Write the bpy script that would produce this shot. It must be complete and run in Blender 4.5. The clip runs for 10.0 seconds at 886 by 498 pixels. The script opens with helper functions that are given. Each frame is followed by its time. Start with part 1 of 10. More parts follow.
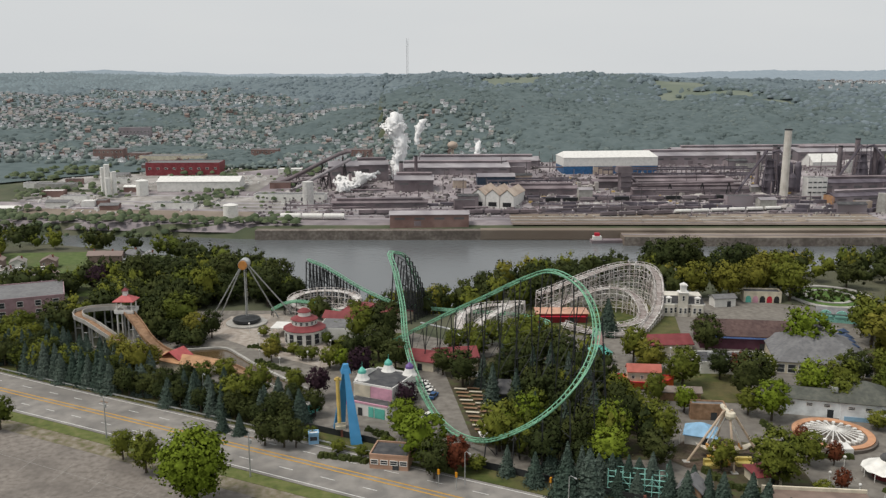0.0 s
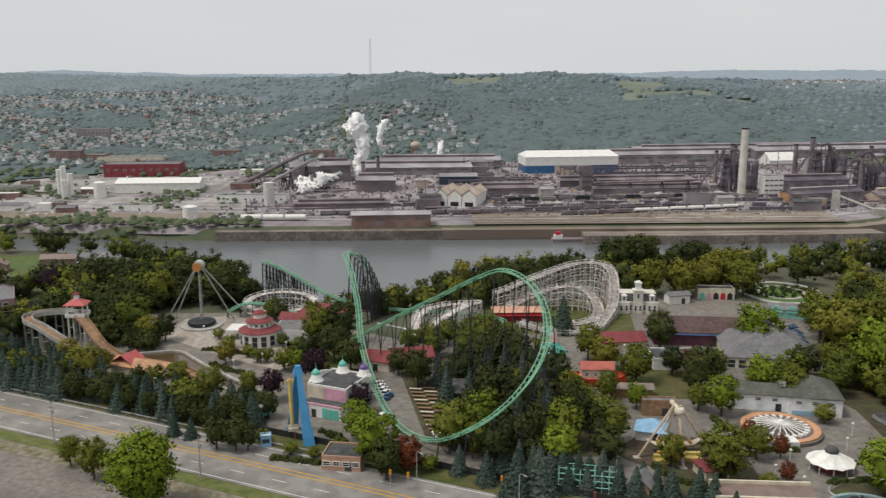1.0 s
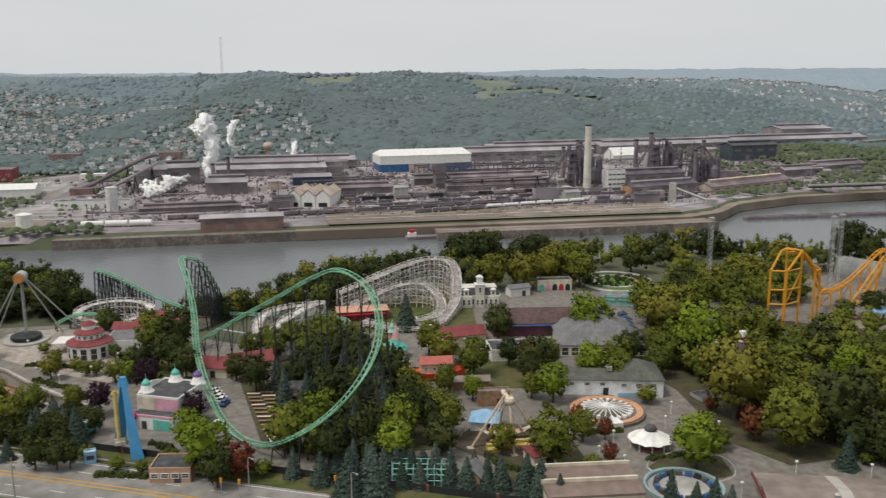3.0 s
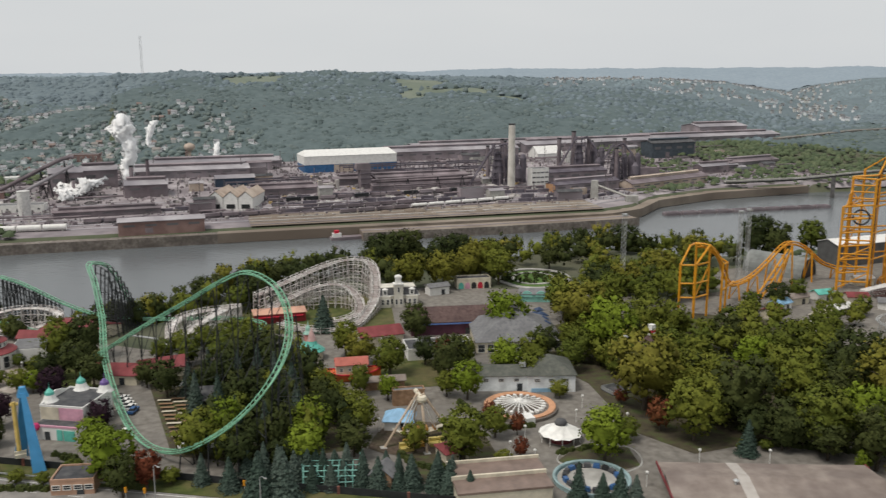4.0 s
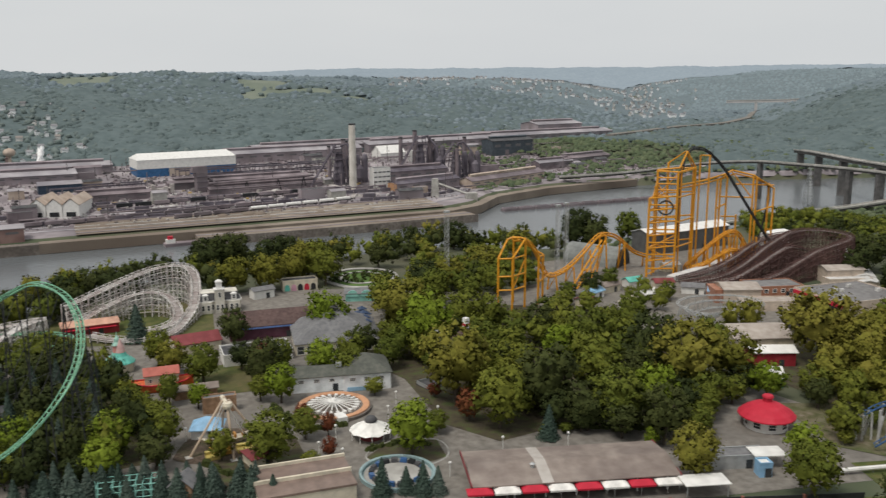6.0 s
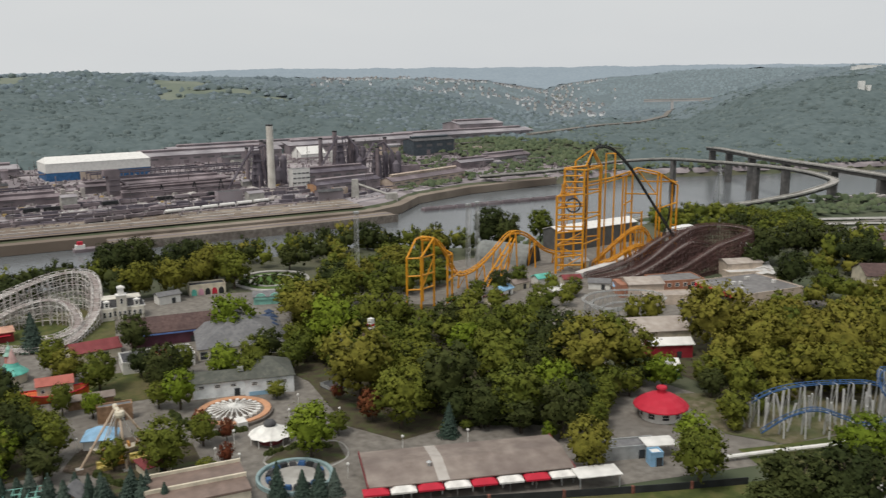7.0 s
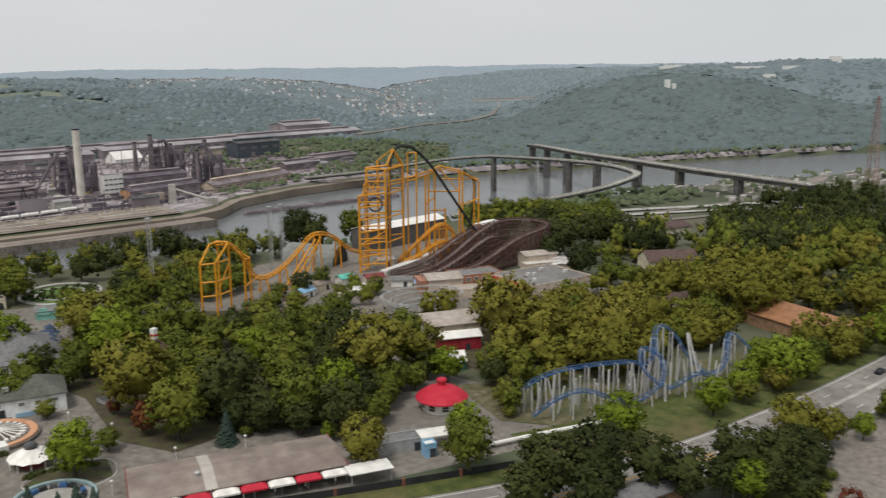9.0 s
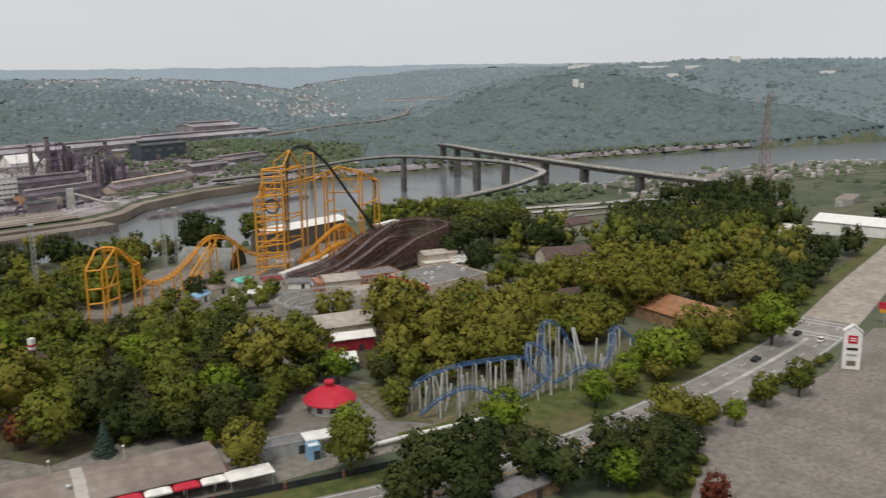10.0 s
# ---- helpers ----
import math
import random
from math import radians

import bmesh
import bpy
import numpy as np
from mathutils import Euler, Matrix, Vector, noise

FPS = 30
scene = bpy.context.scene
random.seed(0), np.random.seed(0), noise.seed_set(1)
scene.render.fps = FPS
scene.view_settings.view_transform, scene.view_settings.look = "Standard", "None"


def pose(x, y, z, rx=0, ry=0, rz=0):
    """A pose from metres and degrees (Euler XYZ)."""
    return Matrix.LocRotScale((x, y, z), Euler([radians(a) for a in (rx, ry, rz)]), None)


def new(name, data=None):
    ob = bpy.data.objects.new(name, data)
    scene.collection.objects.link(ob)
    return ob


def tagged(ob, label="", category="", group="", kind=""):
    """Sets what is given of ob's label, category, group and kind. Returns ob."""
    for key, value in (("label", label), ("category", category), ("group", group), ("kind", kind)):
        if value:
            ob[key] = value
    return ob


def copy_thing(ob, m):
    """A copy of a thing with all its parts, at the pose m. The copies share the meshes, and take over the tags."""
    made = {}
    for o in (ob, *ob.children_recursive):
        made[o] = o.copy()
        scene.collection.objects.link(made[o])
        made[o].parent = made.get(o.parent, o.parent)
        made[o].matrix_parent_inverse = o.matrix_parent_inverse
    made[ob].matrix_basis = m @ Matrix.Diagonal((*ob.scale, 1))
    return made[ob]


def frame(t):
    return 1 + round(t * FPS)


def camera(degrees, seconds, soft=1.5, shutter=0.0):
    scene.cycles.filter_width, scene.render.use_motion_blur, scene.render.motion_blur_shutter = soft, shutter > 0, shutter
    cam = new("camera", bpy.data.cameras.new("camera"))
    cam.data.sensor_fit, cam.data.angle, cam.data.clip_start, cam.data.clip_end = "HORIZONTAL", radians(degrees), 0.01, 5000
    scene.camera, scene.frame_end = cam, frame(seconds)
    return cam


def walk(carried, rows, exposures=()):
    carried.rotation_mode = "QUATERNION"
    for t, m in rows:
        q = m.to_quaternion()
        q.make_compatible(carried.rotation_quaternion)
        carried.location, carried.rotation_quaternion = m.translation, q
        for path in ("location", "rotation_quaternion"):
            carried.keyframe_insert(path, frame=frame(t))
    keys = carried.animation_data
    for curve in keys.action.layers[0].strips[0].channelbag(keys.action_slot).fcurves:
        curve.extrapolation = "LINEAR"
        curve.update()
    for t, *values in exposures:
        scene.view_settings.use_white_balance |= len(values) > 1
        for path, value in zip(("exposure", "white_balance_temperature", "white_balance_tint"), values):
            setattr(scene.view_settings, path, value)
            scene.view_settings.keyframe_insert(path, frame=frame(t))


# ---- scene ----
cam = camera(54.3, 10.0, soft=1.3, shutter=0.5)
METRES, EYE, TILT, LEAN, TURN = 68.0, 93.0, -11.65, 0.0, 0.0
ROWS = [
    (0.0, 0.0, 0.0, 0.0, 0.0, -0.0, 0.0),
    (0.5, 0.025, -0.0009, -0.0001, -0.77, 0.0, 0.18),
    (1.0, 0.0556, -0.004, -0.0002, -2.22, -0.01, 0.5),
    (1.5, 0.084, -0.0073, -0.001, -4.48, -0.04, 0.98),
    (2.0, 0.1149, -0.012, -0.0022, -6.7, -0.11, 1.45),
    (2.5, 0.1481, -0.0183, -0.0034, -8.92, -0.19, 1.92),
    (4.0, 0.2612, -0.0506, -0.0084, -15.68, -0.55, 3.33),
    (4.5, 0.3039, -0.0645, -0.0109, -18.03, -0.71, 3.82),
    (5.0, 0.3486, -0.0819, -0.0153, -20.42, -0.88, 4.29),
    (5.5, 0.3956, -0.1036, -0.0209, -22.8, -1.06, 4.76),
    (7.0, 0.5489, -0.1878, -0.039, -29.92, -1.72, 6.15),
    (7.5, 0.6029, -0.2235, -0.0464, -32.32, -1.99, 6.61),
    (8.0, 0.6568, -0.2621, -0.0552, -34.99, -2.3, 7.11),
    (8.5, 0.7083, -0.306, -0.0632, -37.68, -2.63, 7.58),
    (9.0, 0.7603, -0.3509, -0.0724, -40.39, -3.0, 8.04),
    (9.5, 0.8094, -0.4003, -0.0817, -43.11, -3.4, 8.47),
    (10.0, 0.8573, -0.453, -0.0918, -45.81, -3.81, 8.89),
]
walk(cam, [(t, pose(0, 0, EYE, TILT, LEAN, TURN) @ pose(METRES * x, METRES * y, METRES * z, 90 + pitch, roll, yaw)) for t, x, y, z, yaw, pitch, roll in ROWS])

# ---- light: a bright overcast afternoon ----
world = bpy.data.worlds.new("overcast_sky")
scene.world = world
world.use_nodes = True
wn, wl = world.node_tree.nodes, world.node_tree.links
wn.clear()
SUN_ELEVATION, SUN_AZIMUTH = 62.0, 250.0
sky = wn.new("ShaderNodeTexSky")
sky.sky_type, sky.sun_disc = "NISHITA", False
sky.sun_elevation, sky.sun_rotation = radians(SUN_ELEVATION), radians(SUN_AZIMUTH)
sky.air_density, sky.dust_density = 1.0, 6.0
cloud = wn.new("ShaderNodeTexNoise")
cloud.inputs["Scale"].default_value, cloud.inputs["Detail"].default_value = 1.6, 4.0
coord, stretch = wn.new("ShaderNodeTexCoord"), wn.new("ShaderNodeMapping")
stretch.inputs["Scale"].default_value = (1, 1, 4)
ramp = wn.new("ShaderNodeValToRGB")
ramp.color_ramp.elements[0].position, ramp.color_ramp.elements[0].color = 0.3, (0.675, 0.70, 0.718, 1)
ramp.color_ramp.elements[1].position, ramp.color_ramp.elements[1].color = 0.75, (0.752, 0.765, 0.766, 1)
thin = wn.new("ShaderNodeVectorMath")
thin.operation = "SCALE"
thin.inputs["Scale"].default_value = 0.05
veil = wn.new("ShaderNodeMix")
veil.data_type = "RGBA"
veil.inputs["Factor"].default_value = 0.9
back, wout = wn.new("ShaderNodeBackground"), wn.new("ShaderNodeOutputWorld")
wl.new(coord.outputs["Generated"], stretch.inputs["Vector"])
wl.new(stretch.outputs["Vector"], cloud.inputs["Vector"])
wl.new(cloud.outputs["Fac"], ramp.inputs["Fac"])
wl.new(sky.outputs["Color"], thin.inputs[0])
wl.new(thin.outputs["Vector"], veil.inputs["A"])
wl.new(ramp.outputs["Color"], veil.inputs["B"])
wl.new(veil.outputs["Result"], back.inputs["Color"])
wl.new(back.outputs["Background"], wout.inputs["Surface"])
back.inputs["Strength"].default_value = 1.0
lamp = bpy.data.lights.new("sun", "SUN")
lamp.energy, lamp.angle, lamp.color = 2.2, radians(18), (1.0, 0.94, 0.86)
sun = new("sun", lamp)
sun.matrix_world = pose(0, 0, 400, 90 - SUN_ELEVATION, 0, 180 - SUN_AZIMUTH)


# ---- materials ----
def material(name, ramps, scale=1.0, rough=0.8, metal=0.0, bump=0.0, bump_scale=None, by="object", detail=6.0, spec=0.3, second=None):
    """A surface whose colour runs through ramps by noise of that many waves a metre, shifted from object to object; second: a broader stain colour."""
    m = bpy.data.materials.new(name)
    m.use_nodes = True
    n, l = m.node_tree.nodes, m.node_tree.links
    b = n["Principled BSDF"]
    b.inputs["Roughness"].default_value, b.inputs["Metallic"].default_value = rough, metal
    b.inputs["Specular IOR Level"].default_value = spec
    tc = n.new("ShaderNodeTexCoord")
    where = tc.outputs["Object"] if by == "object" else n.new("ShaderNodeNewGeometry").outputs["Position"]
    tex = n.new("ShaderNodeTexNoise")
    tex.inputs["Scale"].default_value, tex.inputs["Detail"].default_value = scale, detail
    l.new(where, tex.inputs["Vector"])
    r = n.new("ShaderNodeValToRGB")
    while len(r.color_ramp.elements) < len(ramps):
        r.color_ramp.elements.new(0.5)
    for k, c in enumerate(ramps):
        e = r.color_ramp.elements[k]
        e.position, e.color = 0.32 + 0.36 * k / max(1, len(ramps) - 1), (*c, 1)
    l.new(tex.outputs["Fac"], r.inputs["Fac"])
    colour = r.outputs["Color"]
    if second:
        c2, s2, amount = second
        t2 = n.new("ShaderNodeTexNoise")
        t2.inputs["Scale"].default_value, t2.inputs["Detail"].default_value = s2, 4.0
        l.new(where, t2.inputs["Vector"])
        mr = n.new("ShaderNodeMapRange")
        mr.inputs["From Min"].default_value, mr.inputs["From Max"].default_value = 0.45, 0.65
        mr.inputs["To Max"].default_value = amount
        l.new(t2.outputs["Fac"], mr.inputs["Value"])
        mx = n.new("ShaderNodeMix")
        mx.data_type = "RGBA"
        l.new(mr.outputs["Result"], mx.inputs["Factor"])
        l.new(colour, mx.inputs["A"])
        mx.inputs["B"].default_value = (*c2, 1)
        colour = mx.outputs["Result"]
    l.new(colour, b.inputs["Base Color"])
    if bump:
        t3 = n.new("ShaderNodeTexNoise")
        t3.inputs["Scale"].default_value, t3.inputs["Detail"].default_value = bump_scale or scale * 4, 4.0
        l.new(where, t3.inputs["Vector"])
        bn = n.new("ShaderNodeBump")
        bn.inputs["Strength"].default_value, bn.inputs["Distance"].default_value = bump, 0.3
        l.new(t3.outputs["Fac"], bn.inputs["Height"])
        l.new(bn.outputs["Normal"], b.inputs["Normal"])
    return m


def paint(name, colour, rough=0.5, metal=0.0, wear=0.25):
    """Weathered paint: the colour, with slightly darker and paler patches."""
    dark = tuple(c * (1 - wear) for c in colour)
    pale = tuple(min(0.95, c * (1 + wear * 0.4) + 0.01) for c in colour)
    return material(name, [dark, colour, pale], 0.35, rough, metal, spec=0.3, second=(tuple(c * 0.6 + 0.02 for c in colour), 0.9, wear))


def foliage(name, colours, island=0.3, grain=0.9, swing=0.24):
    """Leaves: a hue of its own for every tree, and lighter and darker clumps within it."""
    m = bpy.data.materials.new(name)
    m.use_nodes = True
    n, l = m.node_tree.nodes, m.node_tree.links
    b = n["Principled BSDF"]
    b.inputs["Roughness"].default_value, b.inputs["Specular IOR Level"].default_value = 0.8, 0.08
    info, geo = n.new("ShaderNodeObjectInfo"), n.new("ShaderNodeNewGeometry")
    r = n.new("ShaderNodeValToRGB")
    while len(r.color_ramp.elements) < len(colours):
        r.color_ramp.elements.new(0.5)
    for k, c in enumerate(colours):
        e = r.color_ramp.elements[k]
        e.position, e.color = k / max(1, len(colours) - 1), (*c, 1)
    stand = n.new("ShaderNodeTexNoise")
    stand.inputs["Scale"].default_value, stand.inputs["Detail"].default_value = 0.09, 2.0
    l.new(geo.outputs["Position"], stand.inputs["Vector"])
    spread = n.new("ShaderNodeMapRange")
    spread.inputs["From Min"].default_value, spread.inputs["From Max"].default_value = 0.34, 0.66
    l.new(stand.outputs["Fac"], spread.inputs["Value"])
    own = n.new("ShaderNodeMix")
    own.inputs["Factor"].default_value = 0.25
    tone, added, part_of_one = n.new("ShaderNodeAttribute"), n.new("ShaderNodeMath"), n.new("ShaderNodeMath")
    tone.attribute_name, part_of_one.operation = "tone", "FRACT"
    l.new(info.outputs["Random"], added.inputs[0])
    l.new(tone.outputs["Fac"], added.inputs[1])
    l.new(added.outputs["Value"], part_of_one.inputs[0])
    l.new(part_of_one.outputs["Value"], own.inputs["A"])
    l.new(spread.outputs["Result"], own.inputs["B"])
    mixv = n.new("ShaderNodeMix")
    mixv.inputs["Factor"].default_value = island
    l.new(own.outputs["Result"], mixv.inputs["A"])
    l.new(geo.outputs["Random Per Island"], mixv.inputs["B"])
    l.new(mixv.outputs["Result"], r.inputs["Fac"])
    tex = n.new("ShaderNodeTexNoise")
    tex.inputs["Scale"].default_value, tex.inputs["Detail"].default_value = grain, 5.0
    l.new(geo.outputs["Position"], tex.inputs["Vector"])
    mr = n.new("ShaderNodeMapRange")
    mr.inputs["From Min"].default_value, mr.inputs["From Max"].default_value = 0.3, 0.7
    mr.inputs["To Min"].default_value, mr.inputs["To Max"].default_value = 1 - swing, 1 + swing
    l.new(tex.outputs["Fac"], mr.inputs["Value"])
    sc = n.new("ShaderNodeVectorMath")
    sc.operation = "SCALE"
    l.new(r.outputs["Color"], sc.inputs[0])
    l.new(mr.outputs["Result"], sc.inputs["Scale"])
    l.new(sc.outputs["Vector"], b.inputs["Base Color"])
    return m


def canopy_material(name, colours):
    """Woods from afar, with haze mixed into tones that drift from stand to stand and from tree to tree."""
    m = material(name, colours, 0.07, 0.95, bump=0.6, bump_scale=0.2, by="world", detail=6.0, spec=0.05, second=(colours[0], 0.006, 0.35))
    return m


GRASS = material("grass", [(0.042, 0.058, 0.015), (0.07, 0.087, 0.022), (0.112, 0.106, 0.038)], 0.3, 0.95, bump=0.4, bump_scale=1.5, by="world", second=((0.138, 0.095, 0.060), 0.03, 0.5))
# Floor colour greyed and lightened, taking some haze into the ground.
WOODLAND_FLOOR = material("woodland_floor", [(0.052, 0.066, 0.04), (0.075, 0.09, 0.052), (0.11, 0.11, 0.075)], 0.03, 0.95, bump=0.5, bump_scale=0.3, by="world", second=((0.12, 0.10, 0.07), 0.008, 0.4))
ASPHALT = material("worn_asphalt", [(0.179, 0.172, 0.162), (0.235, 0.221, 0.205), (0.280, 0.265, 0.243)], 0.25, 0.9, bump=0.1, bump_scale=6, by="world", second=((0.123, 0.116, 0.108), 0.06, 0.5))
OLD_LOT = material("old_lot_asphalt", [(0.14, 0.124, 0.109), (0.2, 0.178, 0.158), (0.244, 0.22, 0.197)], 0.7, 0.95, bump=0.15, bump_scale=5, by="world", detail=10.0, second=((0.128, 0.114, 0.102), 0.09, 0.65))
MIDWAY = material("midway_paving", [(0.138, 0.125, 0.11), (0.185, 0.17, 0.15), (0.23, 0.214, 0.19)], 0.45, 0.9, bump=0.08, bump_scale=5, by="world", second=((0.129, 0.119, 0.108), 0.05, 0.55))
CONCRETE = material("concrete", [(0.30, 0.29, 0.27), (0.38, 0.37, 0.345), (0.46, 0.45, 0.42)], 0.3, 0.85, bump=0.1, by="world", second=((0.22, 0.21, 0.19), 0.1, 0.6))
# Cinder dirt with haze mixed in: lifted and tinted mauve.
MILL_DIRT = material("hazed_mill_dirt", [(0.183, 0.161, 0.1705), (0.2867, 0.2538, 0.2638), (0.4026, 0.366, 0.3733)], 0.035, 0.95, bump=0.5, bump_scale=0.25, by="world", second=((0.1403, 0.122, 0.1344), 0.012, 0.75))
ORE = material("ore_and_limestone", [(0.145, 0.117, 0.095), (0.22, 0.183, 0.148), (0.30, 0.255, 0.21)], 0.03, 0.95, bump=0.5, bump_scale=0.3, by="world", second=((0.132, 0.099, 0.077), 0.015, 0.7))
WHITE_LINE = material("white_road_paint", [(0.5, 0.5, 0.48), (0.7, 0.7, 0.68)], 1.5, 0.7, by="world")
YELLOW_LINE = material("yellow_road_paint", [(0.42, 0.23, 0.035), (0.55, 0.32, 0.05)], 1.5, 0.7, by="world")


LAWN = material("mown_lawn", [(0.062, 0.095, 0.028), (0.085, 0.122, 0.036), (0.11, 0.14, 0.05)], 0.3, 0.95, by="world", second=((0.1, 0.1, 0.05), 0.05, 0.5))


TERRACE = material("pale_terrace_paving", [(0.26, 0.225, 0.19), (0.34, 0.3, 0.26), (0.42, 0.38, 0.34)], 0.5, 0.9, by="world", second=((0.22, 0.17, 0.14), 0.08, 0.5))


def water_material():
    m = bpy.data.materials.new("river_water")
    m.use_nodes = True
    n, l = m.node_tree.nodes, m.node_tree.links
    b = n["Principled BSDF"]
    b.inputs["Base Color"].default_value = (0.115, 0.125, 0.132, 1)
    b.inputs["Roughness"].default_value, b.inputs["IOR"].default_value = 0.24, 1.36
    geo, mp, tex, bn = n.new("ShaderNodeNewGeometry"), n.new("ShaderNodeMapping"), n.new("ShaderNodeTexNoise"), n.new("ShaderNodeBump")
    mp.inputs["Scale"].default_value = (0.12, 0.35, 1)
    tex.inputs["Scale"].default_value, tex.inputs["Detail"].default_value = 1.0, 5.0
    bn.inputs["Strength"].default_value, bn.inputs["Distance"].default_value = 0.22, 0.5
    l.new(geo.outputs["Position"], mp.inputs["Vector"])
    l.new(mp.outputs["Vector"], tex.inputs["Vector"])
    l.new(tex.outputs["Fac"], bn.inputs["Height"])
    l.new(bn.outputs["Normal"], b.inputs["Normal"])
    return m


WATER = water_material()
LEAF_MIXED = foliage("mixed_green_leaves", [(0.0462, 0.0638, 0.0127), (0.0814, 0.1012, 0.0178), (0.1221, 0.1364, 0.0220), (0.1606, 0.1617, 0.0275)])
LEAF_YELLOW = foliage("yellowing_leaves", [(0.0874, 0.0954, 0.0161), (0.1323, 0.1323, 0.0218), (0.1633, 0.1518, 0.0276), (0.1898, 0.1564, 0.0345)])
LEAF_BRIGHT = foliage("fresh_green_leaves", [(0.0887, 0.1281, 0.0138), (0.1331, 0.1794, 0.0177), (0.1774, 0.2218, 0.0296)])
LEAF_DARK = foliage("dark_green_leaves", [(0.0198, 0.0286, 0.0099), (0.0385, 0.0495, 0.0155), (0.0657, 0.0739, 0.0222)])
LEAF_RED = foliage("reddening_leaves", [(0.09, 0.022, 0.018), (0.13, 0.04, 0.02), (0.15, 0.08, 0.03)])
LEAF_PLUM = foliage("dark_purple_leaves", [(0.018, 0.010, 0.016), (0.03, 0.016, 0.024), (0.045, 0.025, 0.032)])
NEEDLES = foliage("blue_green_needles", [(0.033, 0.057, 0.042), (0.063, 0.09, 0.072), (0.1155, 0.1425, 0.1215)])
# Canopy colours turn bluer and paler with distance: haze put into the base colour.
CANOPY_NEAR = canopy_material("hazed_hillside_canopy", [(0.0888, 0.1157, 0.1181), (0.1076, 0.1385, 0.1411), (0.1265, 0.1588, 0.1612)])
CANOPY_UPPER = canopy_material("hazed_upper_canopy", [(0.125, 0.158, 0.172), (0.145, 0.18, 0.195), (0.165, 0.2, 0.214)])
CANOPY_DISTANT = canopy_material("hazed_distant_canopy", [(0.2238, 0.2722, 0.3146), (0.2480, 0.2987, 0.3417), (0.2722, 0.3205, 0.3603)])
# Town leaves are lightened and blued, with haze mixed into the green.
LEAF_FAR = foliage("hazed_town_leaves", [(0.1063, 0.135, 0.13), (0.1375, 0.17, 0.1612), (0.1688, 0.2, 0.1911)], 0.7, 0.011, 0.2)
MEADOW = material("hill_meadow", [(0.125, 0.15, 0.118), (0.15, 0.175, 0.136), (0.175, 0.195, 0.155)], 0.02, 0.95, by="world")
TAN_WALL = paint("pinkish_tan_wall", (0.55, 0.46, 0.38))
TAN_FELT = material("pale_tan_felt", [(0.3, 0.26, 0.225), (0.37, 0.325, 0.285), (0.43, 0.385, 0.345)], 0.3, 0.9, second=((0.24, 0.2, 0.175), 0.12, 0.6))
WORN_GREY_ROOF = material("worn_grey_felt", [(0.15, 0.145, 0.145), (0.19, 0.185, 0.183), (0.235, 0.228, 0.225)], 0.4, 0.9, second=((0.12, 0.115, 0.115), 0.12, 0.5))
LEAF_BANK = foliage("river_bank_leaves", [(0.0562, 0.0775, 0.0468), (0.0875, 0.1125, 0.0619), (0.125, 0.1438, 0.0825)], 0.6)
BARK = material("bark", [(0.05, 0.04, 0.03), (0.10, 0.08, 0.06)], 2.0, 0.9, bump=0.4)
WHITE = paint("white_paint", (0.72, 0.71, 0.68), wear=0.12)
CREAM = paint("cream_paint", (0.62, 0.56, 0.44))
PINK = paint("pink_paint", (0.62, 0.33, 0.42))
RED_ROOF = paint("dull_red_roof", (0.2, 0.042, 0.046), 0.7)
RED = paint("bright_red_fabric", (0.46, 0.018, 0.04), 0.7, wear=0.1)
ORANGE = paint("orange_paint", (0.62, 0.12, 0.03))
GREY_ROOF = material("grey_shingles", [(0.13, 0.13, 0.135), (0.17, 0.17, 0.175), (0.2, 0.2, 0.2)], 0.8, 0.9, bump=0.2, second=((0.11, 0.11, 0.115), 0.15, 0.5))
DARK_ROOF = material("dark_flat_roof", [(0.045, 0.047, 0.052), (0.07, 0.07, 0.075), (0.10, 0.10, 0.10)], 0.4, 0.9, second=((0.13, 0.13, 0.13), 0.2, 0.4))
OLIVE_ROOF = material("olive_grey_shingles", [(0.075, 0.08, 0.07), (0.10, 0.105, 0.09), (0.13, 0.13, 0.11)], 0.8, 0.9, bump=0.2, second=((0.06, 0.065, 0.055), 0.2, 0.5))
BROWN_ROOF = material("brown_felt_roof", [(0.19, 0.155, 0.135), (0.24, 0.20, 0.175), (0.28, 0.24, 0.21)], 0.3, 0.9, second=((0.14, 0.11, 0.10), 0.12, 0.6))
MAROON_ROOF = material("dark_maroon_shingles", [(0.075, 0.045, 0.042), (0.10, 0.065, 0.06), (0.13, 0.085, 0.075)], 0.8, 0.9, second=((0.06, 0.04, 0.04), 0.15, 0.5))
BRICK = material("red_brick", [(0.16, 0.06, 0.045), (0.22, 0.085, 0.06), (0.28, 0.12, 0.085)], 1.2, 0.9, bump=0.2, second=((0.10, 0.05, 0.045), 0.15, 0.6))
STONE = material("grey_brown_stone", [(0.13, 0.11, 0.095), (0.19, 0.165, 0.145), (0.26, 0.23, 0.20)], 0.4, 0.9, bump=0.5, bump_scale=1, second=((0.09, 0.075, 0.065), 0.08, 0.7))
GLASS = material("dark_window_glass", [(0.02, 0.025, 0.03), (0.05, 0.055, 0.06)], 0.3, 0.12, spec=0.5)
GREEN_RAIL = paint("mint_green_track_paint", (0.20, 0.44, 0.29), 0.45)
BLACK_STEEL = paint("black_steel_paint", (0.022, 0.024, 0.026), 0.5)
YELLOW_STEEL = paint("golden_yellow_steel_paint", (0.62, 0.27, 0.015), 0.42, wear=0.12)
BLUE_STEEL = paint("blue_steel_paint", (0.035, 0.1, 0.24), 0.4)
SKY_BLUE = paint("sky_blue_paint", (0.055, 0.25, 0.48), 0.4, wear=0.12)
PALE_BLUE = paint("pale_blue_paint", (0.25, 0.45, 0.65))
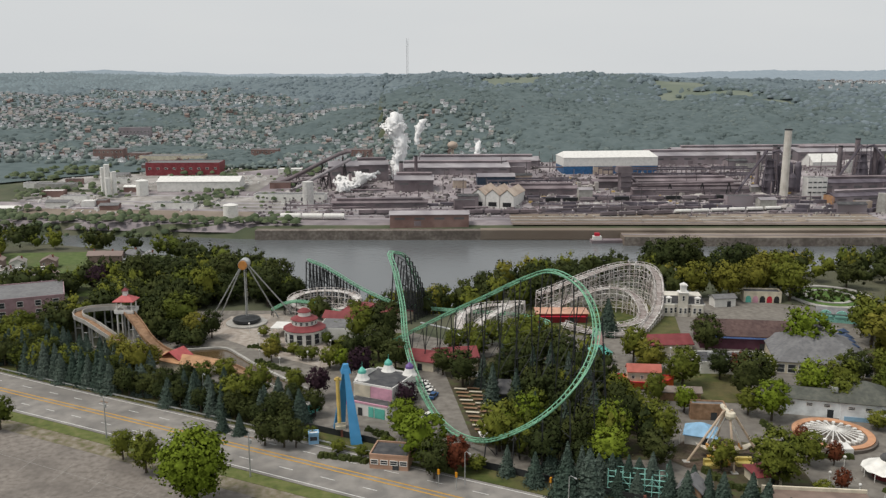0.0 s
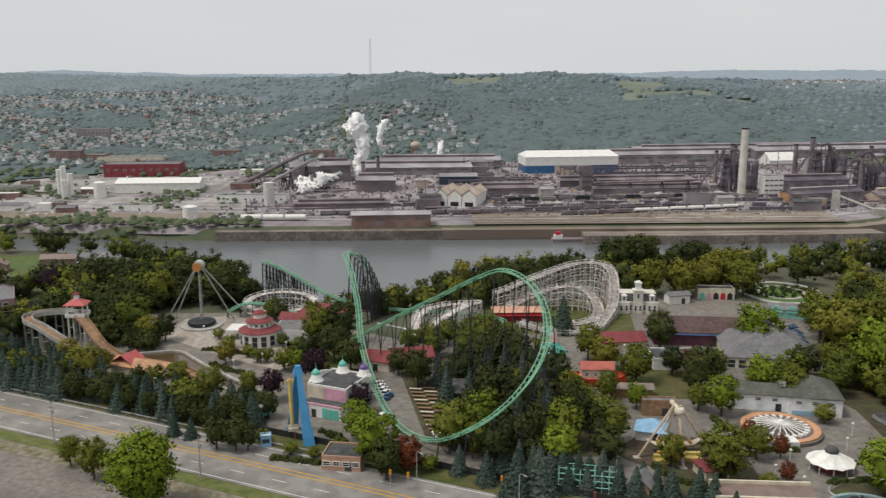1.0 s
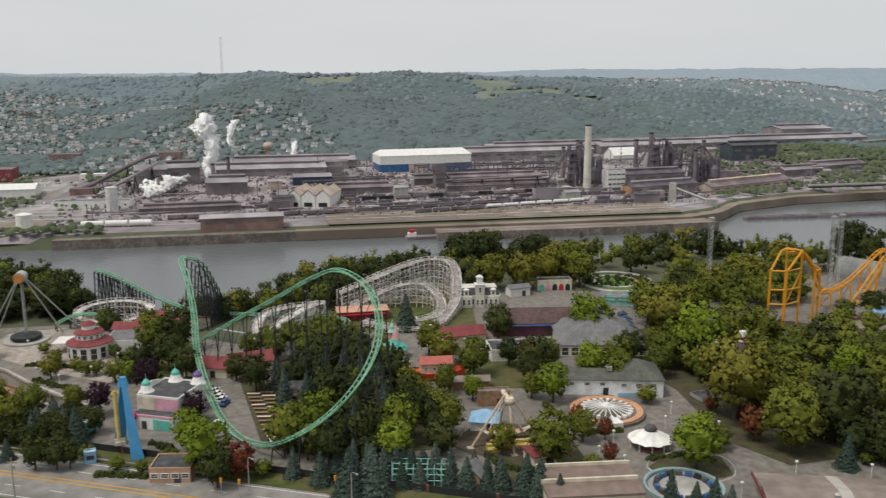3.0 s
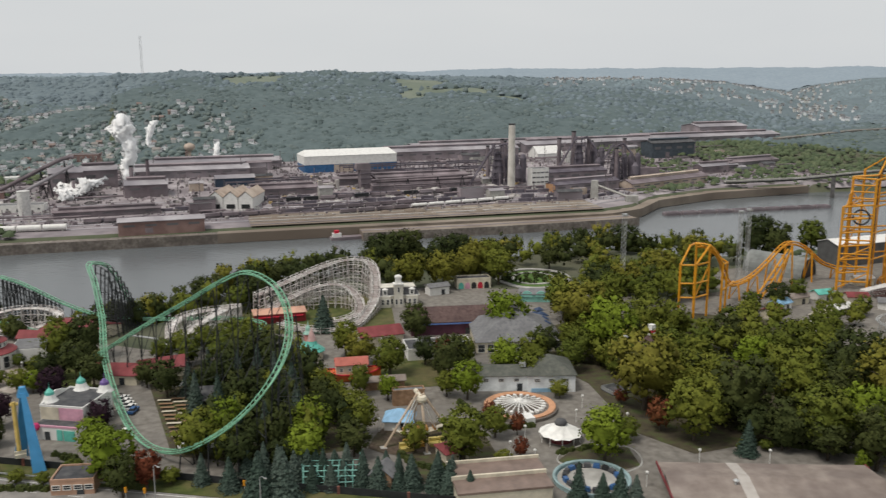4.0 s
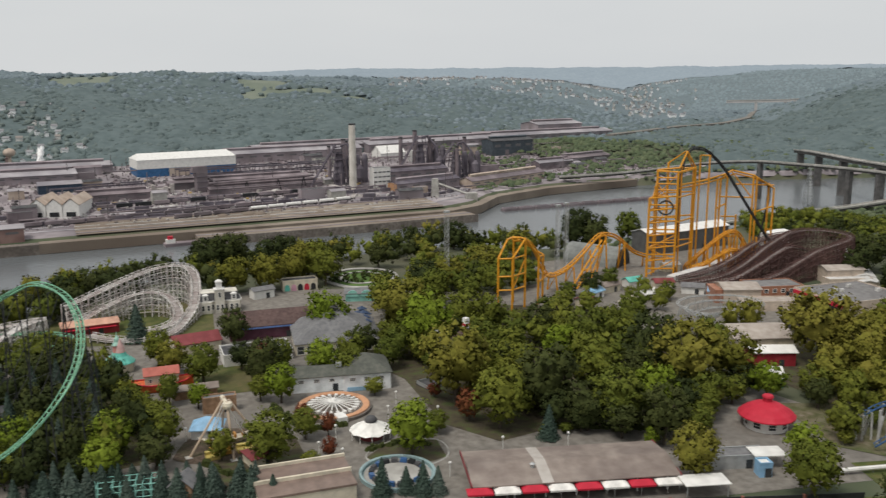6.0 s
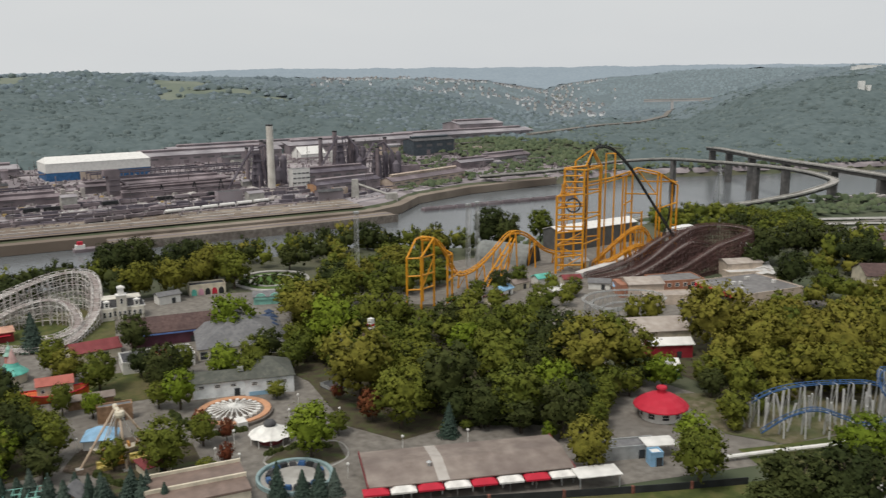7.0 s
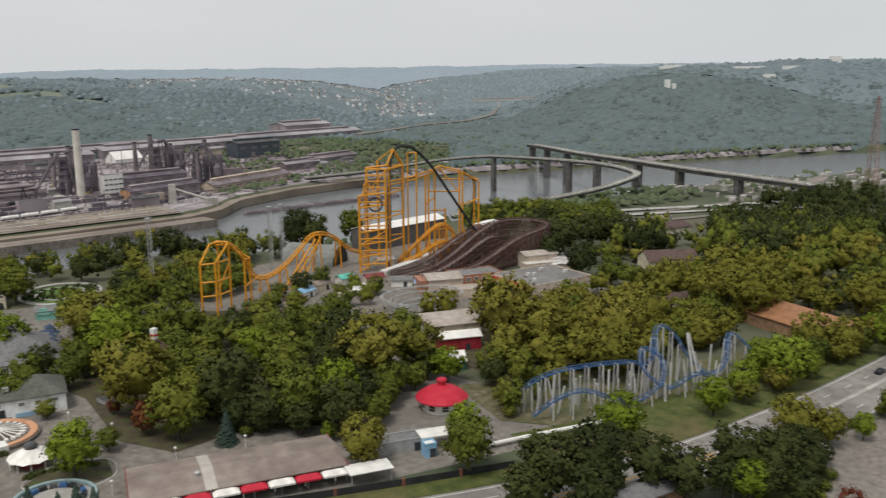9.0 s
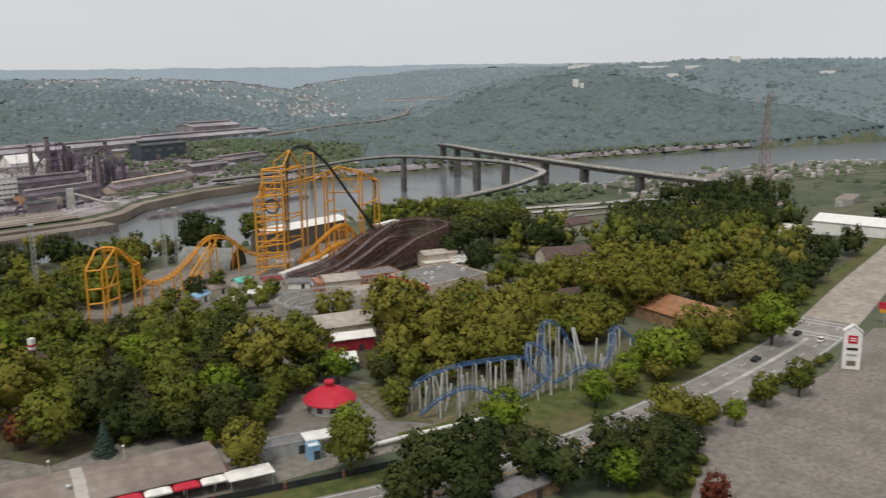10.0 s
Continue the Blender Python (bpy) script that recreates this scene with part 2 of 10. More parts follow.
TEAL = paint("teal_paint", (0.12, 0.46, 0.38), 0.45)
GALVANISED = paint("galvanised_steel", (0.42, 0.43, 0.43), 0.45, 0.4)
PALE_STEEL = paint("off_white_steel_paint", (0.58, 0.57, 0.55), 0.5)
WHITE_TIMBER = material("weathered_white_timber", [(0.46, 0.42, 0.40), (0.60, 0.57, 0.55), (0.72, 0.70, 0.68)], 0.5, 0.85, second=((0.28, 0.22, 0.20), 0.2, 0.6))
RED_TIMBER = material("dark_red_brown_timber", [(0.075, 0.038, 0.034), (0.112, 0.06, 0.054), (0.155, 0.09, 0.08)], 0.6, 0.9, second=((0.045, 0.03, 0.03), 0.2, 0.5))
TIMBER = material("tan_timber", [(0.20, 0.12, 0.07), (0.28, 0.17, 0.10), (0.34, 0.22, 0.14)], 0.8, 0.85, second=((0.13, 0.08, 0.05), 0.3, 0.5))
# Rust, roof and wall colours are raised and blued to carry distance haze.
RUST = material("hazed_rusty_steel", [(0.1313, 0.1075, 0.1172), (0.2063, 0.1725, 0.1841), (0.3, 0.255, 0.2678)], 0.06, 0.85, by="world", spec=0.1, second=((0.125, 0.1125, 0.121), 0.02, 0.6))
MILL_ROOF = material("hazed_sooty_roof", [(0.2296, 0.215, 0.2285), (0.3136, 0.2934, 0.3084), (0.4032, 0.3808, 0.3976)], 0.05, 0.85, by="world", second=((0.1613, 0.1512, 0.1725), 0.015, 0.7))
MILL_WALL = material("hazed_brown_mill_wall", [(0.2006, 0.1711, 0.1787), (0.2891, 0.2454, 0.2601), (0.3776, 0.3398, 0.3598)], 0.06, 0.85, by="world", second=((0.1204, 0.1109, 0.124), 0.03, 0.7))
PALE_YARD = material("pale_works_yard", [(0.2, 0.185, 0.175), (0.3, 0.282, 0.268), (0.42, 0.4, 0.385)], 0.06, 0.95, by="world", detail=8.0, second=((0.13, 0.125, 0.11), 0.02, 0.7))
# Soot lightened so that haze seems to lie over the furnaces.
SOOT = material("hazed_sooty_steel", [(0.081, 0.0702, 0.0851), (0.1215, 0.108, 0.1276), (0.1755, 0.1593, 0.1814)], 0.08, 0.85, by="world", spec=0.1)
PALE_CONCRETE = material("dusty_pale_concrete", [(0.34, 0.31, 0.29), (0.45, 0.42, 0.4), (0.54, 0.51, 0.49)], 0.08, 0.9, by="world")
TAN_ROOF = material("tan_mill_roof", [(0.33, 0.26, 0.21), (0.42, 0.34, 0.28), (0.5, 0.42, 0.35)], 0.1, 0.85, by="world")
STEAM = material("white_steam", [(0.9, 0.9, 0.9), (0.95, 0.95, 0.95)], 0.05, 1.0, spec=0.0, by="world")


# ---- shapes ----
class Shape:
    """Vertices and faces of one part, gathered from solid pieces."""

    def __init__(self):
        self.v, self.f = [], []

    def add(self, verts, faces):
        k = len(self.v)
        self.v += [tuple(p) for p in verts]
        self.f += [tuple(k + i for i in f) for f in faces]
        return self

    def prism(self, ring, z0, z1, shrink=1.0):
        n = len(ring)
        cx, cy = sum(p[0] for p in ring) / n, sum(p[1] for p in ring) / n
        top = [(cx + (x - cx) * shrink, cy + (y - cy) * shrink, z1) for x, y in ring]
        return self.add([(x, y, z0) for x, y in ring] + top, [tuple(reversed(range(n))), tuple(range(n, 2 * n))] + [(i, (i + 1) % n, n + (i + 1) % n, n + i) for i in range(n)])

    def box(self, x, y, z0, sx, sy, sz, turn=0.0, shrink=1.0):
        c, s = math.cos(radians(turn)), math.sin(radians(turn))
        ring = [(x + c * a - s * b, y + s * a + c * b) for a, b in ((-sx / 2, -sy / 2), (sx / 2, -sy / 2), (sx / 2, sy / 2), (-sx / 2, sy / 2))]
        return self.prism(ring, z0, z0 + sz, shrink)

    def bar(self, p, q, r, n=6, r2=None):
        """A round bar from p to q."""
        p, q = Vector(p), Vector(q)
        d = (q - p).normalized()
        side = d.cross(Vector((0, 0, 1)) if abs(d.z) < 0.9 else Vector((1, 0, 0))).normalized()
        up = side.cross(d)
        r2 = r if r2 is None else r2
        rings = [[at + (side * math.cos(a) + up * math.sin(a)) * rad for a in (2 * math.pi * k / n for k in range(n))] for at, rad in ((p, r), (q, r2))]
        return self.add(rings[0] + rings[1], [tuple(range(n)), tuple(reversed(range(n, 2 * n)))] + [(i, n + i, n + (i + 1) % n, (i + 1) % n) for i in range(n)])

    def tube(self, points, r, n=6):
        pts = [Vector(p) for p in points]
        verts, faces = [], []
        for k, p in enumerate(pts):
            d = (pts[min(k + 1, len(pts) - 1)] - pts[max(k - 1, 0)]).normalized()
            side = d.cross(Vector((0, 0, 1)) if abs(d.z) < 0.95 else Vector((1, 0, 0))).normalized()
            up = side.cross(d)
            verts += [p + (side * math.cos(a) + up * math.sin(a)) * r for a in (2 * math.pi * j / n for j in range(n))]
            if k:
                a, b = (k - 1) * n, k * n
                faces += [(a + j, b + j, b + (j + 1) % n, a + (j + 1) % n) for j in range(n)]
        faces += [tuple(range(n)), tuple(reversed(range(len(verts) - n, len(verts))))]
        return self.add(verts, faces)

    def lathe(self, profile, n=16, x=0.0, y=0.0):
        """Turned round an upright axis; profile: (radius, z) from below."""
        verts = [(x + r * math.cos(2 * math.pi * k / n), y + r * math.sin(2 * math.pi * k / n), z) for r, z in profile for k in range(n)]
        faces = [(a * n + k, a * n + (k + 1) % n, (a + 1) * n + (k + 1) % n, (a + 1) * n + k) for a in range(len(profile) - 1) for k in range(n)]
        faces += [tuple(reversed(range(n))), tuple(range(len(verts) - n, len(verts)))]
        return self.add(verts, faces)

    def gable(self, x, y, z, sx, sy, rise, over=0.4, thick=0.25, turn=0.0):
        """A ridged roof along x on eaves at z."""
        hx, hy = sx / 2 + over, sy / 2 + over
        c, s = math.cos(radians(turn)), math.sin(radians(turn))
        pts = [(a, b, k) for a in (-hx, hx) for b, k in ((-hy, z), (0, z + rise), (hy, z), (hy, z + thick), (0, z + rise + thick), (-hy, z + thick))]
        pts = [(x + c * a - s * b, y + s * a + c * b, k) for a, b, k in pts]
        return self.add(pts, [(0, 5, 4, 1), (1, 4, 3, 2), (6, 7, 10, 11), (7, 8, 9, 10), (0, 6, 11, 5), (5, 11, 10, 4), (4, 10, 9, 3), (3, 9, 8, 2), (0, 1, 7, 6), (1, 2, 8, 7)])

    def hip(self, x, y, z, sx, sy, rise, over=0.4, ridge=None, turn=0.0):
        hx, hy = sx / 2 + over, sy / 2 + over
        rl = max(0.05, hx - hy) if ridge is None else ridge / 2
        c, s = math.cos(radians(turn)), math.sin(radians(turn))
        pts = [(-hx, -hy, z), (hx, -hy, z), (hx, hy, z), (-hx, hy, z), (-hx, -hy, z + 0.2), (hx, -hy, z + 0.2), (hx, hy, z + 0.2), (-hx, hy, z + 0.2), (-rl, 0, z + rise), (rl, 0, z + rise)]
        pts = [(x + c * a - s * b, y + s * a + c * b, k) for a, b, k in pts]
        return self.add(pts, [(3, 2, 1, 0), (0, 1, 5, 4), (1, 2, 6, 5), (2, 3, 7, 6), (3, 0, 4, 7), (4, 5, 9, 8), (5, 6, 9), (6, 7, 8, 9), (7, 4, 8)])

    def mesh(self, name, smooth=False):
        me = bpy.data.meshes.new(name)
        me.from_pydata(self.v, [], self.f)
        if smooth:
            me.polygons.foreach_set("use_smooth", [True] * len(me.polygons))
        me.update()
        return me


def part(name, shape, mat, parent=None, label="", smooth=False, kind=""):
    """One mesh object of a shape (or a mesh that parts share) under a thing or a part."""
    me = shape if isinstance(shape, bpy.types.Mesh) else shape.mesh(name, smooth)
    if mat and not me.materials:
        me.materials.append(mat)
    ob = new(name, me)
    ob.parent = parent
    return tagged(ob, label, kind=kind)


def at(ob, m):
    ob.matrix_basis = m
    return ob


def thing(name, label, category, x=0.0, y=0.0, z=0.0, turn=0.0, group="", kind=""):
    ob = new(name)
    ob.matrix_basis = pose(x, y, z, 0, 0, turn)
    return tagged(ob, label, category, group, kind)


def smooth_path(points, step=2.0, closed=False):
    """Points along a soft curve through the given ones, about step metres apart."""
    pts = [Vector(p) for p in points]
    n, out = len(pts), []
    for i in range(n if closed else n - 1):
        p1, p2 = pts[i], pts[(i + 1) % n]
        p0 = pts[i - 1] if i or closed else p1 * 2 - p2
        p3 = pts[(i + 2) % n] if i + 2 < n or closed else p2 * 2 - p1
        m = max(1, round((p2 - p1).length / step))
        for k in range(m):
            t = k / m
            out.append(0.5 * (2 * p1 + (p2 - p0) * t + (2 * p0 - 5 * p1 + 4 * p2 - p3) * t * t + (3 * p1 - p0 - 3 * p2 + p3) * t ** 3))
    if not closed:
        out.append(pts[-1])
    return out


# ---- the lie of the land ----
def smooth(a):
    a = np.clip(a, 0, 1)
    return a * a * (3 - 2 * a)


NEAR_X, NEAR_Y = (-4500, -600, -250, -120, -60, 0, 200, 400, 560, 700, 850, 1000, 1200, 1500, 1900, 4600), (430, 540, 555, 505, 455, 455, 480, 510, 515, 500, 470, 430, 395, 320, 200, -600)
FAR_X, FAR_Y = (-4500, -600, -160, 390, 430, 475, 560, 700, 850, 1340, 1780, 2500, 4600), (950, 770, 728, 728, 745, 790, 822, 838, 815, 662, 490, 190, -400)
AZ = (-60, -30, -24, -16, -10, -3, 0, 3, 10, 15, 20, 24, 28, 34, 38, 42, 46, 60)
A_RISE = (-0.1, -0.15, 0.0, -0.25, -0.3, -0.2, 0.1, -0.2, -0.22, -0.25, -0.32, -0.5, -0.5, -0.75, -1.5, -2.5, -3.2, -4.0)
A_FOOT = (1100, 1050, 1050, 1050, 1050, 1080, 1100, 1110, 1130, 1160, 1200, 1250, 1300, 1400, 1500, 1600, 1700, 1800)
A_TOP = (3600, 3200, 3000, 2800, 2500, 2150, 2000, 1950, 1950, 1950, 1950, 2050, 2300, 2600, 2800, 2900, 3000, 3000)
B_AZ = (42, 43.5, 44.6, 46.5, 48.1, 50, 51.6, 53.4, 56.2, 60.1, 63.9, 65.8, 74, 90, 130)
B_RIDGE = (-60, -42, -31, -10, 8, 30, 55, 72, 86, 90, 96, 99, 97, 97, 97)
B_TOP = (2250, 2230, 2210, 2180, 2150, 2150, 2160, 2190, 2220, 2260, 2320, 2350, 2500, 2900, 3200)
FOOT_AZ, FOOT_R = (38, 44, 48, 52, 56, 60, 64, 68, 72, 76, 80, 90, 130), (1180, 1195, 1245, 1295, 1360, 1440, 1535, 1640, 1760, 1850, 1950, 2100, 2400)
C_AZ, C_RIDGE = (36, 38, 39.5, 41, 46.1, 50.8, 60), (-40, 8, 30, 43, 70, 82, 78)
SKY_AZ, SKY_RIDGE = (-60, -26.7, -23.5, -21, -18, -13.8, -8, 8, 15, 20.6, 26.7, 30, 37, 50, 60, 90), (70, 70, 78, 85, 78, 69, 69, 69, 75, 86, 85, 88, 88, 96, 96, 93)


def shores(x):
    return np.interp(x, NEAR_X, NEAR_Y), np.interp(x, FAR_X, FAR_Y)


def wrinkle(x, y, size, seed=0.0):
    """Soft pseudo-random relief between about -1 and 1."""
    a, b = x / size, y / size
    return (np.sin(a * 1.7 + 1.3 * np.sin(b * 1.1 + seed) + seed) + np.sin(b * 2.1 + 1.7 * np.sin(a * 0.9 - seed)) + 0.6 * np.sin(a * 3.9 - b * 2.7 + 2 * seed) + 0.5 * np.sin(a * 2.3 + b * 4.1)) / 3.1


def height(x, y):
    """The ground's height at x, y (arrays)."""
    x, y = np.asarray(x, float), np.asarray(y, float)
    yn, yf = shores(x)
    r, az = np.hypot(x, y), np.degrees(np.arctan2(x, y))
    east = smooth((x - 430) / 160) * smooth((y - 120) / 120)
    plateau = -20 * east - 16 * smooth((x - 900) / 600)
    scoop = np.interp(x, (-85, -60, 5, 40, 215, 300, 480, 600), (0, 60, 60, 0, 0, 70, 70, 0))
    drop = smooth((yn - y) / (80 - 30 * east + scoop))
    near = -52 + (plateau + 52) * drop
    back = y - yf
    plain = -52 + 14 * smooth((back + 3) / 9) + 19 * smooth(back / 300)
    foot, top = np.interp(az, AZ, A_FOOT), np.interp(az, AZ, A_TOP)
    up = np.clip((r - foot) / (top - foot), 0, 1.25)
    ridge = 80 + top * np.tan(np.radians(np.interp(az, AZ, A_RISE)))
    bend = np.where(az < -4, up ** 1.15, 1 - (1 - np.minimum(up, 1)) ** 1.5)
    hill = (ridge + 19) * np.where(up > 1, 1 - (up - 1) * 0.6, bend) + (wrinkle(x, y, 210) * 22 + wrinkle(x, y, 75, 4.0) * 7) * smooth(up * 2) * smooth((1.05 - up) * 4)
    plain = plain + np.maximum(hill, 0) * (back > 60)
    foot_b = np.interp(az, FOOT_AZ, FOOT_R)
    top_b = np.interp(az, B_AZ, B_TOP)
    up_b = np.clip((r - foot_b) / (top_b - foot_b), 0, 1.3)
    hill_b = (np.interp(az, B_AZ, B_RIDGE) + 40) * np.where(up_b > 1, 1 - (up_b - 1) * 0.4, 1 - (1 - np.minimum(up_b, 1)) ** 1.6) + (wrinkle(x, y, 230, 2.0) * 24 + wrinkle(x, y, 80, 1.0) * 8) * smooth(up_b * 2) * smooth((1.05 - up_b) * 4)
    plain = np.maximum(plain, np.where((az > 38) & (back > 10), -40 + np.maximum(hill_b, 0), -60))
    plain = np.where((az > 36) & (r > 2400), np.maximum(plain, -40 + (np.interp(az, C_AZ, C_RIDGE) + 40 + 5 * wrinkle(x, y, 140)) * smooth((r - 2400) / 650)), plain)
    rim = smooth((r - 3300) / 1200)
    far_ridge = np.interp(az, SKY_AZ, SKY_RIDGE) + 4 * wrinkle(az * 12, az * 9, 17, 2.0) + wrinkle(x, y, 260, 3.0) * 2
    plain = np.where(r > 3300, np.maximum(plain, -40 + (far_ridge + 40) * rim), plain)
    return np.where(y > (yn + yf) / 2, plain, near)


def spaced(*runs):
    return np.unique(np.concatenate([np.arange(a, b, s) for a, b, s in runs]))


def sheet(name, xs, ys, z, mat, label, category, smooth_it=True):
    gx, gy = np.meshgrid(xs, ys)
    gz = z(gx, gy)
    nx, ny = len(xs), len(ys)
    me = bpy.data.meshes.new(name)
    idx = np.arange(nx * ny).reshape(ny, nx)
    faces = np.stack([idx[:-1, :-1], idx[:-1, 1:], idx[1:, 1:], idx[1:, :-1]], -1).reshape(-1, 4)
    fill(me, np.stack([gx, gy, gz], -1).reshape(-1, 3), faces, smooth_it)
    me.materials.append(mat)
    return tagged(new(name, me), label, category, kind="structure")


def fill(me, verts, faces, smooth_it=False, normals=None):
    """Puts arrays of vertices and of equal-sided faces into a mesh."""
    k = faces.shape[1]
    me.vertices.add(len(verts))
    me.vertices.foreach_set("co", np.ascontiguousarray(verts, np.float32).ravel())
    me.loops.add(faces.size)
    me.loops.foreach_set("vertex_index", np.ascontiguousarray(faces, np.int32).ravel())
    me.polygons.add(len(faces))
    me.polygons.foreach_set("loop_start", np.arange(0, faces.size, k, dtype=np.int32))
    me.polygons.foreach_set("use_smooth", np.full(len(faces), smooth_it))
    me.update(calc_edges=True)
    if normals is not None:
        me.polygons.foreach_set("use_smooth", np.full(len(faces), True))
        me.normals_split_custom_set_from_vertices(normals)


def outward(verts, middle, soft=0.9):
    """Normals that fan out from a crown's middle, so that its sprays shade as one round mass."""
    d = verts - middle
    d = d / (np.linalg.norm(d, axis=1, keepdims=True) + 1e-9) + rng.normal(0, soft * 0.5, d.shape)
    return d / (np.linalg.norm(d, axis=1, keepdims=True) + 1e-9)


sheet("ground", spaced((-4600, -900, 90), (-900, 1300, 9), (1300, 4700, 80)), spaced((-900, -60, 60), (-60, 1300, 9), (1300, 2600, 28), (2600, 5000, 60)),
      height, WOODLAND_FLOOR, "grassy and wooded ground with river bluffs and hills", "ground")
sheet("water", np.array([-4600.0, -1000, 0, 1000, 4700]), np.array([-900.0, 200, 900, 1600]), lambda x, y: x * 0 - 48, WATER, "calm grey-green river water", "river", False)


# ---- roads, lots and paving ----
def ribbon(path, left, right, z=0.0, thick=0.0, on_land=False):
    """A strip along a path between two offsets to its left."""
    s, n = Shape(), len(path)
    rows = []
    for k, p in enumerate(path):
        d = path[min(k + 1, n - 1)] - path[max(k - 1, 0)]
        side = Vector((-d.y, d.x, 0)).normalized()
        a, b = p + side * left, p + side * right
        rows.append((a, b))
    for a, b in rows:
        za, zb = (float(height(a.x, a.y)) + z, float(height(b.x, b.y)) + z) if on_land else (a.z + z, b.z + z)
        s.v += [(a.x, a.y, za), (b.x, b.y, zb)] + ([(a.x, a.y, za - thick), (b.x, b.y, zb - thick)] if thick else [])
    w = 4 if thick else 2
    for k in range(n - 1):
        i, j = k * w, k * w + w
        s.f.append((i, i + 1, j + 1, j))
        if thick:
            s.f += [(0, 2, 3, 1)] if k == 0 else []
            s.f += [(i, j, j + 2, i + 2), (i + 1, i + 3, j + 3, j + 1), (i + 2, j + 2, j + 3, i + 3)]
    return s


def structure(name, shape, mat, label, category):
    return tagged(part(name, shape, mat), label, category, kind="structure")


def patch(points, z):
    s = Shape()
    s.add([(x, y, z) for x, y in points], [tuple(range(len(points)))])
    return s


ROAD = smooth_path([(-420, 392, 0.12), (-240, 301, 0.12), (-142, 249, 0.12), (-90, 223, 0.12), (-30, 193, 0.12), (30, 163, 0.12), (100, 129, 0.12), (170, 98, 0.12), (215, 83, 0.12), (262, 77, 0.12), (310, 74.5, 0.12), (365, 75.5, 0.12), (440, 85, 0.12), (520, 94, 0.12), (760, 122, 0.12)], 4.0)
structure("road", ribbon(ROAD, -10, 10, 0.0, 0.3), ASPHALT, "worn grey four-lane asphalt road with yellow median", "road")
marks = Shape()
for off in (-9.0, 9.0):
    part_of = ribbon(ROAD, off - 0.12, off + 0.12, 0.012)
    marks.add(part_of.v, part_of.f)
for off in (-4.8, 4.8):
    for k in range(0, len(ROAD) - 3, 3):
        dash = ribbon(ROAD[k:k + 2], off - 0.11, off + 0.11, 0.012)
        marks.add(dash.v, dash.f)
structure("road_marking", marks, WHITE_LINE, "white edge lines and dashed lane lines", "road marking")
WEST = [p for p in ROAD if p.x < 232]
EAST = [p for p in ROAD if 228 < p.x < 352]
FAR_EAST = [p for p in ROAD if p.x > 378]
structure("median_strip", ribbon(EAST, -0.75, 0.75, 0.15, 0.14), CONCRETE, "pale raised concrete median strip", "median")
structure("bridge_road", ribbon(FAR_EAST, -9.6, 9.6, 0.03, 0.02), material("tan_concrete_road", [(0.24, 0.21, 0.175), (0.32, 0.285, 0.24), (0.38, 0.345, 0.295)], 0.3, 0.9, by="world", second=((0.2, 0.175, 0.15), 0.08, 0.5)), "pale tan concrete road deck beyond the junction", "road")
crossing = Shape()
for cx in (356.5, 360.5, 372.5, 376.0):
    p = min(ROAD, key=lambda q: abs(q.x - cx))
    crossing.box(cx, p.y, 0.13, 0.45, 18.0, 0.012, 4)
structure("crosswalk_marking", crossing, WHITE_LINE, "white crosswalk lines at the junction", "road marking")
structure("median_marking", Shape().add(*(lambda r: (r.v, r.f))(ribbon(WEST, -1.0, -0.55, 0.012))).add(*(lambda r: (r.v, r.f))(ribbon(WEST, 0.55, 1.0, 0.012))), YELLOW_LINE, "faded double yellow median lines", "road marking")
structure("verge_south", ribbon(ROAD[:122], -14.4, -10.2, 0.0, 0.3), material("verge_grass", [(0.075, 0.092, 0.028), (0.105, 0.125, 0.036), (0.15, 0.15, 0.06)], 0.4, 0.95, by="world"), "bright mown grass strip beside the road", "grass verge")
structure("dirt_strip", ribbon(ROAD[:116], -19.5, -14.5, -0.01, 0.2), material("worn_dirt_and_grass", [(0.11, 0.11, 0.05), (0.18, 0.155, 0.11), (0.25, 0.225, 0.18)], 0.5, 0.95, by="world"), "worn strip of dirt and dry grass", "verge")
structure("verge_north", ribbon(ROAD, 10.3, 17.5, -0.02, 0.3), GRASS, "mown grass strip along the park fence", "grass verge")
structure("west_lawn", patch([(-235, 350), (-150, 352), (-138, 400), (-135, 428), (-165, 445), (-230, 440)], 0.06), LAWN, "green lawns between the western houses", "lawn")
structure("roadside_lawn", ribbon([p for p in ROAD if 188 < p.x < 350], 17.3, 34, -0.03, 0.2), GRASS, "rough mown grass below the blue coaster", "lawn")
structure("parking_lot", ribbon(ROAD[:110], -170, -19.5, -0.03, 0), OLD_LOT, "empty weathered asphalt parking lot with faded lines", "parking lot")
FADED = material("faded_bay_paint", [(0.2, 0.185, 0.17), (0.31, 0.295, 0.275)], 1.5, 0.8, by="world")
lines = Shape()
for off in (-30, -48, -66, -84, -102):
    strip_ = ribbon(ROAD[40:108], off - 0.07, off + 0.07, 0.0)
    lines.add(strip_.v, strip_.f)
for k in range(40, 108, 3):
    for off in (-30, -66, -102):
        d = (ROAD[k + 1] - ROAD[k]).normalized()
        n = Vector((-d.y, d.x, 0))
        c = ROAD[k] + n * off
        lines.box(c.x, c.y, 0.1, 0.13, 9.0, 0.012, math.degrees(math.atan2(d.y, d.x)) + 18)
structure("lot_marking", lines, FADED, "faded white parking bay lines", "road marking")
tar = Shape()
for k in range(26):
    x, y = random.uniform(-190, -60), random.uniform(90, 200)
    if y < 180 - (x + 60) * 0.47 - 14:
        tar.box(x, y, 0.09, random.uniform(8, 26), random.uniform(0.3, 1.0), 0.008, random.uniform(-35, -15))
